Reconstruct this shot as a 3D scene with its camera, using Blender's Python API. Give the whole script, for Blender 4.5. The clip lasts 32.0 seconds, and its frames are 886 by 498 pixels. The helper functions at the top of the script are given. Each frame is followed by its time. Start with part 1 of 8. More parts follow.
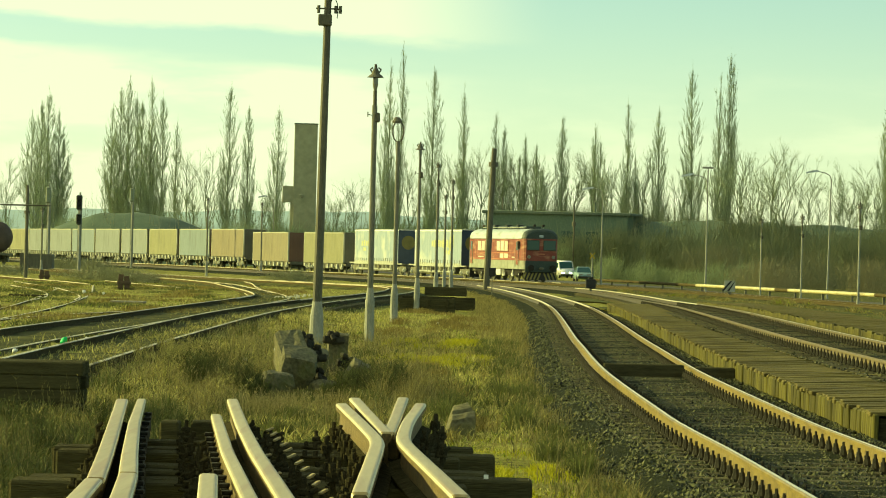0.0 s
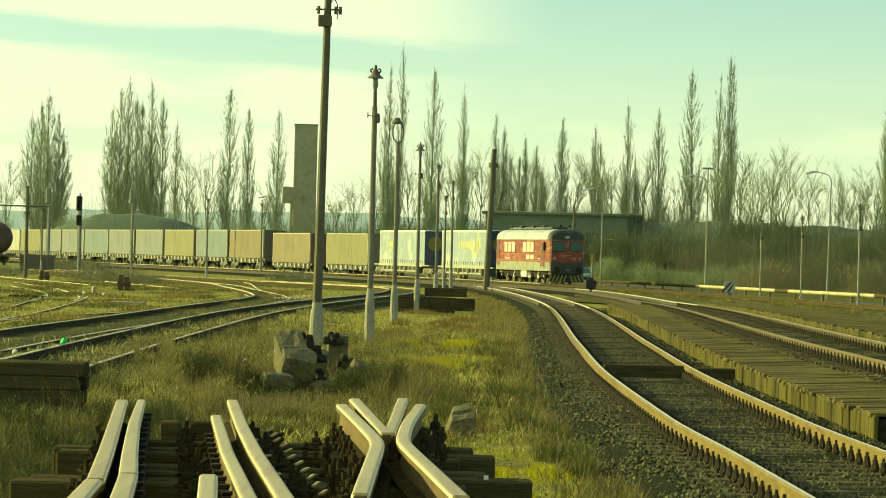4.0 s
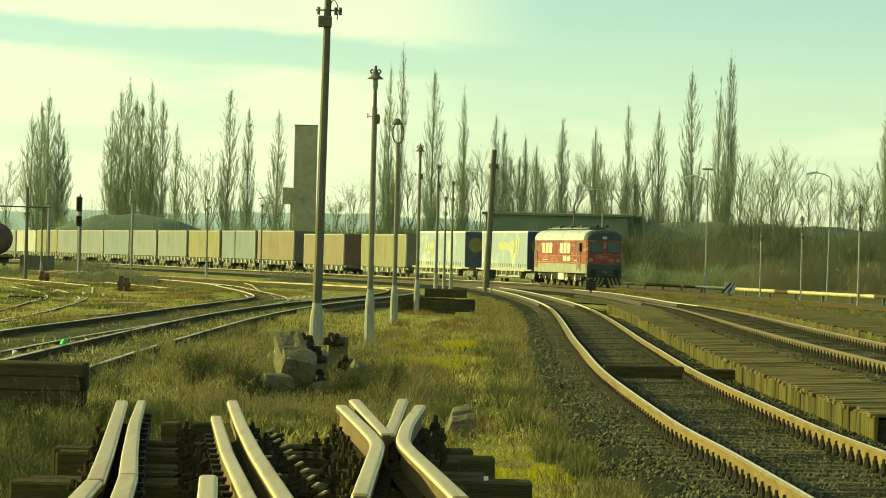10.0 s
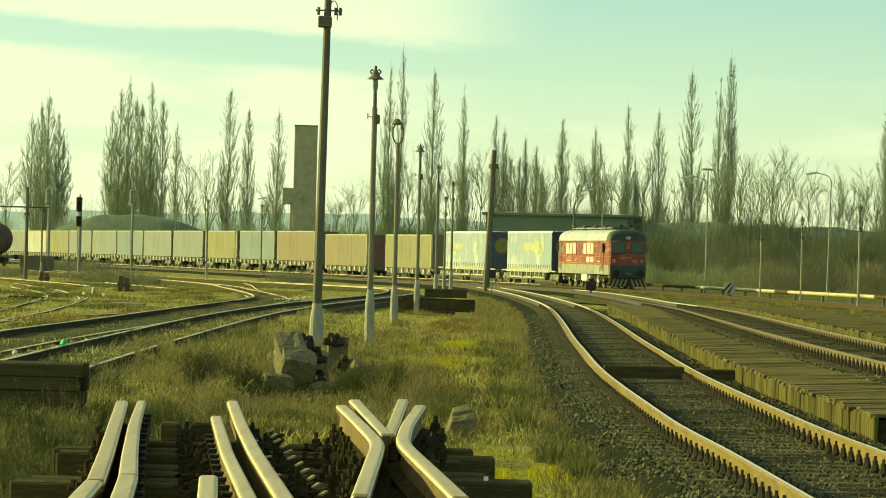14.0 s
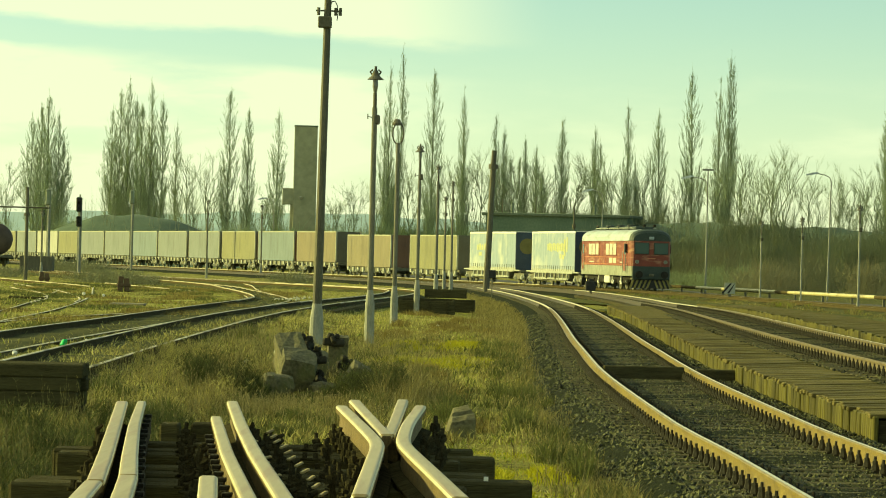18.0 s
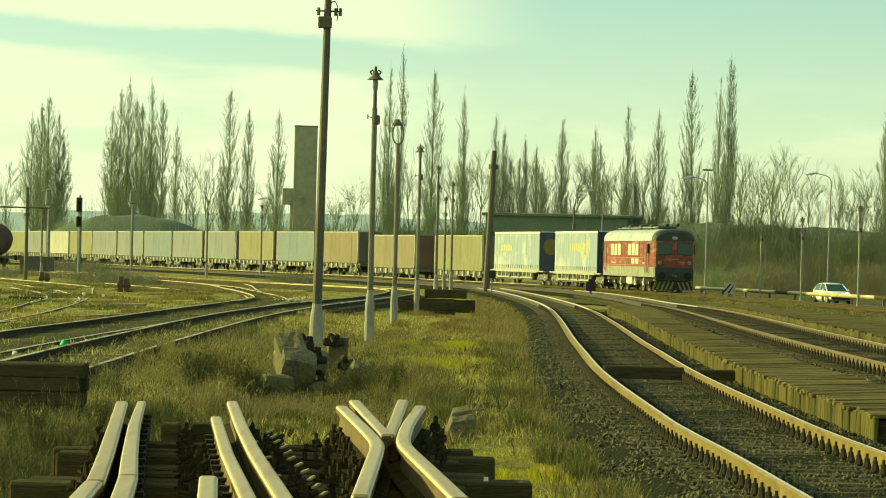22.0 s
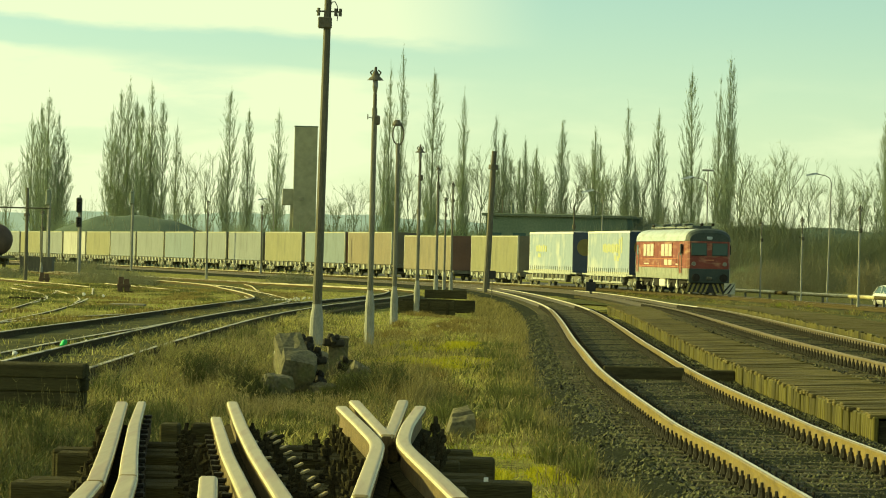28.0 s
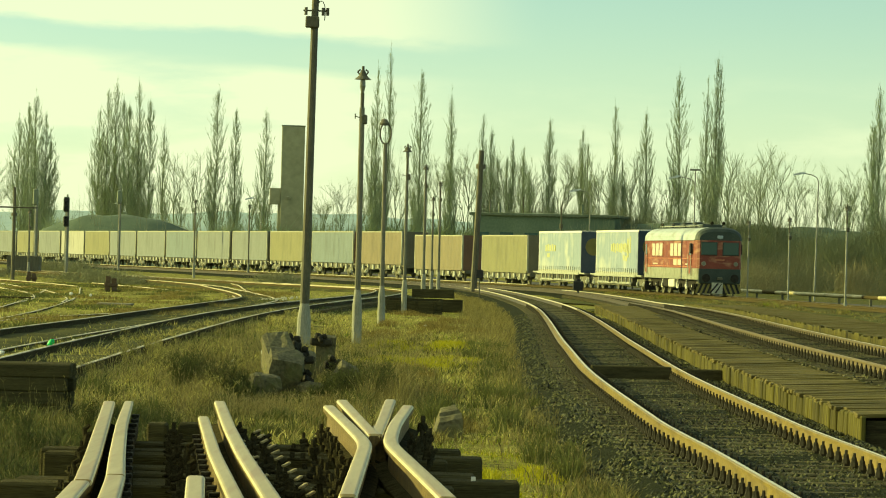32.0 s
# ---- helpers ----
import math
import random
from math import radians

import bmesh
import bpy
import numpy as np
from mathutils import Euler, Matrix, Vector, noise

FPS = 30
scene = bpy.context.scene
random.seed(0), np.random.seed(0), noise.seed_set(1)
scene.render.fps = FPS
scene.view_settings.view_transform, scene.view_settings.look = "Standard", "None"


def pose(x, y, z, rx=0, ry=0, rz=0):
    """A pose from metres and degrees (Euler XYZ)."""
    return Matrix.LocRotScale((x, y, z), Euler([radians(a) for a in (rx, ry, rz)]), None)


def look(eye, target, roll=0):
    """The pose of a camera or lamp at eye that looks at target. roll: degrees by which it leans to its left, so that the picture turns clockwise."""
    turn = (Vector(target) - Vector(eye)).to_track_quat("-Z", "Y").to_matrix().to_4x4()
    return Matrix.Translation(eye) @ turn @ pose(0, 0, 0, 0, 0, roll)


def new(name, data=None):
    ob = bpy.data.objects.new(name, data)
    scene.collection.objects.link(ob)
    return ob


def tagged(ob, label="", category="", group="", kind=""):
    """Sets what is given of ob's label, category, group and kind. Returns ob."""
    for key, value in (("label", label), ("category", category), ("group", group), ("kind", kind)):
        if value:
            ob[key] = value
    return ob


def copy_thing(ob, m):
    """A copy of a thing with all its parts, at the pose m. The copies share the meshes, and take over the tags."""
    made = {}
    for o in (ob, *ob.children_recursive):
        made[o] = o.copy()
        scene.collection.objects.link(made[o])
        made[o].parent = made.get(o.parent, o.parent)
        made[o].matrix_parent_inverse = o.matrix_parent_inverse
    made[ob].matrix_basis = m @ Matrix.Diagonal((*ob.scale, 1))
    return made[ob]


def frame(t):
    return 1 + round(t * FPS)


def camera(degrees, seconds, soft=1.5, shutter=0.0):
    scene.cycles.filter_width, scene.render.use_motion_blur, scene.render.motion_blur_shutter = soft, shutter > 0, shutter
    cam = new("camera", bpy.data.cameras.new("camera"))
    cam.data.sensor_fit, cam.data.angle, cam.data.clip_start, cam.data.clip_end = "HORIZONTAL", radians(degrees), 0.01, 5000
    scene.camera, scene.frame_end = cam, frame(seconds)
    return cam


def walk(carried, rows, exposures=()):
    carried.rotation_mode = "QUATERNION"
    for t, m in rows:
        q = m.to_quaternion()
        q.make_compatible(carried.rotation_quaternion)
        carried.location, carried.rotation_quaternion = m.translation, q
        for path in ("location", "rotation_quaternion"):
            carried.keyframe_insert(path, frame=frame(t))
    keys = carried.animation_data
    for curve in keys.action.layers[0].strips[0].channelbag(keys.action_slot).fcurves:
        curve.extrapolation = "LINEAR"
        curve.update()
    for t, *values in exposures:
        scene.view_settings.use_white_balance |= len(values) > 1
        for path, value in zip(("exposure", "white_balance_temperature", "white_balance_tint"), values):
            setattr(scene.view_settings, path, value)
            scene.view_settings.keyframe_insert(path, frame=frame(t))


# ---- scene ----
# The rail yard: x to the right, y away from the eye, z up; rail tops lie near z = 0.2.
EYE = 2.0
cam = camera(15.14, 32.0, soft=1.0)
PIX = 1.0 / 5900.0


def aim(down, right):
    """Pose of the tripod head, tilted and turned by small steps."""
    turn = Matrix.Rotation(-right * PIX, 4, "Z")
    tilt = Matrix.Rotation(math.pi / 2 + (10.5 + down) * PIX, 4, "X")
    return Matrix.Translation((0, 0, EYE)) @ turn @ tilt @ Matrix.Rotation(radians(1.45), 4, "Z")


walk(cam, [(0, aim(0, 0)), (1.5, aim(0.9, 0)), (5.5, aim(1.6, 0)), (9, aim(2.6, 0)), (13, aim(3.1, 0)), (18, aim(3.8, 0)),
           (23, aim(4.2, 0)), (29.0, aim(4.8, 0)), (30.0, aim(4.8, 0)), (30.5, aim(4.5, 0.7)), (31.0, aim(4.3, 3.4)), (31.5, aim(4.2, 9.8)), (32.0, aim(4.2, 22.3))],
     exposures=[(0, 0.475, 9000, -27), (12, 0.445, 9000, -27), (22, 0.41, 9000, -27), (30, 0.365, 9000, -27), (32, 0.39, 9000, -27)])

# ---- light ----
SUN_TURN, SUN_UP = 74.0, 18.0
to_sun = Vector((-math.sin(radians(SUN_TURN)) * math.cos(radians(SUN_UP)), math.cos(radians(SUN_TURN)) * math.cos(radians(SUN_UP)), math.sin(radians(SUN_UP))))
sun_data = bpy.data.lights.new("sun", "SUN")
sun_data.energy, sun_data.angle, sun_data.color = 5.0, radians(0.6), (1.0, 0.84, 0.44)
sun = new("sun", sun_data)
sun.matrix_world = look(to_sun * 300, (0, 0, 0))


def build_world():
    world = bpy.data.worlds.new("sky")
    scene.world = world
    world.use_nodes = True
    nt = world.node_tree
    nt.nodes.clear()
    out = nt.nodes.new("ShaderNodeOutputWorld")
    bg = nt.nodes.new("ShaderNodeBackground")
    sky = nt.nodes.new("ShaderNodeTexSky")
    sky.sky_type, sky.sun_disc = "NISHITA", False
    sky.sun_elevation, sky.sun_rotation = radians(SUN_UP), radians(-SUN_TURN)
    sky.air_density, sky.dust_density, sky.ozone_density = 0.85, 0.25, 3.0
    coord = nt.nodes.new("ShaderNodeTexCoord")
    split = nt.nodes.new("ShaderNodeSeparateXYZ")
    nt.links.new(coord.outputs["Generated"], split.inputs[0])

    def calc(op, a, b=0.0):
        n = nt.nodes.new("ShaderNodeMath")
        n.operation = op
        for k, v in enumerate((a, b)):
            if isinstance(v, (int, float)):
                n.inputs[k].default_value = v
            else:
                nt.links.new(v, n.inputs[k])
        return n.outputs[0]

    def step(value, lo, hi, top=1.0):
        n = nt.nodes.new("ShaderNodeMapRange")
        n.interpolation_type = "SMOOTHSTEP"
        n.inputs["From Min"].default_value, n.inputs["From Max"].default_value = lo, hi
        n.inputs["To Max"].default_value = top
        nt.links.new(value, n.inputs["Value"])
        return n.outputs["Result"]

    def wisps(scale, shift, detail=7, rough=0.55):
        mapping = nt.nodes.new("ShaderNodeMapping")
        mapping.inputs["Scale"].default_value = scale
        mapping.inputs["Rotation"].default_value = (0, radians(3), 0)
        mapping.inputs["Location"].default_value = shift
        n = nt.nodes.new("ShaderNodeTexNoise")
        n.inputs["Scale"].default_value, n.inputs["Detail"].default_value, n.inputs["Roughness"].default_value = 1.0, detail, rough
        nt.links.new(coord.outputs["Generated"], mapping.inputs["Vector"])
        nt.links.new(mapping.outputs["Vector"], n.inputs["Vector"])
        return n.outputs["Fac"]

    u, v = split.outputs["X"], split.outputs["Z"]
    thin, broad = wisps((16, 16, 70), (0.75, 0, 0.15)), wisps((7, 7, 30), (3.1, 0, 1.7), 4)
    # height with ragged cloud edges; the deck tilts down towards the east
    ragged = calc("ADD", calc("ADD", v, calc("MULTIPLY", u, 0.04)), calc("MULTIPLY", calc("SUBTRACT", thin, 0.5), 0.016))
    low_deck = calc("MULTIPLY", step(ragged, 0.0555, 0.0515), step(u, 0.03, -0.07))
    low_deck = calc("MULTIPLY", low_deck, step(calc("ADD", broad, calc("MULTIPLY", thin, 0.6)), 0.58, 0.92))
    high_deck = calc("MULTIPLY", step(ragged, 0.0615, 0.0665), step(u, 0.035, -0.03))
    streaks = calc("ADD", calc("MULTIPLY", step(thin, 0.45, 0.72, 0.4), step(v, 0.07, 0.02)), step(v, 0.085, 0.0, 0.38))
    glow = calc("ADD", step(u, -0.05, -0.5, 0.6), 0.1)
    cover = calc("MINIMUM", calc("ADD", calc("ADD", low_deck, calc("MULTIPLY", high_deck, 0.8)), calc("ADD", streaks, glow)), 0.85)
    mix = nt.nodes.new("ShaderNodeMixRGB")
    mix.inputs[2].default_value = (6.5, 6.5, 5.95, 1)
    nt.links.new(cover, mix.inputs["Fac"])
    nt.links.new(sky.outputs["Color"], mix.inputs[1])
    nt.links.new(mix.outputs["Color"], bg.inputs["Color"])
    bg.inputs["Strength"].default_value = 0.12
    nt.links.new(bg.outputs["Background"], out.inputs["Surface"])


build_world()


# ---- materials ----
def mat(name, low, high, scale=6.0, rough=0.75, metal=0.0, bump=0.3, fine=None, stretch=(1, 1, 1), vary=0.0, island=0.0, spec=0.4, stain=None, thin=0.0, spread=0.3):
    """A surface of two colours mixed by grain at two scales, with fine relief."""
    m = bpy.data.materials.new(name)
    m.use_nodes = True
    nt = m.node_tree
    bsdf = nt.nodes["Principled BSDF"]
    bsdf.inputs["Roughness"].default_value, bsdf.inputs["Metallic"].default_value = rough, metal
    bsdf.inputs["Specular IOR Level"].default_value = spec
    coord = nt.nodes.new("ShaderNodeTexCoord")
    mapping = nt.nodes.new("ShaderNodeMapping")
    mapping.inputs["Scale"].default_value = stretch
    nt.links.new(coord.outputs["Object"], mapping.inputs["Vector"])
    big = nt.nodes.new("ShaderNodeTexNoise")
    big.inputs["Scale"].default_value, big.inputs["Detail"].default_value = scale, 5
    small = nt.nodes.new("ShaderNodeTexNoise")
    small.inputs["Scale"].default_value, small.inputs["Detail"].default_value = fine or scale * 9, 4
    for n in (big, small):
        nt.links.new(mapping.outputs["Vector"], n.inputs["Vector"])
    add = nt.nodes.new("ShaderNodeMath")
    add.operation = "ADD"
    nt.links.new(big.outputs["Fac"], add.inputs[0])
    nt.links.new(small.outputs["Fac"], add.inputs[1])
    last = add.outputs[0]
    if vary or island:
        src = nt.nodes.new("ShaderNodeObjectInfo" if vary else "ShaderNodeNewGeometry")
        mul = nt.nodes.new("ShaderNodeMath")
        mul.operation = "MULTIPLY_ADD"
        mul.inputs[1].default_value = vary or island
        nt.links.new(src.outputs["Random" if vary else "Random Per Island"], mul.inputs[0])
        nt.links.new(last, mul.inputs[2])
        last = mul.outputs[0]
    ramp = nt.nodes.new("ShaderNodeMapRange")
    extra = vary or island
    ramp.inputs["From Min"].default_value, ramp.inputs["From Max"].default_value = 1.0 - spread + extra * 0.1, 1.0 + spread + extra * 0.9
    nt.links.new(last, ramp.inputs["Value"])
    mix = nt.nodes.new("ShaderNodeMixRGB")
    mix.inputs[1].default_value, mix.inputs[2].default_value = (*low, 1), (*high, 1)
    nt.links.new(ramp.outputs["Result"], mix.inputs["Fac"])
    colour = mix.outputs["Color"]
    if stain:
        # dark runs with a shape of their own
        sn = nt.nodes.new("ShaderNodeTexNoise")
        sn.inputs["Scale"].default_value, sn.inputs["Detail"].default_value = stain[1], 4
        sm = nt.nodes.new("ShaderNodeMapping")
        sm.inputs["Scale"].default_value = stain[2]
        nt.links.new(coord.outputs["Object"], sm.inputs["Vector"])
        nt.links.new(sm.outputs["Vector"], sn.inputs["Vector"])
        sr = nt.nodes.new("ShaderNodeMapRange")
        sr.inputs["From Min"].default_value, sr.inputs["From Max"].default_value = 0.52, 0.68
        sr.inputs["To Max"].default_value = stain[3]
        nt.links.new(sn.outputs["Fac"], sr.inputs["Value"])
        mix2 = nt.nodes.new("ShaderNodeMixRGB")
        mix2.inputs[2].default_value = (*stain[0], 1)
        nt.links.new(colour, mix2.inputs[1])
        nt.links.new(sr.outputs["Result"], mix2.inputs["Fac"])
        colour = mix2.outputs["Color"]
    nt.links.new(colour, bsdf.inputs["Base Color"])
    if thin:
        # leaves and blades let part of the light through
        tr = nt.nodes.new("ShaderNodeBsdfTranslucent")
        both = nt.nodes.new("ShaderNodeMixShader")
        both.inputs[0].default_value = thin
        nt.links.new(colour, tr.inputs["Color"])
        nt.links.new(bsdf.outputs[0], both.inputs[1])
        nt.links.new(tr.outputs[0], both.inputs[2])
        nt.links.new(both.outputs[0], nt.nodes["Material Output"].inputs["Surface"])
    if bump:
        b = nt.nodes.new("ShaderNodeBump")
        b.inputs["Strength"].default_value, b.inputs["Distance"].default_value = bump, 0.02
        nt.links.new(small.outputs["Fac"], b.inputs["Height"])
        nt.links.new(b.outputs["Normal"], bsdf.inputs["Normal"])
    return m


RUST = mat("rusty_steel", (0.05, 0.041, 0.021), (0.11, 0.087, 0.044), 9, 0.85, 0, 0.4, spec=0.03)
RAILTOP = mat("worn_rail_head", (0.60, 0.53, 0.35), (0.84, 0.77, 0.56), 14, 0.38, 0.5, 0.1, stretch=(6, 1, 6))
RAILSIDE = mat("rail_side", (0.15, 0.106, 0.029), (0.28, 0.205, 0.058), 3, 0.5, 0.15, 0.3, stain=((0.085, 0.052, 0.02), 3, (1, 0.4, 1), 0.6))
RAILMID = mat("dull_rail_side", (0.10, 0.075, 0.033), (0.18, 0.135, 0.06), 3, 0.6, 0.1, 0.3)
DARKIRON = mat("dark_iron", (0.013, 0.012, 0.008), (0.05, 0.044, 0.026), 14, 0.7, 0.1, 0.4, spec=0.2)
SLEEPER = mat("tarred_timber", (0.026, 0.023, 0.014), (0.165, 0.145, 0.075), 5, 0.85, 0, 0.7, stretch=(0.4, 6, 6), vary=0.6, spec=0.1)
CONCRETE_SLEEPER = mat("old_concrete", (0.16, 0.14, 0.10), (0.30, 0.27, 0.2), 7, 0.9, 0, 0.5, vary=0.3)
BALLAST = mat("ballast_bed", (0.008, 0.010, 0.005), (0.032, 0.036, 0.017), 14, 0.95, 0, 1.0, fine=60, spec=0.05)
STONE = mat("ballast_stone", (0.007, 0.0085, 0.0035), (0.115, 0.115, 0.047), 5, 0.5, 0, 0.5, island=1.2, spec=0.12, spread=0.1)
SOIL = mat("grassy_soil", (0.068, 0.064, 0.02), (0.35, 0.33, 0.092), 0.8, 0.95, 0, 1.0, fine=14, spec=0.05, spread=0.2)
DRYGRASS = mat("dry_grass", (0.05, 0.047, 0.014), (0.66, 0.60, 0.22), 0.6, 0.8, 0, 0, island=1.3, thin=0.3)
GREENGRASS = mat("green_grass", (0.09, 0.13, 0.012), (0.30, 0.37, 0.03), 0.6, 0.8, 0, 0, island=0.9, thin=0.4)
PLANK = mat("weathered_plank", (0.042, 0.036, 0.013), (0.195, 0.158, 0.058), 3, 0.85, 0, 0.6, stretch=(0.5, 5, 5), vary=0.7, stain=((0.11, 0.098, 0.026), 1.1, (1, 3, 1), 0.5), spec=0.15)
EDGEPLANK = mat("platform_edge_timber", (0.024, 0.022, 0.007), (0.150, 0.132, 0.034), 2.5, 0.85, 0, 0.3, fine=5, stretch=(1.5, 1.5, 0.8), vary=0.6, spec=0.15, stain=((0.022, 0.020, 0.008), 2.0, (3, 3, 1.2), 0.75))
POLEGREY = mat("weathered_grey_pole", (0.10, 0.098, 0.07), (0.22, 0.21, 0.155), 5, 0.75, 0.0, 0.3, stretch=(1, 1, 0.2))
POLE = mat("grey_concrete_pole", (0.20, 0.205, 0.165), (0.38, 0.375, 0.31), 5, 0.85, 0, 0.3, stretch=(1, 1, 0.3))
POLEDARK = mat("dark_painted_pole", (0.065, 0.062, 0.042), (0.15, 0.14, 0.095), 5, 0.7, 0.1, 0.3, stretch=(1, 1, 0.2))
# far bark, twigs, scrub, banks and tower concrete: colours lifted to carry haze
BARK = mat("grey_bark", (0.16, 0.19, 0.11), (0.29, 0.32, 0.19), 3, 0.9, 0, 0.3)
TWIG = mat("bare_twigs", (0.25, 0.30, 0.18), (0.44, 0.50, 0.31), 0.3, 0.9, 0, 0, island=0.6)
SHRUB = mat("brown_scrub", (0.19, 0.195, 0.125), (0.33, 0.33, 0.215), 0.3, 0.9, 0, 0, island=0.4, thin=0.5)
DARKSOIL = mat("dark_gravelly_soil", (0.022, 0.026, 0.012), (0.105, 0.104, 0.042), 0.8, 0.95, 0, 0.9, fine=20, spec=0.05)
MOUND = mat("dark_overgrown_mound", (0.06, 0.09, 0.066), (0.10, 0.14, 0.10), 0.25, 0.95, 0, 0.6, fine=3)
BANK = mat("overgrown_bank", (0.072, 0.104, 0.078), (0.12, 0.16, 0.118), 0.25, 0.95, 0, 0.6, fine=3)
CONCRETE = mat("stained_concrete", (0.25, 0.255, 0.165), (0.36, 0.355, 0.235), 0.3, 0.9, 0, 0.1, fine=1.5)
ROOFING = mat("grey_roofing", (0.10, 0.13, 0.09), (0.16, 0.19, 0.135), 0.5, 0.8, 0, 0.2, fine=4)
ASPHALT = mat("asphalt", (0.04, 0.04, 0.038), (0.075, 0.07, 0.06), 1.5, 0.9, 0, 0.3)


def tint_along(m, far_colour, y0, y1):
    """Mix far_colour into the base colour between y0 and y1, painting shading along a line."""
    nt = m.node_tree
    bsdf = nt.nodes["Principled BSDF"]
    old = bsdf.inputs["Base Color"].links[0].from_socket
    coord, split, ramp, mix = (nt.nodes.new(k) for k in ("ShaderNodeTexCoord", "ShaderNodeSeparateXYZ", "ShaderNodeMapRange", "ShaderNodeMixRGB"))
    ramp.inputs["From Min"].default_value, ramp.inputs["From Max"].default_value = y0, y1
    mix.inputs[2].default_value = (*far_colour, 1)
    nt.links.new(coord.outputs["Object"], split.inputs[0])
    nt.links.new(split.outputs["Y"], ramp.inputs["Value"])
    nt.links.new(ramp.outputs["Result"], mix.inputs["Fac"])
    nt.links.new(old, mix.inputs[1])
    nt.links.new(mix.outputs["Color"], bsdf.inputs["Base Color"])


# far rail sides: their darker shading is painted into the colour
tint_along(RAILSIDE, (0.055, 0.043, 0.022), 55, 160)
tint_along(RAILMID, (0.055, 0.043, 0.022), 45, 140)


# ---- mesh helpers ----
def finish(name, bm, material, smooth=False):
    me = bpy.data.meshes.new(name)
    bm.normal_update()
    bm.to_mesh(me)
    bm.free()
    for m in (material if isinstance(material, (list, tuple)) else (material,)):
        me.materials.append(m)
    if smooth:
        me.shade_smooth()
    return me


def part(name, bm, material, parent=None, label="", smooth=False, at=None):
    ob = new(name, finish(name, bm, material, smooth) if isinstance(bm, bmesh.types.BMesh) else bm)
    if parent:
        ob.parent = parent
    if at is not None:
        ob.matrix_basis = at
    if label:
        ob["label"] = label
    return ob


def raw_mesh(name, verts, faces, material, slots=None, smooth=False):
    me = bpy.data.meshes.new(name)
    verts, faces = np.asarray(verts, dtype=np.float32), np.asarray(faces, dtype=np.int32)
    k = faces.shape[1]
    me.vertices.add(len(verts))
    me.vertices.foreach_set("co", verts.ravel())
    me.loops.add(faces.size)
    me.loops.foreach_set("vertex_index", faces.ravel())
    me.polygons.add(len(faces))
    me.polygons.foreach_set("loop_start", np.arange(0, faces.size, k, dtype=np.int32))
    for m in (material if isinstance(material, (list, tuple)) else (material,)):
        me.materials.append(m)
    if slots is not None:
        me.polygons.foreach_set("material_index", np.asarray(slots, dtype=np.int32))
    me.polygons.foreach_set("use_smooth", np.full(len(faces), smooth))
    me.update(calc_edges=True)
    return me


def box(bm, x0, x1, y0, y1, z0, z1, bevel=0.0, m=None, slot=0):
    vs = [bm.verts.new((x, y, z)) for x in (x0, x1) for y in (y0, y1) for z in (z0, z1)]
    fs = [bm.faces.new([vs[i] for i in f]) for f in ((0, 1, 3, 2), (4, 6, 7, 5), (0, 4, 5, 1), (2, 3, 7, 6), (0, 2, 6, 4), (1, 5, 7, 3))]
    for f in fs:
        f.material_index = slot
    if bevel:
        es = list({e for f in fs for e in f.edges})
        made = bmesh.ops.bevel(bm, geom=es, offset=bevel, segments=1, affect="EDGES")
        vs = list({v for v in vs if v.is_valid} | set(made["verts"]))
    if m is not None:
        bmesh.ops.transform(bm, matrix=m, verts=vs)
    return vs


def tube(bm, a, b, ra, rb=None, n=8, caps=True, slot=0):
    a, b = Vector(a), Vector(b)
    rb = ra if rb is None else rb
    d = (b - a).normalized()
    u = d.cross(Vector((0, 0, 1)) if abs(d.z) < 0.9 else Vector((1, 0, 0))).normalized()
    w = d.cross(u)
    rings = [[bm.verts.new(p + (u * math.cos(k * math.tau / n) + w * math.sin(k * math.tau / n)) * r) for k in range(n)] for p, r in ((a, ra), (b, rb))]
    for k in range(n):
        bm.faces.new((rings[0][k], rings[0][(k + 1) % n], rings[1][(k + 1) % n], rings[1][k])).material_index = slot
    if caps:
        bm.faces.new(rings[0]).material_index = slot
        bm.faces.new(rings[1][::-1]).material_index = slot


def loft(bm, rings, closed=True, caps=True, slot=0):
    """Skin a list of equal rings of points."""
    vr = [[bm.verts.new(p) for p in r] for r in rings]
    n = len(vr[0])
    for a, b in zip(vr, vr[1:]):
        for k in range(n if closed else n - 1):
            bm.faces.new((a[k], a[(k + 1) % n], b[(k + 1) % n], b[k])).material_index = slot
    if caps and closed:
        bm.faces.new(vr[0][::-1]).material_index = slot
        bm.faces.new(vr[-1]).material_index = slot
    return vr


# ---- lines of the plan ----
def smooth01(a, b, v):
    t = np.clip((np.asarray(v, dtype=float) - a) / (b - a), 0, 1)
    return t * t * (3 - 2 * t)


def spline(points, step=0.5):
    """A smooth line through plan points, resampled evenly."""
    p = [Vector(q) for q in points]
    p = [2 * p[0] - p[1], *p, 2 * p[-1] - p[-2]]
    out = []
    for i in range(1, len(p) - 2):
        for k in range(24):
            t = k / 24
            out.append(0.5 * (2 * p[i] + (p[i + 1] - p[i - 1]) * t + (2 * p[i - 1] - 5 * p[i] + 4 * p[i + 1] - p[i + 2]) * t * t
                              + (3 * p[i] - p[i - 1] - 3 * p[i + 1] + p[i + 2]) * t ** 3))
    out.append(p[-2])
    a = np.array([(v.x, v.y) for v in out])
    s = np.concatenate([[0], np.cumsum(np.hypot(*np.diff(a, axis=0).T))])
    n = max(2, int(s[-1] / step))
    q = np.linspace(0, s[-1], n)
    a = np.column_stack([np.interp(q, s, a[:, 0]), np.interp(q, s, a[:, 1])])
    return a


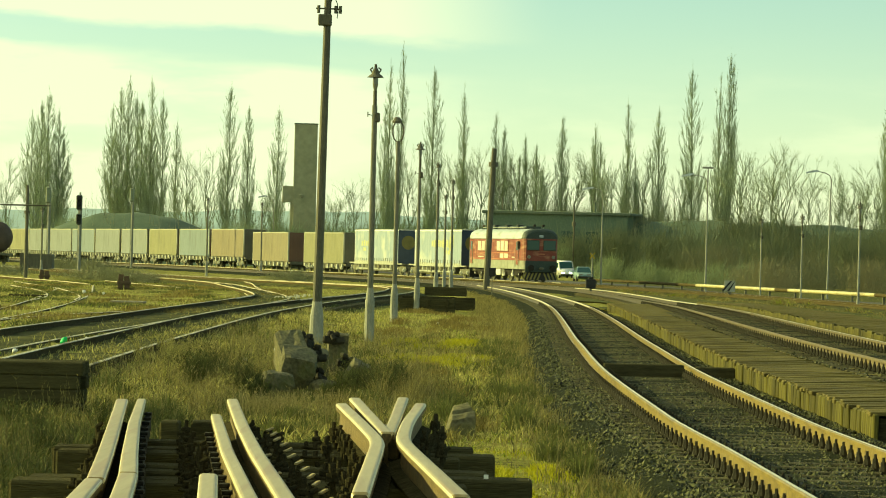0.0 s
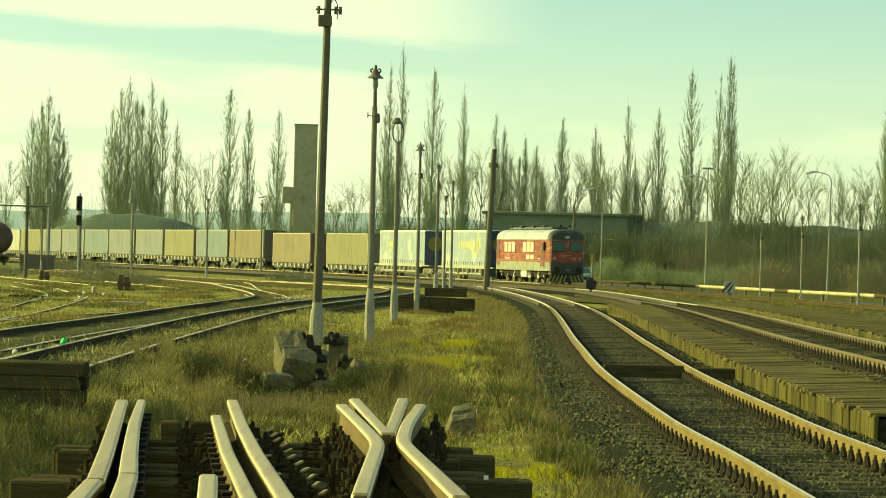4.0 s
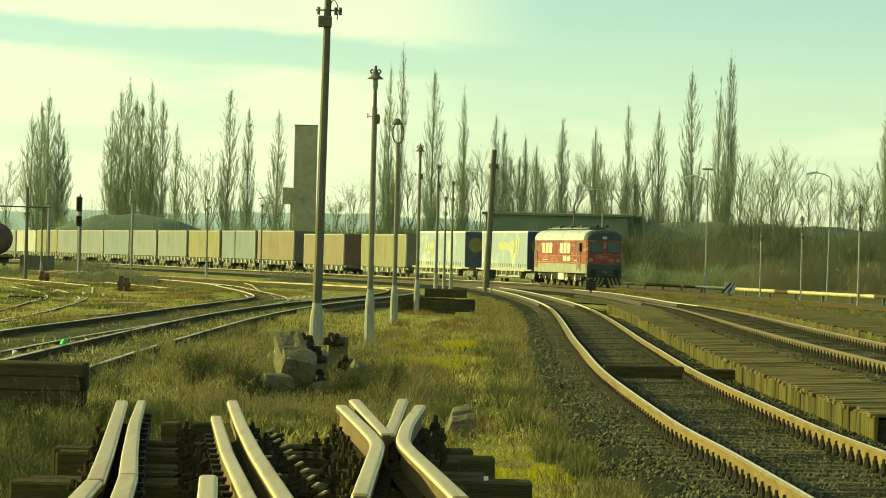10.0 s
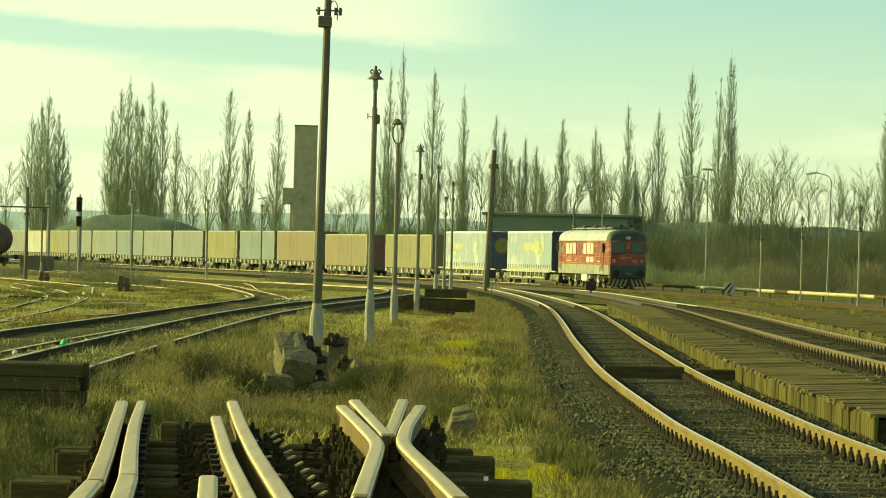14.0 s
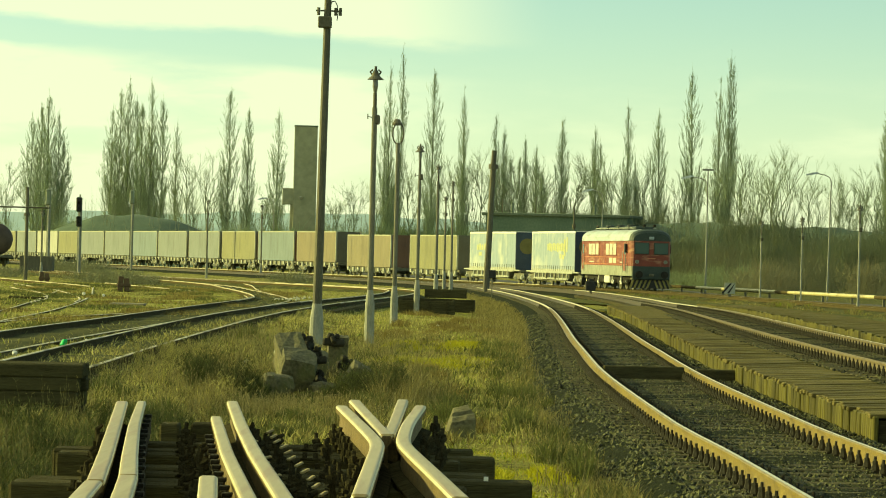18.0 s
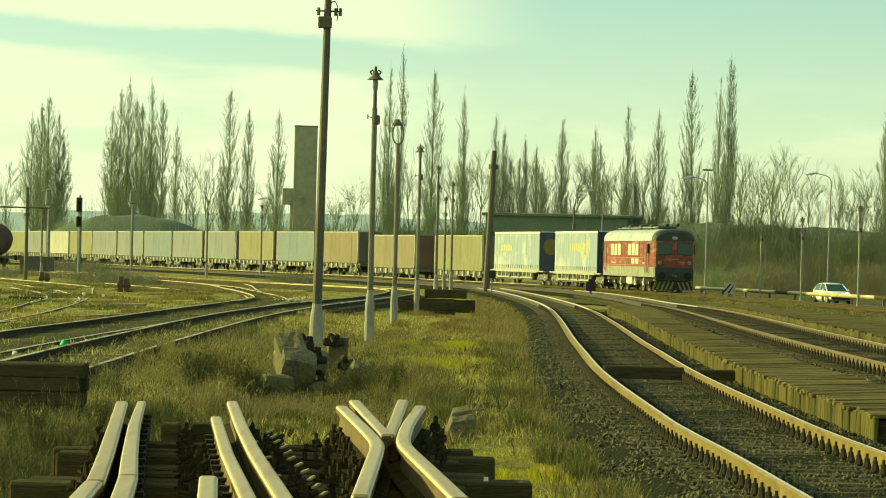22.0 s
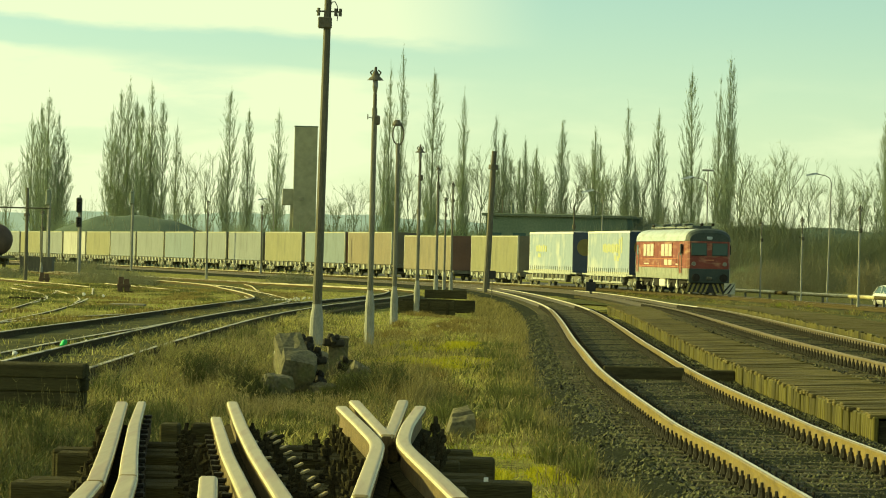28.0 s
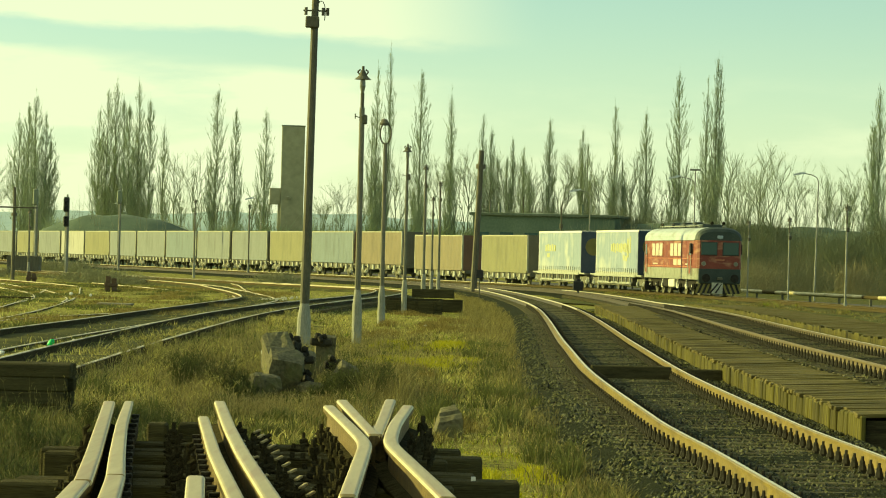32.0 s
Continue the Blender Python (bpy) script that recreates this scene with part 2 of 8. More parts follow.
def main_line():
    """Line of the train: a straight at 18 degrees that bends to 5 degrees."""
    l = np.arange(-330, 200, 0.5)
    b = np.radians(np.interp(l, [-20, 0, 15, 30, 45, 60, 75, 95, 130], [17.9, 17.0, 14.69, 12.21, 9.92, 8.54, 7.42, 6.15, 4.89]))
    x, y = np.cumsum(np.sin(b)) * 0.5, -np.cumsum(np.cos(b)) * 0.5
    i = np.argmin(abs(l))
    return l, x + 1.419 - x[i], y + 280.51 - y[i]


ML, MX, MY = main_line()
LINES = {
    "near": spline([(3.9, 6), (3.62, 20), (3.53, 25.3), (3.44, 30.6), (3.34, 34.4), (3.30, 38.2), (3.31, 51.6), (3.54, 65), (3.76, 76), (4.4, 103), (4.85, 126), (5.0, 148), (4.75, 172), (4.1, 195), (3.2, 213), (1.6, 230), (-1.3, 246), (-5.6, 264), (-12.5, 290), (-24, 330), (-36, 368), (-62, 450)]),
    "second": spline([(7.2, 10), (7.25, 40), (7.3, 60), (7.7, 85), (8.5, 112), (9.4, 145), (9.9, 175), (8.9, 205), (6.2, 226), (2.4, 243), (-2.6, 256)]),
    "yard": spline([(-5.85, 45.2), (-5.85, 66), (-5.5, 97), (-4.4, 130), (-3.1, 153), (-2.2, 174), (-2.9, 192), (-8, 206), (-18, 232), (-38, 288), (-66, 372)]),
    "yard_outer": spline([(-8.6, 30), (-8.2, 66), (-7.6, 87), (-7.0, 128), (-7.6, 147), (-10.6, 175), (-15.2, 205), (-30, 258), (-50, 325)]),
    "yard_far": spline([(-12.7, 50), (-13.1, 96), (-14.0, 117), (-14.9, 134), (-16.6, 147), (-20.5, 170), (-26, 198), (-40, 245), (-64, 310)]),
}


def lift(x, y):
    """Height of rail tops above the base level, over the plan."""
    east = smooth01(5.2, 6.6, x) * (1 - smooth01(11, 14, x)) * (1 - smooth01(80, 190, y))
    return 0.28 - 0.18 * smooth01(80, 170, y) + 0.34 * east


def ground_z(x, y):
    x, y = np.asarray(x, dtype=float), np.asarray(y, dtype=float)
    z = lift(x, y) - 0.28
    # the strip of ballast lies a little lower than the grass between the tracks
    z = z + 0.03 * np.sin(x * 0.9 + y * 0.13) * np.cos(y * 0.21) * smooth01(20, 60, y)
    z = z - 0.35 * smooth01(18, 26, x) * smooth01(120, 170, y)
    # the sidings lie level with their sleepers
    z = z + 0.19 * smooth01(-3.0, -4.2, x) * (1 - smooth01(165, 230, y))
    return z


# ---- ground ----
def ground_level(x, y):
    return ground_z(x, y) - 0.1


def build_ground():
    xs = np.unique(np.concatenate([np.linspace(-1500, -70, 30), np.linspace(-70, 45, 90), np.linspace(45, 1500, 30), np.linspace(-9, 3, 70)]))
    ys = np.unique(np.concatenate([np.linspace(-200, 8, 12), np.linspace(8, 140, 200), np.linspace(140, 460, 80), np.linspace(460, 4000, 40)]))
    gx, gy = np.meshgrid(xs, ys)
    gz = ground_level(gx, gy)
    rough = np.array([[noise.noise((x * 0.7, y * 0.35, 0)) for x in xs] for y in ys])
    fine = np.array([[noise.noise((x * 2.1, y * 1.1, 4)) for x in xs] for y in ys])
    gz = gz + (0.035 * rough + 0.03 * fine * smooth01(160, 90, gy)) * smooth01(500, 300, gy)
    verts = np.column_stack([gx.ravel(), gy.ravel(), gz.ravel()])
    w = len(xs)
    i = np.arange(len(ys) - 1)[:, None] * w + np.arange(w - 1)[None, :]
    i = i.ravel()
    faces = np.column_stack([i, i + 1, i + w + 1, i + w])
    ob = new("ground", raw_mesh("ground", verts, faces, SOIL, smooth=True))
    tagged(ob, "yellow-green winter grass and bare soil between the tracks", "ground", kind="structure")


build_ground()

# ---- tracks ----
RAIL = [(-0.07, 0), (0.07, 0), (0.07, 0.014), (0.012, 0.034), (0.009, 0.118), (0.035, 0.128), (0.037, 0.156), (0.018, 0.168),
        (-0.018, 0.168), (-0.037, 0.156), (-0.035, 0.128), (-0.009, 0.118), (-0.012, 0.034), (-0.07, 0.014)]


DULLTOP = mat("dull_rail_head", (0.40, 0.345, 0.21), (0.70, 0.62, 0.41), 1.5, 0.5, 0.1, 0.2, spec=0.3, stain=((0.10, 0.08, 0.04), 0.7, (1, 1, 1), 0.9))


BROWNTOP = mat("rusty_rail_head", (0.20, 0.15, 0.06), (0.36, 0.28, 0.125), 5, 0.6, 0.1, 0.2, stretch=(4, 1, 4))
MAINTOP = mat("main_rail_head", (0.72, 0.66, 0.48), (0.92, 0.86, 0.68), 14, 0.38, 0.5, 0.1)
# duller colour towards the near end paints the heads' lost glint
tint_along(MAINTOP, (0.42, 0.37, 0.24), 252, 232)


def normals(a):
    d = np.gradient(a, axis=0)
    d /= np.hypot(d[:, 0], d[:, 1])[:, None]
    return d, np.column_stack([d[:, 1], -d[:, 0]])


def rail_mesh(a, z, name="rail", dull=False, side_paint=RAILSIDE, top=RAILTOP):
    """Steel rail with head, web and foot along plan points a, its top at z."""
    d, n = normals(a)
    k = len(RAIL)
    verts = np.concatenate([np.column_stack([a + n * u, z - 0.168 + w]) for u, w in RAIL])
    m = len(a)
    faces, slots = [], []
    for j in range(k):
        j2 = (j + 1) % k
        i = np.arange(m - 1)
        faces.append(np.column_stack([j * m + i, j2 * m + i, j2 * m + i + 1, j * m + i + 1]))
        # far head sides take the bright head colour, a painted-in glint
        slots += [1] * (m - 1) if j == 7 or (dull and j in (6, 8)) else list(np.where((a[:-1, 1] > 125) & (j in (5, 6, 8, 9)) & ((a[:-1, 1] < 215) if top is RAILTOP else (a[:-1, 1] > 255) & (top is MAINTOP)), 1, 0))
    me = raw_mesh(name, verts, np.concatenate(faces), [RUST, DULLTOP] if dull else [side_paint, top], slots)
    return me


def sleeper_mesh(material, length=2.5, w=0.24, h=0.16):
    bm = bmesh.new()
    box(bm, -length / 2, length / 2, -w / 2, w / 2, -h, 0, 0.012)
    return finish("sleeper", bm, material)


def clip_mesh():
    bm = bmesh.new()
    box(bm, -0.06, 0.05, -0.035, 0.035, 0, 0.022)
    tube(bm, (0.032, 0, 0.02), (0.03, 0, 0.135), 0.017, 0.013, n=6)
    tube(bm, (0.03, 0, 0.02), (0.03, 0, 0.075), 0.044, 0.026, n=6)
    tube(bm, (0.032, 0, 0.075), (0.032, 0, 0.098), 0.028, 0.024, n=6)
    bmesh.ops.scale(bm, vec=(1.05, 1.1, 1.12), verts=bm.verts)
    return finish("fastener", bm, DARKIRON)


def bed_mesh(a, z, half, material):
    d, n = normals(a)
    prof = [(-half - 0.55, -0.42), (-half, -0.20), (-0.75, -0.185), (0.75, -0.185), (half, -0.20), (half + 0.55, -0.42)]
    m = len(a)
    verts = np.concatenate([np.column_stack([a + n * u, z + w + 0.02 * np.sin(a[:, 1] * 1.3 + u * 3)]) for u, w in prof])
    faces = []
    for j in range(len(prof) - 1):
        i = np.arange(m - 1)
        faces.append(np.column_stack([j * m + i, (j + 1) * m + i, (j + 1) * m + i + 1, j * m + i + 1]))
    return raw_mesh("ballast_bed", verts, np.concatenate(faces), material, smooth=True)


def join_copies(name, mesh, poses, material):
    """One mesh of many small pieces, for those too far off to tell apart."""
    co = np.empty(len(mesh.vertices) * 3, dtype=np.float32)
    mesh.vertices.foreach_get("co", co)
    co = co.reshape(-1, 3)
    tri = []
    for p in mesh.polygons:
        v = list(p.vertices)
        tri += [(v[0], v[i], v[i + 1]) for i in range(1, len(v) - 1)]
    tri = np.array(tri)
    verts, faces = [], []
    for k, m in enumerate(poses):
        r = np.array(m)
        verts.append(co @ r[:3, :3].T + r[:3, 3])
        faces.append(tri + k * len(co))
    return raw_mesh(name, np.concatenate(verts), np.concatenate(faces), material)


CLIP = clip_mesh()
TIMBER_SLEEPER, STONE_SLEEPER = sleeper_mesh(SLEEPER), sleeper_mesh(CONCRETE_SLEEPER)


def build_track(name, a, label, sleeper, near_to, clips_to, half=1.5, bed=BALLAST, sink=0.0, buried=False, clips=140, side_paint=RAILSIDE, drop=0.0, left_top=None, top=None, sleep_to=999):
    z = lift(a[:, 0], a[:, 1]) - sink
    track = tagged(new("railway_track"), label, "railway track", "tracks of the yard", kind="structure")
    d, n = normals(a)
    part("ballast_bed", bed_mesh(a, z + (0.05 if buried else 0.0), half, bed), None, track)
    for side in (-0.7525, 0.7525):
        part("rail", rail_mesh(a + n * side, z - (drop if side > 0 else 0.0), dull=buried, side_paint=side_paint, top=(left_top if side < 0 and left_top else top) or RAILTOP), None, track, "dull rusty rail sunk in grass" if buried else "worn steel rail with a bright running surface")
    s = np.concatenate([[0], np.cumsum(np.hypot(*np.diff(a, axis=0).T))])
    far, far_clips = [], []
    for k, q in enumerate(np.arange(0.3, s[-1], 0.62)):
        x, y, zz = np.interp(q, s, a[:, 0]), np.interp(q, s, a[:, 1]), np.interp(q, s, z)
        turn = math.degrees(math.atan2(-np.interp(q, s, d[:, 0]), np.interp(q, s, d[:, 1])))
        if y < 8 or y > sleep_to:
            continue
        m = pose(x, y, zz - 0.172, 0, 0, turn + random.uniform(-0.5, 0.5))
        if y < near_to:
            part("sleeper", sleeper, None, track, at=m if not buried else m @ pose(0, 0, -0.035))
        else:
            far.append(m)
    for q in np.arange(0.3, s[-1], 0.5):
        x, y, zz = np.interp(q, s, a[:, 0]), np.interp(q, s, a[:, 1]), np.interp(q, s, z)
        if y > clips or y < 8 or buried:
            continue
        turn = math.degrees(math.atan2(-np.interp(q, s, d[:, 0]), np.interp(q, s, d[:, 1])))
        m = pose(x, y, zz - 0.172, 0, 0, turn)
        for side in (-0.7525, 0.7525):
            for flip in (0, 180):
                c = m @ pose(side, 0, 0.0) @ pose(0, 0, 0, 0, 0, flip) @ pose(0.112, 0, 0)
                if y < clips_to and flip == 180:
                    part("fastener", CLIP, None, track, at=c)
                else:
                    far_clips.append(c)
    if far:
        tagged(part("sleepers", join_copies("sleepers", sleeper, far, sleeper.materials[0]), None, track), kind="stuff")
    if far_clips:
        tagged(part("fasteners", join_copies("fasteners", CLIP, far_clips, DARKIRON), None, track), kind="stuff")
    return track


build_track("near", LINES["near"], "curving track with worn rails on dark stone ballast", TIMBER_SLEEPER, 110, 60, sleep_to=218)
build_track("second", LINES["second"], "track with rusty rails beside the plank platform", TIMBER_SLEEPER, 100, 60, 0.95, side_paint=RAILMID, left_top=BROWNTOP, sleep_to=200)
build_track("yard", LINES["yard"], "sunken yard track with dull rails in dry grass", TIMBER_SLEEPER, 80, 0, 0.8, DARKSOIL, 0.0, True, sleep_to=150)
build_track("yard_outer", LINES["yard_outer"], "overgrown yard track with dull rails", TIMBER_SLEEPER, 90, 0, 0.8, DARKSOIL, 0.0, True, drop=0.1, sleep_to=150)


def loose_rails():
    """Crossing rails of the overgrown ladder of points."""
    ladder = tagged(new("railway_track"), "tangle of dull crossing rails in yellow grass", "railway track", "tracks of the yard", kind="structure")
    for pts in (((-11.6, 70), (-12.86, 97), (-15.62, 130.5), (-19.4, 170)), ((-10.6, 70), (-11.7, 100), (-14.3, 135), (-18.2, 174)),
                ((-21.6, 167), (-17.84, 148), (-15.4, 130), (-14.1, 114)), ((-23.6, 184), (-18.45, 159.6), (-14.6, 134), (-13.0, 118)),
                ((-11.3, 72), (-10.36, 89.7), (-7.9, 106)), ((-31.5, 224), (-21.75, 190.8), (-18.93, 179.4)), ((-20.2, 200), (-14.56, 178), (-12.3, 168)),
                ((-19.04, 248), (-12.97, 217), (-10.19, 184), (-6.9, 142.5)), ((-12.6, 197), (-10.16, 168), (-8.62, 148.7))):
        a = spline(pts)
        part("rail", rail_mesh(a, lift(a[:, 0], a[:, 1]) - 0.14, dull=True), None, ladder)


loose_rails()
main = np.column_stack([MX, MY])
build_track("main", main, "track that carries the freight train", TIMBER_SLEEPER, 0, 0, 1.4, DARKSOIL, clips=0, side_paint=RUST, top=MAINTOP, sleep_to=0)


def build_verge():
    xs, ys = np.linspace(7.5, 46, 30), np.linspace(85, 330, 70)
    gx, gy = np.meshgrid(xs, ys)
    gx = gx + 1.2 * np.sin(gy * 0.13) * (gx < 9)
    gz = ground_level(gx, gy) + 0.06
    w = len(xs)
    i = (np.arange(len(ys) - 1)[:, None] * w + np.arange(w - 1)[None, :]).ravel()
    me = raw_mesh("verge", np.column_stack([gx.ravel(), gy.ravel(), gz.ravel()]), np.column_stack([i, i + 1, i + w + 1, i + w]), VERGE, smooth=True)
    tagged(new("ground", me), "dark trodden verge with sparse grass beside the pipeline", "ground", kind="structure")


VERGE = mat("trodden_verge", (0.035, 0.038, 0.013), (0.14, 0.14, 0.045), 0.5, 0.95, 0, 0.9, fine=9, spec=0.05)
build_verge()


# ---- plank platform between the tracks ----
def offset_line(a, off, y0, y1):
    d, n = normals(a)
    b = a + n * off
    return b[(b[:, 1] > y0) & (b[:, 1] < y1)]


def build_platform():
    plat = tagged(new("plank_platform"), "low platform of weathered planks between two tracks", "platform", kind="structure")
    west, east = offset_line(LINES["near"], 1.5, 30, 135), offset_line(LINES["second"], -1.0, 30, 135)
    top = 0.37
    bm = bmesh.new()
    box(bm, -0.5, 0.5, -0.098, 0.098, -0.05, 0, 0.008)
    plank = finish("plank", bm, PLANK)
    bm = bmesh.new()
    box(bm, -0.035, 0.03, -0.160, 0.160, -0.34, -0.012, 0.016)
    board = finish("edge_board", bm, EDGEPLANK)
    rest = []
    for k, y in enumerate(np.arange(37.0, 128, 0.201)):
        x0, x1 = np.interp(y, west[:, 1], west[:, 0]), np.interp(y, east[:, 1], east[:, 0])
        z = top - 0.10 * float(smooth01(80, 170, y)) + (random.uniform(-0.006, 0.004) if random.random() < 0.85 else random.uniform(-0.03, 0.012))
        m = pose((x0 + x1) / 2 + random.uniform(-0.05, 0.05), y, z + 0.04 * float(smooth01(130, 60, y)), random.uniform(-0.5, 0.5), -2.4 * float(smooth01(130, 60, y)) + random.uniform(-0.8, 0.8), random.uniform(-0.5, 0.5)) @ Matrix.Diagonal((x1 - x0, 1, 1, 1))
        if random.random() < 0.03:
            continue
        if k < 300:
            part("plank", plank, None, plat, at=m)
        else:
            rest.append(m)
    tagged(part("planks", join_copies("planks", plank, rest, PLANK), None, plat), kind="stuff")
    for y in np.arange(37.0, 128, 0.355):
        x0 = np.interp(y, west[:, 1], west[:, 0])
        m = pose(x0 + 0.03 + random.uniform(-0.015, 0.015), y, top + random.uniform(-0.008, 0.007) - 0.10 * float(smooth01(80, 170, y)), random.uniform(-0.5, 0.5), random.uniform(-1.5, 1.5), random.uniform(-1, 1))
        part("edge_board", board, None, plat, at=m)
    bm = bmesh.new()
    for y in np.arange(36.95, 126, 3):
        x0, x1 = np.interp(y, west[:, 1], west[:, 0]) + 0.08, np.interp(y, east[:, 1], east[:, 0]) - 0.05
        box(bm, x0, x1, y, y + 2.98, -0.25, top - 0.06 - 0.10 * float(smooth01(80, 170, y)))
    part("joist_base", bm, SLEEPER, plat)



def build_far_platform():
    plat = tagged(new("plank_platform"), "second low platform with a mossy plank edge", "platform", kind="structure")
    west = offset_line(LINES["second"], 1.45, 50, 150)
    bm = bmesh.new()
    box(bm, -0.04, 0.04, -0.19, 0.19, -0.34, 0.0, 0.01)
    board = finish("edge_board", bm, EDGEPLANK)
    bm = bmesh.new()
    box(bm, -1.1, 1.1, -0.098, 0.098, -0.05, 0, 0.008)
    plank = finish("plank", bm, PLANK)
    boards, planks = [], []
    for y in np.arange(60, 140, 0.4):
        x = np.interp(y, west[:, 1], west[:, 0])
        z = float(lift(x, y)) + 0.02
        m = pose(x, y, z + random.uniform(-0.04, 0.03), random.uniform(-3, 3), random.uniform(-3, 3), 0)
        if y < 125:
            part("edge_board", board, None, plat, at=m)
        else:
            boards.append(m)
        for q in (0, 0.2):
            planks.append(pose(x + 1.15, y + q, z - 0.02 + random.uniform(-0.015, 0.01), 0, random.uniform(-0.5, 0.5), random.uniform(-0.6, 0.6)))
    tagged(part("edge_boards", join_copies("edge_boards", board, boards, EDGEPLANK), None, plat), kind="stuff")
    tagged(part("planks", join_copies("planks", plank, planks, PLANK), None, plat), kind="stuff")
    bm = bmesh.new()
    for y in np.arange(60, 139, 3):
        x = np.interp(y, west[:, 1], west[:, 0])
        z = float(lift(x, y))
        box(bm, x + 0.07, x + 2.2, y, y + 2.98, z - 0.5, z - 0.07)
    part("joist_base", bm, SLEEPER, plat)


build_platform()
build_far_platform()


# ---- the train ----
RED = mat("red_paint", (0.155, 0.029, 0.018), (0.24, 0.053, 0.032), 1.2, 0.5, 0, 0.05, fine=12, stain=((0.40, 0.22, 0.13), 1.3, (1, 0.5, 2.5), 0.75))
SILVER = mat("dusty_silver_paint", (0.31, 0.36, 0.37), (0.46, 0.51, 0.51), 1.0, 0.5, 0.15, 0.05, stain=((0.2, 0.17, 0.12), 1.2, (2, 0.5, 2), 0.5))
SKIRT = mat("grey_skirt_paint", (0.19, 0.21, 0.16), (0.33, 0.34, 0.265), 2.0, 0.6, 0, 0.1, stain=((0.14, 0.11, 0.07), 2, (2, 2, 0.5), 0.7))
DARKGREEN = mat("dark_paint_and_roof_shade", (0.022, 0.034, 0.028), (0.05, 0.066, 0.052), 2, 0.55, 0, 0.1)
# grime colour, raised so that it also carries the distant haze
UNDER = mat("grimy_hazy_running_gear", (0.075, 0.075, 0.052), (0.19, 0.185, 0.13), 6, 0.8, 0.1, 0.5)
# near-black colour of the locomotive's bogies and tanks
LOCOUNDER = mat("black_locomotive_gear", (0.012, 0.012, 0.009), (0.04, 0.036, 0.027), 6, 0.8, 0, 0.5, spec=0.15)
# near-white colour paints in the sun's glints on the running gear
BRIGHTGEAR = mat("glint_white_gear", (0.55, 0.54, 0.46), (0.75, 0.74, 0.66), 6, 0.5, 0.0, 0.2)
PALEGEAR = mat("dusty_pale_gear", (0.24, 0.25, 0.205), (0.46, 0.47, 0.39), 6, 0.7, 0.0, 0.3)
BLACK = mat("black_rubber", (0.012, 0.012, 0.011), (0.03, 0.03, 0.027), 8, 0.7, 0, 0.2)
WHITE = mat("off_white_paint", (0.66, 0.65, 0.6), (0.82, 0.8, 0.76), 3, 0.5, 0, 0.05)
DUSTRED = mat("dusty_red_strip", (0.40, 0.14, 0.07), (0.52, 0.22, 0.12), 2, 0.6, 0, 0.1)
DUSTWHITE = mat("dusty_white_lettering", (0.50, 0.40, 0.30), (0.66, 0.56, 0.46), 6, 0.6, 0, 0.1)
GRIME = mat("grimy_yellow_stripe", (0.18, 0.15, 0.05), (0.32, 0.27, 0.09), 4, 0.8, 0, 0.2)
YELLOW = mat("yellow_paint", (0.45, 0.32, 0.04), (0.6, 0.44, 0.07), 4, 0.55, 0, 0.1)


def glass(name, tint=(0.02, 0.035, 0.035), rough=0.06):
    m = bpy.data.materials.new(name)
    m.use_nodes = True
    b = m.node_tree.nodes["Principled BSDF"]
    b.inputs["Base Color"].default_value = (*tint, 1)
    b.inputs["Roughness"].default_value = rough
    b.inputs["Specular IOR Level"].default_value = 0.35
    return m


GLASS = glass("cab_glass", (0.03, 0.075, 0.07), 0.12)
SIDEGLASS = mat("dusty_blind_behind_glass", (0.46, 0.44, 0.34), (0.64, 0.61, 0.48), 3, 0.25, 0, 0)


def lens(name, colour, strength):
    m = bpy.data.materials.new(name)
    m.use_nodes = True
    b = m.node_tree.nodes["Principled BSDF"]
    b.inputs["Base Color"].default_value = (*colour, 1)
    b.inputs["Roughness"].default_value = 0.15
    if strength:
        b.inputs["Emission Color"].default_value = (*colour, 1)
        b.inputs["Emission Strength"].default_value = strength
    return m


LAMPGLASS = lens("lamp_glass", (0.2, 0.2, 0.16), 0)


def wheelset_mesh(r):
    bm = bmesh.new()
    for s in (-1, 1):
        tube(bm, (s * 0.68, 0, 0), (s * 0.72, 0, 0), r + 0.03, n=20)
        tube(bm, (s * 0.72, 0, 0), (s * 0.81, 0, 0), r, n=20)
        tube(bm, (s * 0.81, 0, 0), (s * 0.87, 0, 0), 0.17, n=10)
        for k in range(4):
            c, q = math.cos(k * math.pi / 2 + 0.4) * r * 0.6, math.sin(k * math.pi / 2 + 0.4) * r * 0.6
            tube(bm, (s * 0.812, c, q), (s * 0.822, c, q), r * 0.16, n=8)
    tube(bm, (-0.7, 0, 0), (0.7, 0, 0), 0.085, n=8)
    return finish("wheelset", bm, UNDER)


LOCO_WHEEL, WAGON_WHEEL = wheelset_mesh(0.55), wheelset_mesh(0.46)
ROLLING = []


def add_wheel(mesh, parent, y, r):
    w = part("wheelset", mesh, None, parent, at=pose(0, y, r))
    ROLLING.append((w, y, r))
    return w


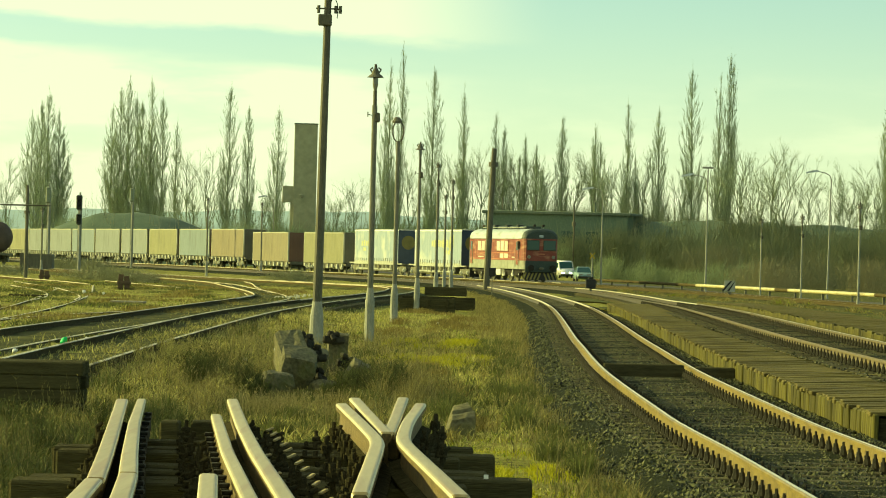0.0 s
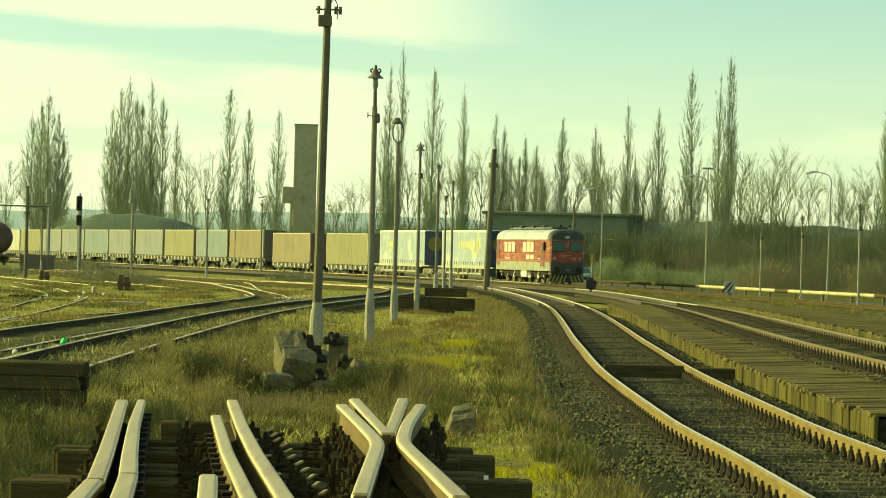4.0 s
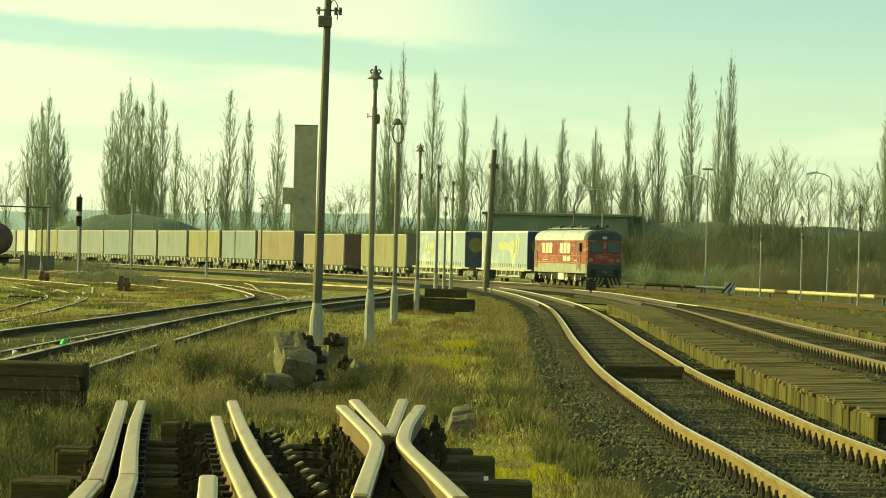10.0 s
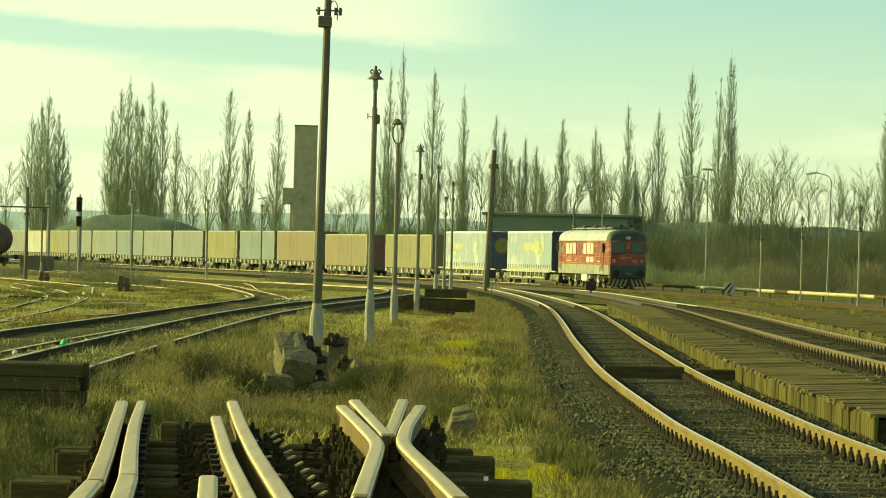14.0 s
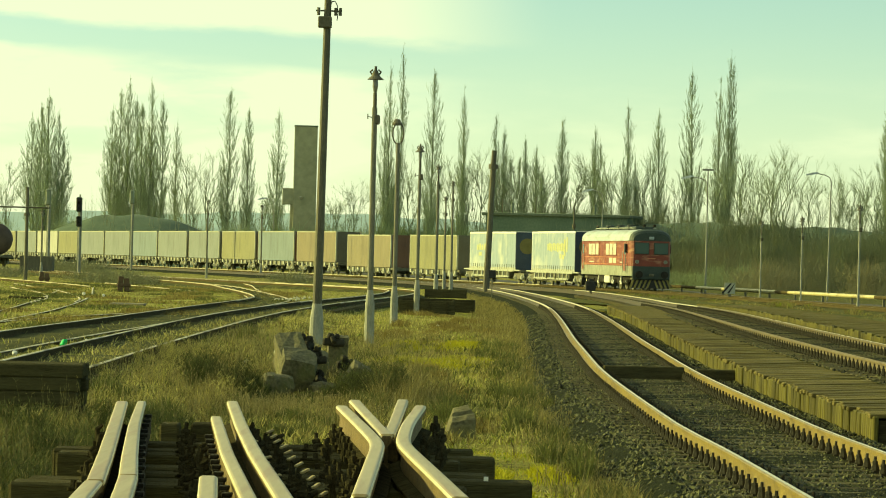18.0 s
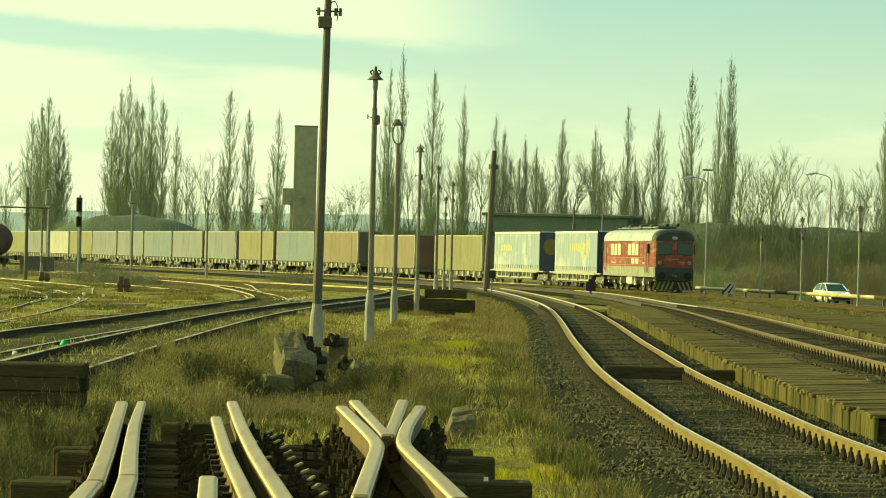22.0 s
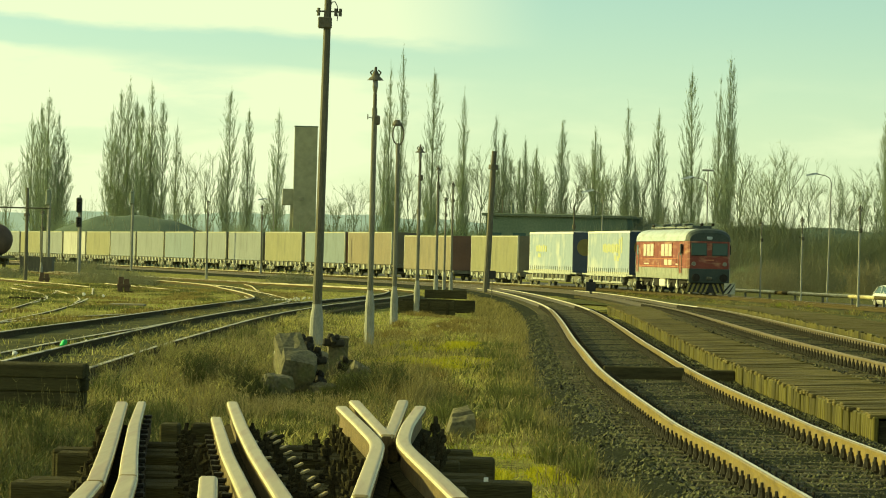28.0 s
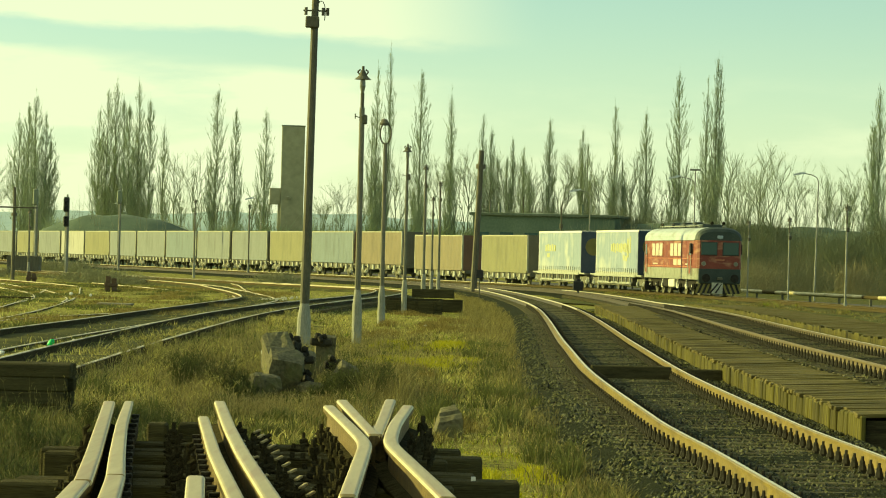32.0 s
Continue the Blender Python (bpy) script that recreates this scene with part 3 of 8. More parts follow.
def bogie(parent, y, axles, r, wheel, pale, x_out=1.02):
    bm = bmesh.new()
    lo, hi = min(axles), max(axles)
    for s in (-1, 1):
        box(bm, s * x_out - 0.06, s * x_out + 0.06, y + lo - 0.45, y + hi + 0.45, r + 0.12, r + 0.34, 0.02)
        box(bm, s * x_out - 0.06, s * x_out + 0.06, y + lo + 0.3, y + hi - 0.3, r - 0.12, r + 0.14, 0.02)
    box(bm, -1.0, 1.0, y - 0.3, y + 0.3, r + 0.05, r + 0.4, 0.03)
    part("bogie_frame", bm, pale, parent)
    for ax in axles:
        add_wheel(wheel, parent, y + ax, r)
        for s in (-1, 1):
            bm = bmesh.new()
            box(bm, s * x_out - 0.1 + s * 0.05, s * x_out + 0.1 + s * 0.05, y + ax - 0.17, y + ax + 0.17, r - 0.17, r + 0.17, 0.05)
            tube(bm, (s * (x_out + 0.12), y + ax, r), (s * (x_out + 0.2), y + ax, r), 0.1, n=10)
            for q in (-0.3, 0.3):
                tube(bm, (s * x_out, y + ax + q, r - 0.02), (s * x_out, y + ax + q, r + 0.28), 0.07, n=8)
            part("axle_box", bm, LOCOUNDER if wheel is LOCO_WHEEL else PALEGEAR, parent)
            if wheel is LOCO_WHEEL:
                bm = bmesh.new()
                tube(bm, (s * (x_out + 0.2), y + ax, r), (s * (x_out + 0.215), y + ax, r), 0.085, n=10)
                part("axle_cover", bm, BRIGHTGEAR, parent, "round axle cover coloured bright as a glint")


def body_ring(y, hw, z0, z1, roof, k=1.0):
    """Half-round roofed section of the carriage body at y."""
    w = hw * k
    pts = [(-w, z0), (-w, z1)]
    for i in range(1, 12):
        a = math.pi * i / 12
        pts.append((-w * math.copysign(abs(math.cos(a)) ** 0.72, math.cos(a)), z1 + (roof - z1) * math.sin(a) ** 0.85))
    pts += [(w, z1), (w, z0)]
    return [Vector((x, y, z)) for x, z in pts]


def build_loco():
    loco = tagged(new("diesel_locomotive"), "red diesel locomotive with silver roof and grey skirt", "locomotive")
    # body shell: ends bowed in plan
    prof = [(-8.25, 0.86), (-8.1, 0.94), (-7.75, 0.99), (-7.3, 1.0), (7.3, 1.0), (7.75, 0.99), (8.1, 0.94), (8.25, 0.86)]
    bm = bmesh.new()
    loft(bm, [[Vector((x, y, z)) for x, z in ((-1.42 * k, 1.62), (-1.42 * k, 3.32), (1.42 * k, 3.32), (1.42 * k, 1.62))] for y, k in prof])
    shell = part("body_shell", bm, RED, loco, "red-painted body with dirt runs")
    bm = bmesh.new()
    loft(bm, [[Vector((x, y, z)) for x, z in ((-1.425 * k, 0.95), (-1.425 * k, 1.618), (1.425 * k, 1.618), (1.425 * k, 0.95))] for y, k in prof])
    part("skirt", bm, SKIRT, loco, "dusty grey lower skirt")
    bm = bmesh.new()
    loft(bm, [body_ring(y, 1.44, 3.322, 3.36, 4.12 if abs(y) < 7.9 else (4.02 if abs(y) < 8.2 else 3.86), k) for y, k in prof[1:-1]])
    part("roof", bm, SILVER, loco, "dusty silver rounded roof", smooth=False)
    # silver roof's end caps get a dark colour in place of shade
    for e in (0, 1):
        bm = bmesh.new()
        loft(bm, [body_ring(y, 1.445, 3.32, 3.36, 4.125 if abs(y) < 7.9 else (4.02 if abs(y) < 8.2 else 3.86), k) for y, k in (prof[:3] if e else prof[-3:])])
        part("roof_end", bm, DARKGREEN, loco, "roof end coloured dark for its shade")
    bm = bmesh.new()
    for y0, y1 in ((-5.6, -3.2), (-2.2, 0.4), (1.2, 3.6), (4.2, 6.0)):
        box(bm, -0.62, 0.62, y0, y1, 4.1, 4.31, 0.05)
    part("roof_hatch", bm, DARKGREEN, loco, "dark roof hatches with vents")
    for y in (-4.4, -0.9, 2.4):
        bm = bmesh.new()
        tube(bm, (0.1, y, 4.3), (0.1, y, 4.42), 0.3, 0.3, n=14)
        tube(bm, (0.1, y, 4.42), (0.1, y, 4.46), 0.33, 0.2, n=14)
        part("roof_fan", bm, DARKGREEN, loco)
    # side windows, vents and door outlines
    for s in (-1, 1):
        for y in (-3.5, 2.2):
            bm = bmesh.new()
            box(bm, s * 1.40, s * 1.445, y - 1.75, y + 1.75, 2.28, 3.2, 0.01)
            w = part("window_frame", bm, RED, loco)
            for k in (-1.15, 0.0, 1.15):
                bm = bmesh.new()
                box(bm, s * 1.44, s * 1.455, y + k - 0.46, y + k + 0.46, 2.36, 3.12)
                part("pane", bm, SIDEGLASS, w)
        for y in (-6.9, -0.65, 5.2):
            bm = bmesh.new()
            box(bm, s * 1.40, s * 1.428, y - 0.06, y + 0.06, 1.64, 3.3)
            part("body_rib", bm, RED, loco)
        for y in (-7.1, 6.5):
            bm = bmesh.new()
            box(bm, s * 1.40, s * 1.44, y - 0.36, y + 0.36, 1.3, 3.22, 0.01)
            d = part("cab_door", bm, RED, loco)
            bm = bmesh.new()
            box(bm, s * 1.435, s * 1.45, y - 0.24, y + 0.24, 2.42, 3.08)
            part("pane", bm, GLASS, d)
            for q in (-0.44, 0.44):
                bm = bmesh.new()
                tube(bm, (s * 1.48, y + q, 1.2), (s * 1.48, y + q, 2.6), 0.022, n=6)
                part("handrail", bm, PALEGEAR, loco, "pale door handrail")
        for z in (2.2, 1.72):
            bm = bmesh.new()
            box(bm, s * 1.41, s * 1.434, -7.2, 7.2, z - 0.02, z + 0.02)
            part("waist_strip", bm, DUSTRED, loco, "dusty raised strip")
        # painted lettering on the side as plain bars
        for y, w in ((2.0, 1.0), (3.3, 1.0)):
            bm = bmesh.new()
            box(bm, s * 1.41, s * 1.436, y - w / 2, y + w / 2, 1.8, 2.14)
            part("side_marking", bm, DUSTWHITE, loco, "plain white bar of lettering")
        for y, w in ((-4.2, 1.6), (5.4, 0.8)):
            bm = bmesh.new()
            box(bm, s * 1.41, s * 1.435, y - w / 2, y + w / 2, 1.82, 1.9)
            part("side_marking", bm, DUSTWHITE, loco, "plain white bar of lettering")
        bm = bmesh.new()
        box(bm, s * 1.02, s * 1.36, -1.9, -0.3, 0.42, 0.94, 0.06)
        part("fuel_tank", bm, LOCOUNDER, loco)
        bm = bmesh.new()
        box(bm, s * 1.02, s * 1.38, -0.2, 1.5, 0.42, 0.94, 0.06)
        part("battery_box", bm, BRIGHTGEAR, loco, "pale equipment box")
        bm = bmesh.new()
        box(bm, s * 1.47, s * 1.6, 6.95, 7.25, 2.52, 3.12, 0.02)
        tube(bm, (s * 1.42, 7.1, 2.9), (s * 1.5, 7.1, 2.9), 0.02, n=6)
        part("mirror", bm, BLACK, loco, "black rear-view mirror")
        for y in (-5.95, -5.4, -1.6, 0.35, 4.15, 6.05):
            bm = bmesh.new()
            box(bm, s * 1.41, s * 1.427, y - 0.018, y + 0.018, 1.66, 3.28)
            part("panel_seam", bm, DUSTRED, loco)
        for y in np.arange(-6.6, 6.7, 1.1):
            bm = bmesh.new()
            box(bm, s * 1.41, s * 1.434, y - 0.32, y + 0.32, 1.02, 1.3, 0.01)
            part("skirt_hatch", bm, SKIRT, loco)
        bm = bmesh.new()
        box(bm, s * 1.40, s * 1.47, -7.6, 7.6, 3.30, 3.36, 0.01)
        part("rain_gutter", bm, SILVER, loco)
        bm = bmesh.new()
        for y in np.arange(-6.0, 6.1, 1.5):
            tube(bm, (s * 0.8, y, 4.02), (s * 0.8, y, 4.2), 0.02, n=5)
        tube(bm, (s * 0.8, -6.0, 4.2), (s * 0.8, 6.0, 4.2), 0.02, n=5)
        part("roof_rail", bm, PALEGEAR, loco)
    # cab ends
    for e in (1, -1):
        for s in (-1, 1):
            bm = bmesh.new()
            vs = box(bm, s * 0.16, s * 1.16, 8.13 * e, 8.3 * e, 2.42, 3.22, 0.02)
            w = part("windscreen_frame", bm, DARKGREEN, loco)
            bm = bmesh.new()
            box(bm, s * 0.22, s * 1.1, 8.28 * e, 8.315 * e, 2.48, 3.16)
            part("pane", bm, GLASS, w)
            bm = bmesh.new()
            tube(bm, (s * 0.98, 8.1 * e, 1.92), (s * 0.98, 8.33 * e, 1.92), 0.13, n=14)
            h = part("headlight", bm, SKIRT, loco)
            bm = bmesh.new()
            tube(bm, (s * 0.98, 8.33 * e, 1.92), (s * 0.98, 8.345 * e, 1.92), 0.105, n=14)
            part("lens", bm, LAMPGLASS, h)
            bm = bmesh.new()
            tube(bm, (s * 0.87, 8.1 * e, 1.06), (s * 0.87, 8.5 * e, 1.06), 0.1, n=10)
            tube(bm, (s * 0.87, 8.5 * e, 1.06), (s * 0.87, 8.56 * e, 1.06), 0.25, n=16)
            part("buffer", bm, LOCOUNDER, loco, "round black buffer")
        bm = bmesh.new()
        box(bm, -1.28, 1.28, 8.2 * e, 8.32 * e, 0.74, 1.62, 0.03)
        part("buffer_beam", bm, DARKGREEN, loco, "dark green buffer beam")
        bm = bmesh.new()
        vs = box(bm, -1.3, 1.3, 8.05 * e, 8.14 * e, 0.14, 0.72, 0.01)
        plough = part("rail_guard", bm, BLACK, loco, "hazard-striped rail guard")
        for k in range(-4, 5):
            bm = bmesh.new()
            q = 8.145 * e
            lean = 0.22 if k < 0 else -0.22
            x = k * 0.29
            loft(bm, [[Vector((x - 0.07 - lean, q, 0.16)), Vector((x + 0.07 - lean, q, 0.16)), Vector((x + 0.07, q, 0.7)), Vector((x - 0.07, q, 0.7))],
                      [Vector((x - 0.07 - lean, q + 0.01 * e, 0.16)), Vector((x + 0.07 - lean, q + 0.01 * e, 0.16)), Vector((x + 0.07, q + 0.01 * e, 0.7)), Vector((x - 0.07, q + 0.01 * e, 0.7))]])
            part("hazard_stripe", bm, GRIME, plough, "yellow diagonal stripe")
        bm = bmesh.new()
        box(bm, -0.14, 0.14, 8.2 * e, 8.6 * e, 0.95, 1.12, 0.03)
        part("coupling_hook", bm, UNDER, loco)
        bm = bmesh.new()
        box(bm, -0.3, 0.3, 8.24 * e, 8.275 * e, 2.12, 2.19)
        part("number_bar", bm, DUSTRED, loco, "plain dull bar of lettering")
        bm = bmesh.new()
        box(bm, -0.18, 0.18, 8.1 * e, 8.3 * e, 3.42, 3.62, 0.05)
        tube(bm, (0, 8.3 * e, 3.52), (0, 8.32 * e, 3.52), 0.1, n=10)
        part("top_lamp", bm, SILVER, loco)
        for x in (-0.35, 0.35):
            bm = bmesh.new()
            tube(bm, (x, 7.2 * e, 4.2), (x, 7.2 * e, 4.34), 0.03, n=6)
            tube(bm, (x, 7.1 * e, 4.36), (x, 7.55 * e, 4.36), 0.04, 0.1, n=8)
            part("horn", bm, DARKIRON, loco, "roof horn")
    for y in (-2.7, 1.9, 4.6):
        for s in (-1, 1):
            bm = bmesh.new()
            tube(bm, (s * 1.2, y, 0.5), (s * 1.2, y, 0.92), 0.1, 0.05, n=8)
            box(bm, s * 1.2 - 0.06, s * 1.2 + 0.06, y - 0.2, y + 0.2, 0.36, 0.52, 0.03)
            part("sand_pipe", bm, BRIGHTGEAR, loco, "sanding pipe coloured white as a glint")
    for y in (-4.5, 4.5):
        bogie(loco, y, (-1.95, 0.0, 1.95), 0.55, LOCO_WHEEL, LOCOUNDER, 1.08)
    bm = bmesh.new()
    box(bm, -1.1, 1.1, -7.9, 7.9, 0.7, 0.96)
    part("underframe", bm, UNDER, loco)
    return loco


# pale colour of the containers' corner posts and top beams
EDGEPALE = mat("pale_container_frame", (0.30, 0.30, 0.21), (0.44, 0.43, 0.32), 2, 0.6, 0, 0.1)


def container_mesh_parts(thing, L, H, W, side, end, ribs=34):
    hw, hl = W / 2, L / 2
    # corrugated sides with thickness
    for s in (-1, 1):
        bm = bmesh.new()
        n = ribs * 4
        outer, inner = [], []
        for k in range(n + 1):
            y = -hl + 0.12 + (L - 0.24) * k / n
            dx = 0.0 if k % 4 in (0, 1) else 0.024
            outer.append((s * (hw - 0.012 - dx), y))
        ring = lambda z: [Vector((x, y, z)) for x, y in outer] + [Vector((s * (hw - 0.08), hl - 0.12, z)), Vector((s * (hw - 0.08), -hl + 0.12, z))]
        loft(bm, [ring(0.16), ring(H - 0.1)])
        part("side_wall", bm, side, thing)
        for z0, z1 in ((0, 0.16), (H - 0.1, H)):
            bm = bmesh.new()
            box(bm, s * hw - (0.06 if s > 0 else 0), s * hw + (0.06 if s < 0 else 0), -hl, hl, z0, z1)
            part("side_beam", bm, EDGEPALE if z0 else side, thing)
    for e in (-1, 1):
        for s in (-1, 1):
            bm = bmesh.new()
            x0 = s * hw
            box(bm, min(x0, x0 - s * 0.14), max(x0, x0 - s * 0.14), min(e * hl, e * (hl - 0.13)), max(e * hl, e * (hl - 0.13)), 0.0, H + 0.012, 0.01)
            part("corner_post", bm, EDGEPALE, thing)
        bm = bmesh.new()
        box(bm, -hw + 0.1, hw - 0.1, min(e * (hl - 0.03), e * (hl - 0.08)), max(e * (hl - 0.03), e * (hl - 0.08)), 0.02, H - 0.02)
        wall = part("end_wall" if e > 0 else "end_doors", bm, end, thing)
        for k in range(4):
            x = -0.75 + k * 0.5
            bm = bmesh.new()
            if e < 0:
                tube(bm, (x, -hl + 0.0, 0.1), (x, -hl + 0.0, H - 0.1), 0.025, n=6)
            else:
                box(bm, x - 0.1, x + 0.1, hl - 0.03, hl - 0.005, 0.14, H - 0.14)
            part("locking_bar" if e < 0 else "end_rib", bm, end, wall)
    bm = bmesh.new()
    box(bm, -hw + 0.05, hw - 0.05, -hl + 0.1, hl - 0.1, H - 0.05, H - 0.015)
    part("roof", bm, side, thing)


def container_wagon(floor, L=14.6, pale=PALEGEAR):
    wag = tagged(new("container_wagon"), "skeletal container wagon with pale bogies on the main track", "wagon", "wagons of the train")
    for s in (-1, 1):
        bm = bmesh.new()
        loft(bm, [[Vector((s * x, y, z)) for x, z in ((0.95, zb), (1.12, zb), (1.12, floor - 0.02), (0.95, floor - 0.02))]
                  for y, zb in ((-L / 2, floor - 0.2), (-L / 2 + 3.4, floor - 0.22), (-L / 2 + 4.4, floor - 0.46), (L / 2 - 4.4, floor - 0.46), (L / 2 - 3.4, floor - 0.22), (L / 2, floor - 0.2))])
        part("side_sill", bm, UNDER, wag)
        for k in range(9):
            y = -L / 2 + 0.9 + k * (L - 1.8) / 8
            bm = bmesh.new()
            box(bm, s * 1.12 - 0.05, s * 1.12 + 0.09 * s + 0.05, y - 0.2 - 0.12 * (k % 3 == 0), y + 0.16, floor - 0.36 - 0.14 * (k % 2), floor - 0.06, 0.02)
            tube(bm, (s * 1.16, y - 0.3, floor - 0.16), (s * 1.16, y + 0.25, floor - 0.5), 0.035, n=6)
            part("lashing_bracket", bm, pale, wag)
    for y in (-L / 2 + 0.3, -3.5, 0, 3.5, L / 2 - 0.3):
        bm = bmesh.new()
        box(bm, -0.98, 0.98, y - 0.12, y + 0.12, floor - 0.28, floor - 0.01)
        part("cross_beam", bm, UNDER, wag)
    for y in (-1.2, 0.6):
        bm = bmesh.new()
        tube(bm, (-0.7, y, floor - 0.62), (0.7, y, floor - 0.62), 0.22, n=10)
        part("air_tank", bm, UNDER, wag)
    for y in (-L / 2 + 2.2, L / 2 - 2.2):
        bogie(wag, y, (-0.9, 0.9), 0.46, WAGON_WHEEL, UNDER)
    return wag


# order from the locomotive: distance along the line at 19 s, colours of side and end
def paint(name, c, k=0.75):
    return mat(name, tuple(v * k for v in c), c, 0.8, 0.5, 0, 0.04, fine=10, stain=(tuple(v * 0.5 for v in c), 1.1, (0.2, 1.5, 0.3), 0.55))


OLIVE = paint("olive_yellow_paint", (0.22, 0.212, 0.108))
# red side paint with sunlight mixed in; OXIDE is its unlit end
TAN = paint("sunlit_red_paint", (0.215, 0.178, 0.104))
OXIDE = paint("red_oxide_paint", (0.18, 0.095, 0.058))
BROWN = paint("warm_brown_paint", (0.205, 0.165, 0.095))
PALEBLUE = paint("pale_grey_blue_paint", (0.165, 0.215, 0.24))
GREY = paint("pale_grey_paint", (0.195, 0.222, 0.222))
CREAM = paint("cream_paint", (0.42, 0.42, 0.37))
DARKEND = paint("dark_grey_brown_paint", (0.135, 0.128, 0.088))
CONTAINERS = [
    (-1.85, OLIVE, DARKEND, "olive yellow", 0.86), (-21.42, TAN, OXIDE, "red, sides toned as sunlit,", 0.86), (-39.0, BROWN, DARKEND, "faded brown", 1.16), (-53.9, PALEBLUE, OXIDE, "pale blue-grey", 1.16),
    (-68.95, OLIVE, DARKEND, "dull yellow", 1.16), (-83.95, GREY, DARKEND, "pale grey", 1.16), (-98.9, GREY, DARKEND, "pale grey", 1.16), (-113.4, PALEBLUE, DARKEND, "pale blue-grey", 1.16),
    (-127.9, GREY, DARKEND, "pale grey", 1.16), (-142.5, GREY, DARKEND, "pale grey", 1.16), (-156.8, OLIVE, DARKEND, "dull yellow", 1.16), (-171.4, CREAM, DARKEND, "cream white", 1.16),
    (-186.2, GREY, DARKEND, "pale grey", 1.16), (-201.2, OLIVE, DARKEND, "dull yellow", 1.16), (-216.2, GREY, DARKEND, "pale grey", 1.16), (-231.2, PALEBLUE, DARKEND, "pale blue-grey", 1.16)]

TRAIN = []


def build_train():
    loco = build_loco()
    TRAIN.append((loco, 51.69, 17.0, 0.0))
    protos = {}
    for k, (at, side, end, words, floor) in enumerate(CONTAINERS):
        key = (side.name, end.name)
        if key not in protos:
            box_ob = tagged(new("freight_container"), words + " corrugated steel container on a wagon", "container", "containers of the train")
            container_mesh_parts(box_ob, 13.72, 2.9, 2.5, side, end)
            protos[key] = box_ob
        else:
            box_ob = copy_thing(protos[key], Matrix())
            tagged(box_ob, words + " corrugated steel container on a wagon")
        TRAIN.append((box_ob, at, 14.0, floor))
        if ("wagon", floor) not in protos:
            wag = container_wagon(floor)
            protos[("wagon", floor)] = wag
        else:
            wag = copy_thing(protos[("wagon", floor)], Matrix())
        TRAIN.append((wag, at, 14.0, 0.0))
    for at in (15.67, 34.23):
        build_pocket(at)


CURTAIN = mat("grey_white_tarpaulin", (0.20, 0.26, 0.32), (0.30, 0.36, 0.42), 0.7, 0.5, 0, 0.1, fine=7, stretch=(1, 3, 0.4), stain=((0.47, 0.49, 0.45), 0.55, (1, 1, 1), 0.8))
CURTAINROOF = mat("white_tarpaulin_roof", (0.72, 0.7, 0.62), (0.85, 0.82, 0.74), 1.0, 0.5, 0, 0.1)
NAVY = mat("navy_front_panel", (0.02, 0.035, 0.06), (0.04, 0.06, 0.09), 2, 0.45, 0, 0.05)
PALEYELLOW = mat("faded_yellow_print", (0.36, 0.37, 0.21), (0.50, 0.49, 0.22), 3.0, 0.5, 0, 0.1)


DIMYELLOW = mat("dim_yellow_print", (0.13, 0.115, 0.03), (0.19, 0.165, 0.05), 3, 0.6, 0, 0.1)


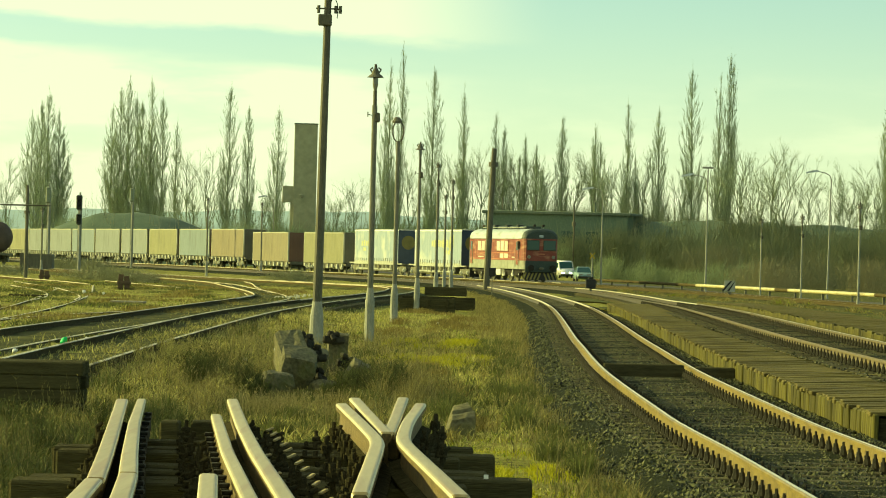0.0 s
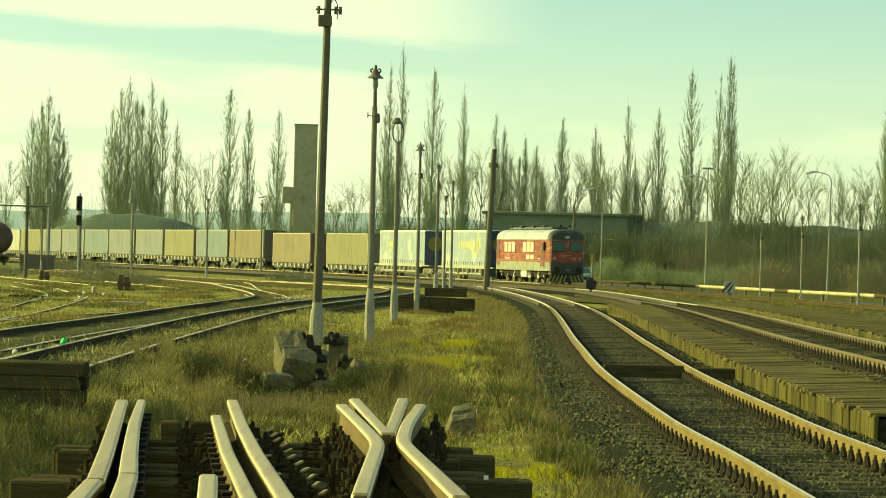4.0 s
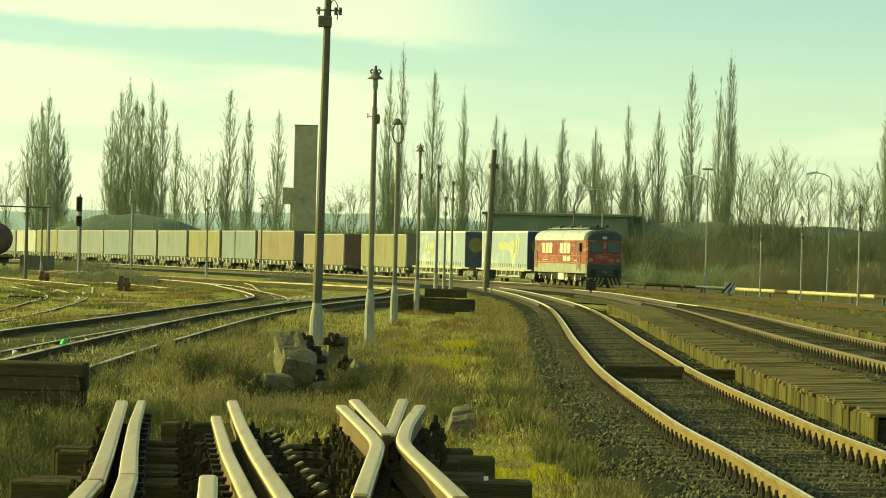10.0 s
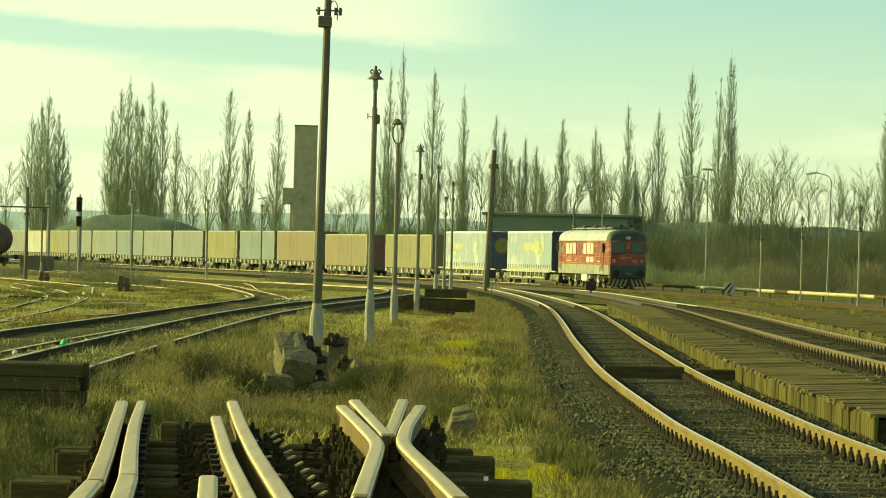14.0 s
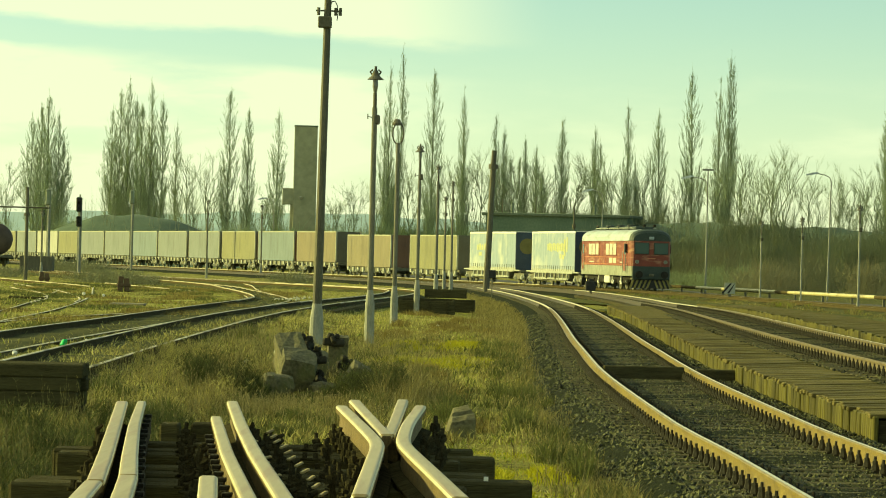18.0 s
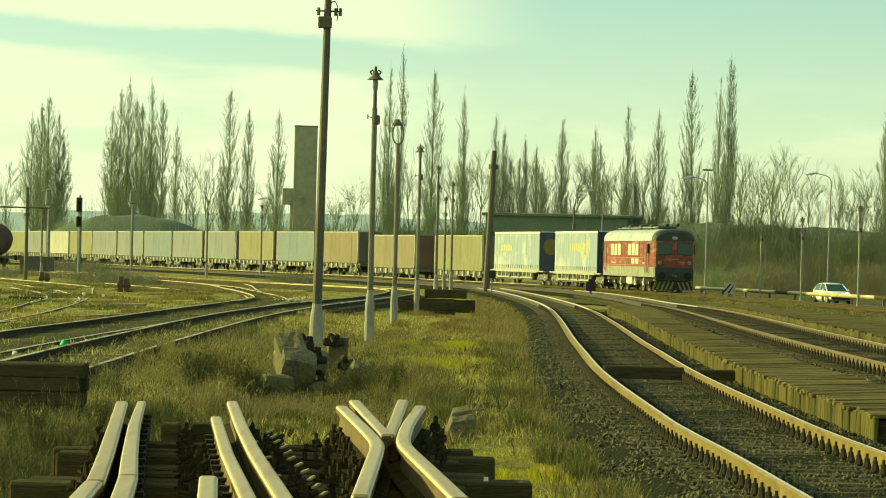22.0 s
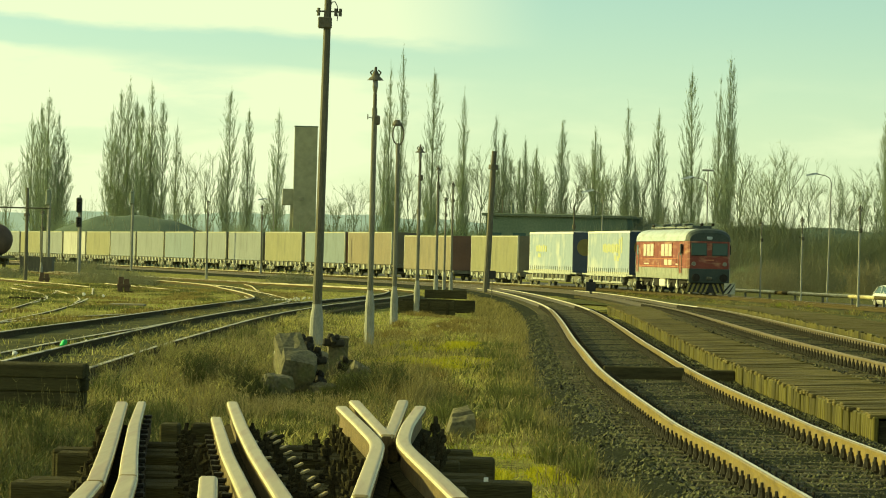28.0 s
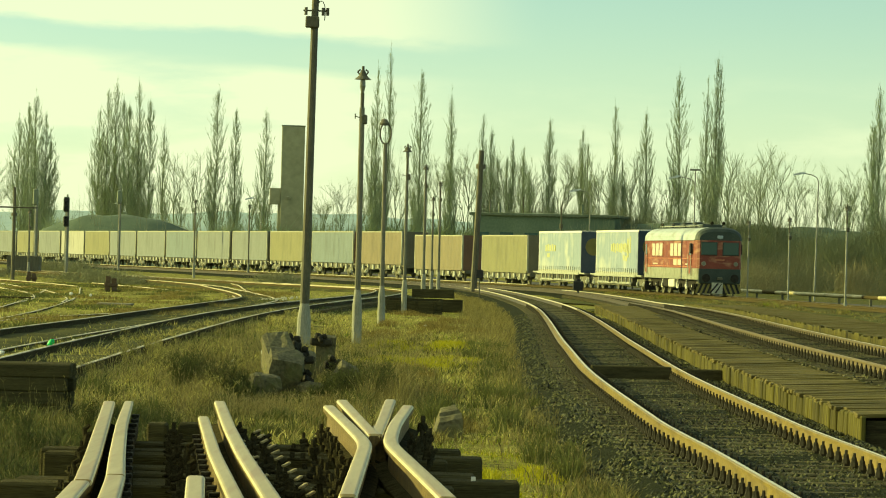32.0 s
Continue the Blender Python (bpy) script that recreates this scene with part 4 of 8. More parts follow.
def build_pocket(at):
    tr = tagged(new("semi_trailer"), "curtain-sided trailer with grey-white tarpaulin and yellow print", "trailer", "trailers of the train")
    hw, hl, z0, z1 = 1.27, 6.8, 1.12, 4.02
    for s in (-1, 1):
        bm = bmesh.new()
        n = 60
        pts = [(s * (hw - 0.012 * (0.5 + 0.5 * math.sin(k * 1.9)) - 0.01 * (k % 4 == 0)), -hl + 0.1 + (2 * hl - 0.2) * k / n) for k in range(n + 1)]
        ring = lambda z: [Vector((x, y, z)) for x, y in pts] + [Vector((s * (hw - 0.06), hl - 0.1, z)), Vector((s * (hw - 0.06), -hl + 0.1, z))]
        loft(bm, [ring(z0 + 0.1), ring((z0 + z1) / 2), ring(z1 - 0.12)])
        part("curtain", bm, CURTAIN, tr, "grey-white side curtain")
        bm = bmesh.new()
        box(bm, s * hw - 0.06, s * hw + 0.015, -hl, hl, z1 - 0.13, z1, 0.01)
        part("top_rail", bm, CURTAINROOF, tr, "white top rail")
        bm = bmesh.new()
        box(bm, s * hw - 0.06, s * hw + 0.01, -hl, hl, z0 - 0.1, z0 + 0.1)
        part("side_rail", bm, PALEGEAR, tr)
        for k in range(20):
            y = -hl + 0.5 + k * (2 * hl - 1) / 19
            bm = bmesh.new()
            box(bm, s * hw - 0.01, s * hw + 0.02, y - 0.03, y + 0.03, z0 - 0.02, z0 + 0.36)
            part("strap", bm, UNDER, tr)
        # faded lettering as plain bars
        spots = [(-1.6 + k * 0.62, 0.42 + 0.1 * (k % 2), 2.6 - 0.05 * (k % 3), 3.1 + 0.06 * (k % 2)) for k in range(9)] + [(3.6, 0.5, 2.2, 3.45), (4.3, 0.35, 2.5, 3.6), (2.4, 0.6, 2.0, 2.35), (3.2, 0.6, 1.95, 2.3)] if at > 30 else [(-4.4 + k * 0.7, 0.5, 2.55, 3.0 + 0.08 * (k % 2)) for k in range(5)] + [(-3.6, 0.9, 2.1, 2.4)]
        for y, w, a, b in spots:
            bm = bmesh.new()
            box(bm, s * hw - 0.02, s * hw + 0.003, y - w / 2, y + w / 2, a, b, 0.0)
            part("side_print", bm, PALEYELLOW, tr, "faded yellow print on the curtain")
    bm = bmesh.new()
    box(bm, -hw, hw, hl - 0.1, hl, z0 - 0.1, z1 + 0.0, 0.02)
    f = part("front_panel", bm, NAVY, tr, "dark blue front wall")
    bm = bmesh.new()
    tube(bm, (0.35, hl, 2.9), (0.35, hl + 0.012, 2.9), 0.62, n=20)
    part("round_print", bm, DIMYELLOW, f, "yellow disc print")
    bm = bmesh.new()
    box(bm, -1.15, -0.55, hl, hl + 0.012, 1.35, 2.1)
    part("red_print", bm, RED, f, "red printed panel")
    bm = bmesh.new()
    box(bm, -hw, hw, -hl, -hl + 0.1, z0 - 0.1, z1, 0.02)
    part("rear_doors", bm, WHITE, tr)
    bm = bmesh.new()
    loft(bm, [[Vector((-hw, y, z1 - 0.02)), Vector((-hw * 0.6, y, z1 + 0.03)), Vector((hw * 0.6, y, z1 + 0.03)), Vector((hw, y, z1 - 0.02)), Vector((hw, y, z1 - 0.06)), Vector((-hw, y, z1 - 0.06))] for y in (-hl, hl)])
    part("roof_sheet", bm, CURTAINROOF, tr, "white roof tarpaulin")
    bm = bmesh.new()
    box(bm, -1.1, 1.1, -hl + 0.2, hl - 0.2, z0 - 0.2, z0 + 0.05)
    part("chassis", bm, UNDER, tr)
    for y in (-5.2, -3.9, -2.6):
        for s in (-1, 1):
            bm = bmesh.new()
            tube(bm, (s * 0.85, y, 0.78), (s * 1.2, y, 0.78), 0.48, n=16)
            part("tyre", bm, BLACK, tr)
    wag = tagged(new("pocket_wagon"), "pocket wagon with pale side girders under a trailer", "wagon", "wagons of the train")
    for s in (-1, 1):
        bm = bmesh.new()
        for z0, z1, l0, l1 in ((0.9, 1.08, 6.6, 6.6), (0.44, 0.58, 5.3, 5.3)):
            box(bm, s * 1.36 - 0.05, s * 1.36 + 0.05, -l0, l1, z0, z1, 0.015)
        box(bm, s * 1.33 - 0.03, s * 1.33 + 0.03, -8.2, 8.2, 0.96, 1.06, 0.01)
        part("side_girder", bm, PALEGEAR, wag, "pale dusty side girder")
        for k in range(9):
            y = -5.0 + k * 1.25
            bm = bmesh.new()
            box(bm, s * 1.36 - 0.04, s * 1.36 + 0.07, y - 0.09, y + 0.09, 0.46, 1.0, 0.01)
            part("girder_rib", bm, PALEGEAR, wag)
        for y in (-1.2, 1.6):
            bm = bmesh.new()
            tube(bm, (s * 1.44, y, 0.72), (s * 1.5, y, 0.72), 0.2, n=12)
            part("hand_wheel", bm, UNDER, wag)
    bm = bmesh.new()
    box(bm, -1.28, 1.28, -5.0, 5.0, 0.34, 0.46)
    box(bm, -1.24, 1.24, -5.2, 5.2, 0.46, 0.94)
    box(bm, -1.2, 1.2, -8.2, -6.0, 0.9, 1.04)
    box(bm, -1.2, 1.2, 6.0, 8.2, 0.9, 1.04)
    part("pocket_floor", bm, UNDER, wag)
    for y in (-7.2, 7.2):
        bogie(wag, y, (-0.9, 0.9), 0.46, WAGON_WHEEL, UNDER)
    TRAIN.append((tr, at, 14.0, 0.0))
    TRAIN.append((wag, at, 14.0, 0.0))


build_train()


def on_line(s):
    x, y = np.interp(s, ML, MX), np.interp(s, ML, MY)
    return Vector((x, y, float(lift(x, y))))


def run(t):
    """Metres that the train has gone along its line, counted from 19 s."""
    u = t - 16
    return 1.8567 * u - 0.0789 * u ** 2 / 16 - 0.004 * u ** 3 / 256 - 5.5257


def train_pose(at, length, height, t):
    s = at + run(t)
    a, b = on_line(s - length * 0.35), on_line(s + length * 0.35)
    d = (b - a).normalized()
    mid = (a + b) / 2
    return pose(mid.x, mid.y, mid.z + height, math.degrees(math.asin(d.z)), 0, math.degrees(math.atan2(-d.x, d.y)))


# ---- distance: hills, banks, buildings ----
def build_hills():
    xs = np.linspace(-900, 900, 140)
    top = np.array([40 + 12 * noise.noise((x * 0.004, 3, 0)) + 7 * noise.noise((x * 0.015, 9, 0)) + 12 * math.exp(-((x + 120) / 160) ** 2) for x in xs])
    verts, faces = [], []
    for j, (y, k) in enumerate(((3300, 0.0), (3500, 0.7), (3650, 1.0), (3900, 0.3))):
        verts += [(x, y, t * k - 3) for x, t in zip(xs, top)]
    n = len(xs)
    for j in range(3):
        faces += [(j * n + i, j * n + i + 1, (j + 1) * n + i + 1, (j + 1) * n + i) for i in range(n - 1)]
    # the haze over the hills is put into their pale blue colour
    ob = new("backdrop", raw_mesh("hills", verts, faces, mat("haze_blue_hills", (0.26, 0.36, 0.40), (0.34, 0.44, 0.46), 0.01, 1.0, 0, 0), smooth=True))
    tagged(ob, "distant hills beyond the plain, coloured pale blue by haze", "hills", kind="structure")


build_hills()


def bank(points, name, label, material=BANK, rough=0.5):
    """A long earth bank: plan points with height and half-width."""
    line = spline([(p[0], p[1]) for p in points], 1.5)
    s = np.linspace(0, 1, len(line))
    q = np.linspace(0, 1, len(points))
    h, w = np.interp(s, q, [p[2] for p in points]), np.interp(s, q, [p[3] for p in points])
    d, n = normals(line)
    prof = [(-1.0, -0.05), (-0.8, 0.32), (-0.52, 0.74), (-0.25, 0.95), (0, 1.0), (0.3, 0.95), (0.6, 0.7), (1.0, -0.05)]
    verts = []
    for u, k in prof:
        for i, (p, nn) in enumerate(zip(line, n)):
            r = noise.noise((p[0] * 0.35, p[1] * 0.2, u * 3)) * rough
            verts.append((p[0] + nn[0] * u * w[i], p[1] + nn[1] * u * w[i], -0.3 + max(0.0, k * h[i] + r * (k > 0.1))))
    m = len(line)
    faces = [(j * m + i, j * m + i + 1, (j + 1) * m + i + 1, (j + 1) * m + i) for j in range(len(prof) - 1) for i in range(m - 1)]
    tagged(new(name, raw_mesh(name, verts, faces, material, smooth=True)), label, "bank", kind="structure")


bank([(-95 + 5.1 * i, 500 - 1.9 * i, h, 11) for i, h in enumerate((2.2, 2.2, 2.2, 2.2, 2.2, 2.2, 2.3, 2.6, 5.6, 7.2, 7.3, 6.6, 4.8, 4.7, 4.7, 4.7, 4.8, 4.8, 4.7, 4.7, 4.6))], "earth_bank", "long overgrown earth mound behind the train", MOUND, 0.25)
bank([(16, 416, 6.4, 6), (26, 402, 7.2, 6), (36, 396, 7.0, 6), (46, 392, 5.9, 6), (62, 385, 5.0, 6), (95, 372, 4.6, 8)], "earth_bank", "overgrown earth bank behind the road")


# the wall's lightened green has the haze before it mixed in
SHEDWALL = mat("hazy_green_render", (0.10, 0.145, 0.105), (0.16, 0.21, 0.15), 0.4, 0.9, 0, 0.3, fine=4)


def build_shed():
    shed = tagged(new("long_shed"), "long low dark shed with a flat roof behind the train", "building")
    m = pose(14.6, 405, -0.4, 0, 0, -14)
    shed.matrix_basis = m
    L, W, H = 17.4, 9.0, 7.6
    for x0, x1, y0, y1 in ((-L / 2, L / 2, -W / 2, -W / 2 + 0.3), (-L / 2, L / 2, W / 2 - 0.3, W / 2), (-L / 2, -L / 2 + 0.3, -W / 2 + 0.3, W / 2 - 0.3), (L / 2 - 0.3, L / 2, -W / 2 + 0.3, W / 2 - 0.3)):
        bm = bmesh.new()
        box(bm, x0, x1, y0, y1, 0, H)
        part("wall", bm, SHEDWALL, shed)
    bm = bmesh.new()
    box(bm, -L / 2 - 0.4, L / 2 + 0.4, -W / 2 - 0.4, W / 2 + 0.4, H, H + 0.35, 0.05)
    r = part("roof", bm, ROOFING, shed)
    for x in (-6, 4.2):
        bm = bmesh.new()
        tube(bm, (x, -2, H + 0.3), (x, -2, H + 1.6), 0.16, n=8)
        part("chimney", bm, ROOFING, r)
    for k in range(6):
        bm = bmesh.new()
        x = -7.5 + k * 3
        box(bm, x - 0.8, x + 0.8, -W / 2 - 0.03, -W / 2 + 0.02, 4.2, 5.6)
        part("window", bm, GLASS, shed)


build_shed()


def build_tower():
    tower = tagged(new("concrete_tower"), "tall plain concrete tower with a stepped side block", "tower")
    tower.matrix_basis = pose(-18.95, 452, 0.2, 0, 0, 3)
    bm = bmesh.new()
    box(bm, -1.55, 1.55, -1.7, 1.7, 0, 19.0, 0.05)
    body = part("shaft", bm, CONCRETE, tower, "stained concrete shaft")
    bm = bmesh.new()
    box(bm, -3.0, -1.56, -1.5, 1.5, 8.4, 10.6, 0.05)
    part("side_block", bm, CONCRETE, tower)
    bm = bmesh.new()
    box(bm, -1.9, -1.56, -1.2, 1.2, 0, 8.4)
    part("stair_wall", bm, CONCRETE, tower)
    bm = bmesh.new()
    box(bm, -1.6, 1.6, -1.75, 1.75, 19.0, 19.12)
    part("roof_slab", bm, ROOFING, tower)
    bm = bmesh.new()
    tube(bm, (-0.5, -1.7, 9.3), (-0.5, -2.1, 9.3), 0.06, n=6)
    tube(bm, (-0.5, -2.1, 9.3), (-0.5, -2.16, 9.25), 0.3, n=12)
    part("floodlight", bm, PALEGEAR, tower)


build_tower()


# ---- trees ----
def cones(base, tip, r):
    """Many thin three-sided cones from arrays of base and tip points."""
    base, tip, r = np.asarray(base), np.asarray(tip), np.asarray(r)
    d = tip - base
    d /= np.linalg.norm(d, axis=1)[:, None] + 1e-9
    ref = np.where(abs(d[:, 2:3]) < 0.9, [[0, 0, 1]], [[1, 0, 0]])
    u = np.cross(d, ref)
    u /= np.linalg.norm(u, axis=1)[:, None] + 1e-9
    w = np.cross(d, u)
    n = len(base)
    verts = np.empty((n, 4, 3))
    for k in range(3):
        a = k * math.tau / 3
        verts[:, k] = base + (u * math.cos(a) + w * math.sin(a)) * r[:, None]
    verts[:, 3] = tip
    i = np.arange(n)[:, None] * 4
    faces = np.concatenate([i + [[0, 1, 3]], i + [[1, 2, 3]], i + [[2, 0, 3]]])
    return verts.reshape(-1, 3), faces


def along(rng, base, tip, n, lo=0.1, hi=1.0, skip=0):
    """n points picked along the pieces from base to tip, with the way of their piece."""
    size = np.linalg.norm(tip - base, axis=1)
    size[:skip] = 0
    pick = rng.choice(len(base), n, p=size / size.sum())
    p = base[pick] + (tip[pick] - base[pick]) * rng.uniform(lo, hi, (n, 1))
    way = tip[pick] - base[pick]
    return p, way / (np.linalg.norm(way, axis=1)[:, None] + 1e-6)


def build_poplar(x, y, H, W, seed, leaders, dense=1.0):
    """leaders: (side shift in crown widths, share of the height) of each upright stem."""
    rng = np.random.default_rng(seed)
    tree = tagged(new("poplar_tree"), "tall bare winter poplar with steep grey branches" if len(leaders) == 1 else "broad bare winter poplar with several upright stems", "tree", "row of poplars")
    tree.matrix_basis = pose(x, y, -0.3)
    lb, lt, lr = [], [], []
    stems = 0
    many = len(leaders)
    own = W * (1.12 if many == 1 else 0.72 if many == 2 else 0.56)
    for sx, k in leaders:
        h, segs = H * k, 8
        dy = rng.uniform(-0.25, 0.25) * W * (many > 1)
        wob = rng.normal(0, 0.10, (segs + 1, 2)).cumsum(axis=0) * 0.5
        rise = np.linspace(0, 1, segs + 1)
        bow = np.clip(rise * 2.6, 0, 1) ** 0.8
        pts = np.column_stack([sx * W * (0.25 + 0.75 * bow) + wob[:, 0], dy * bow + wob[:, 1], rise * h])
        for i in range(segs):
            lb.append(pts[i]); lt.append(pts[i] + (pts[i + 1] - pts[i]) * 1.3); lr.append((0.24 if many < 3 else 0.16) * k * (1 - i / segs) + 0.02)
        stems += segs
        limbs = []
        for j in range(int(210 * k)):
            f = rng.uniform(0.07, 0.96)
            i0 = min(segs - 1, int(f * segs))
            p0 = pts[i0] + (pts[i0 + 1] - pts[i0]) * (f * segs - i0)
            length = (rng.uniform(0.07, 0.25) * (1.05 - 0.8 * f)) * h + 0.5
            g = min(0.995, f + length / h)
            shape = np.interp(g, [0, 0.12, 0.3, 0.5, 0.7, 0.85, 0.94, 1.0], [0.45, 0.75, 0.95, 1.0, 0.92, 0.72, 0.48, 0.12])
            reach = own / 2 * shape * rng.uniform(0.15, 1.0) ** 0.6
            a = rng.uniform(0, math.tau)
            out = np.array((math.cos(a), math.sin(a), 0))
            rise_to = (g - f) * h
            knee = p0 + out * reach * 0.66 + np.array((0, 0, rise_to * 0.42))
            end = p0 + out * reach + np.array((rng.normal(0, 0.1), rng.normal(0, 0.1), rise_to))
            limbs.append((p0, knee, end, 0.05 * (1.08 - f)))
        for p0, knee, end, r in limbs:
            lb += [p0, knee - (knee - p0) * 0.06]; lt += [knee + (knee - p0) * 0.08, end]; lr += [r, r * 0.75]
    # the trunks' pieces lie first among each leader's own, so all pieces may bear twigs
    lb, lt, lr = np.array(lb), np.array(lt), np.array(lr)
    v, f = cones(lb, lt, lr)
    part("trunk", raw_mesh("trunk", v, f, BARK), None, tree, "grey trunk with steep limbs")
    n = int(1700 * many ** 0.75 * dense)
    p, way = along(rng, lb, lt, n, 0.2, 1.0, 2)
    d = way * 0.7 + rng.normal(0, 0.26, (n, 3)) + (0, 0, 0.55)
    d /= np.linalg.norm(d, axis=1)[:, None]
    ln = rng.uniform(0.4, 1.5, n) * (1.1 - 0.75 * p[:, 2] / H)
    sb, st = p, p + d * ln[:, None]
    m = int(6400 * many ** 0.75 * dense)
    p, way = along(rng, sb, st, m, 0.1, 1.0)
    d = way * 0.8 + rng.normal(0, 0.27, (m, 3)) + (0, 0, 0.35)
    ln = rng.uniform(0.25, 0.95, m) * (1.15 - 0.65 * p[:, 2] / H)
    v, f = cones(np.concatenate([sb, p]), np.concatenate([st, p + d * ln[:, None]]), np.concatenate([rng.uniform(0.012, 0.022, n), rng.uniform(0.007, 0.013, m)]))
    part("crown", raw_mesh("crown", v, f, TWIG), None, tree, "dense thin upright twigs")


SINGLE = ((0.0, 1.0),)
# plan x, distance, height, crown width, stems, thickness of the twigs
for k, (x, y, h, w, stems, dense) in enumerate((
        (-62.2, 520, 25.8, 7.4, ((0.06, 1.0), (-0.3, 0.86), (0.26, 0.88), (-0.12, 0.93), (0.36, 0.72)), 1.9), (-50.7, 525, 28.2, 7.2, ((0.1, 1.0), (-0.28, 0.84), (-0.08, 0.95), (0.32, 0.9)), 2.1),
        (-45.5, 518, 28.0, 5.6, ((-0.04, 1.0), (0.28, 0.9), (-0.3, 0.86)), 2.1), (-41.2, 512, 21.5, 2.3, SINGLE, 0.6), (-33.3, 512, 27.2, 3.5, SINGLE, 1.3), (-30.2, 510, 23.8, 2.7, SINGLE, 1.1),
        (-25.3, 505, 23.5, 3.3, SINGLE, 1.2), (-6.5, 432, 29.3, 3.9, ((0.16, 1.0), (-0.2, 0.9), (-0.36, 0.72)), 0.75), (-1.6, 430, 25.9, 3.1, SINGLE, 1.2), (2.3, 428, 23.1, 1.9, SINGLE, 0.9),
        (7.2, 428, 20.6, 3.2, ((-0.28, 1.0), (0.1, 0.9), (0.4, 0.72)), 0.6), (10.1, 426, 17.4, 2.2, ((0.1, 1.0), (-0.2, 0.85)), 0.55), (12.1, 424, 16.4, 2.6, ((-0.15, 1.0), (0.2, 0.82)), 0.6),
        (15.0, 425, 20.0, 2.2, SINGLE, 1.0), (19.2, 422, 18.8, 2.3, ((-0.12, 1.0), (0.22, 0.9)), 0.6), (23.0, 420, 21.7, 1.9, SINGLE, 0.85), (24.2, 421, 15.4, 1.1, SINGLE, 0.4),
        (27.0, 420, 21.0, 2.5, SINGLE, 1.0), (31.0, 418, 25.9, 3.3, SINGLE, 1.2), (34.75, 415, 28.0, 3.7, ((0.04, 1.0), (0.2, 0.97), (-0.22, 0.9)), 0.75), (55.6, 414, 24.7, 4.2, ((0.0, 1.0), (-0.2, 0.8)), 1.1))):
    build_poplar(x, y, h, w, 11 + k, stems, dense)


def build_bare_tree(x, y, H, W, seed, twigs=900):
    """A spreading tree: limbs leave the trunk all the way up and fork again and again."""
    rng = np.random.default_rng(seed)
    tree = tagged(new("bare_tree"), "bare winter tree with a wide branching crown", "tree", "bare trees behind the bank")
    tree.matrix_basis = pose(x, y, -0.3)
    stem = np.array((rng.normal(0, 0.05) * H, rng.normal(0, 0.04) * H, H * rng.uniform(0.6, 0.75)))
    lb, lt, lr = [np.zeros(3)], [stem * 1.3], [0.0095 * H]
    pieces = [(np.zeros(3), stem, 0.0055 * H)]
    for level in range(4):
        nxt = []
        for p, q, r in pieces:
            ln0 = np.linalg.norm(q - p)
            d = (q - p) / ln0
            for j in range((9, 4, 4, 3)[level]):
                f = rng.uniform(0.22 if level == 0 else 0.35, 1.0)
                a = rng.uniform(0, math.tau)
                side = np.array((math.cos(a), math.sin(a), 0)) * rng.uniform(0.35, 0.95) * (1.6 * W / H if level == 0 else 0.75)
                dd = d + side + (0, 0, 0.12)
                dd /= np.linalg.norm(dd)
                ln = (H * 0.42 * (1.15 - 0.55 * f) if level == 0 else ln0 * 0.62) * rng.uniform(0.6, 1.1)
                b0 = p + (q - p) * f
                b1 = b0 + dd * ln
                lb.append(b0); lt.append(b1); lr.append(r * (1.25 - 0.6 * f))
                nxt.append((b0, b1, r * 0.55))
        pieces = nxt
    lb, lt, lr = np.array(lb), np.array(lt), np.array(lr)
    v, f = cones(lb, lt, lr)
    part("trunk", raw_mesh("trunk", v, f, BARK), None, tree, "grey trunk and limbs")
    p, way = along(rng, lb, lt, twigs, 0.3, 1.0, len(lb) // 4)
    d = way * 0.8 + rng.normal(0, 0.3, (twigs, 3)) + (0, 0, 0.15)
    v, f = cones(p, p + d * rng.uniform(0.3, 1.0, (twigs, 1)), rng.uniform(0.007, 0.011, twigs))
    part("crown", raw_mesh("crown", v, f, TWIG), None, tree, "thin tangled twigs")


for k, (x, y, h, w) in enumerate((
        (-66.8, 510, 14.7, 5.0), (-62.3, 505, 14.0, 5.0), (-39.2, 508, 16.1, 6.0), (-35.7, 506, 15.8, 6.0), (-37.0, 500, 12.9, 4.0), (-27.7, 500, 12.2, 4.0), (-14.5, 460, 10.5, 4.0), (-12.1, 450, 10.7, 4.0), (-9.5, 440, 11.3, 5.0), (-3.9, 436, 13.6, 5.0),
        (0.9, 432, 14.7, 4.0), (4.5, 430, 15.9, 6.0), (7.4, 430, 16.5, 6.0), (9.5, 426, 15.1, 5.0), (12.8, 428, 15.7, 5.0), (16.2, 430, 14.0, 4.0), (20.6, 424, 14.5, 5.0), (21.6, 420, 14.9, 5.0), (25.1, 424, 15.3, 6.0), (29.0, 420, 14.0, 5.0),
        (32.5, 410, 13.9, 4.0), (36.1, 402, 16.3, 4.5), (36.9, 396, 14.6, 4.0), (38.2, 392, 15.9, 5.5), (40.0, 384, 15.6, 7.0), (43.3, 392, 13.7, 5.0), (46.8, 400, 12.7, 3.2), (47.7, 395, 11.8, 3.0), (50.1, 402, 13.3, 2.8), (50.9, 396, 12.2, 3.0))):
    build_bare_tree(x, y, h, w, 300 + k)


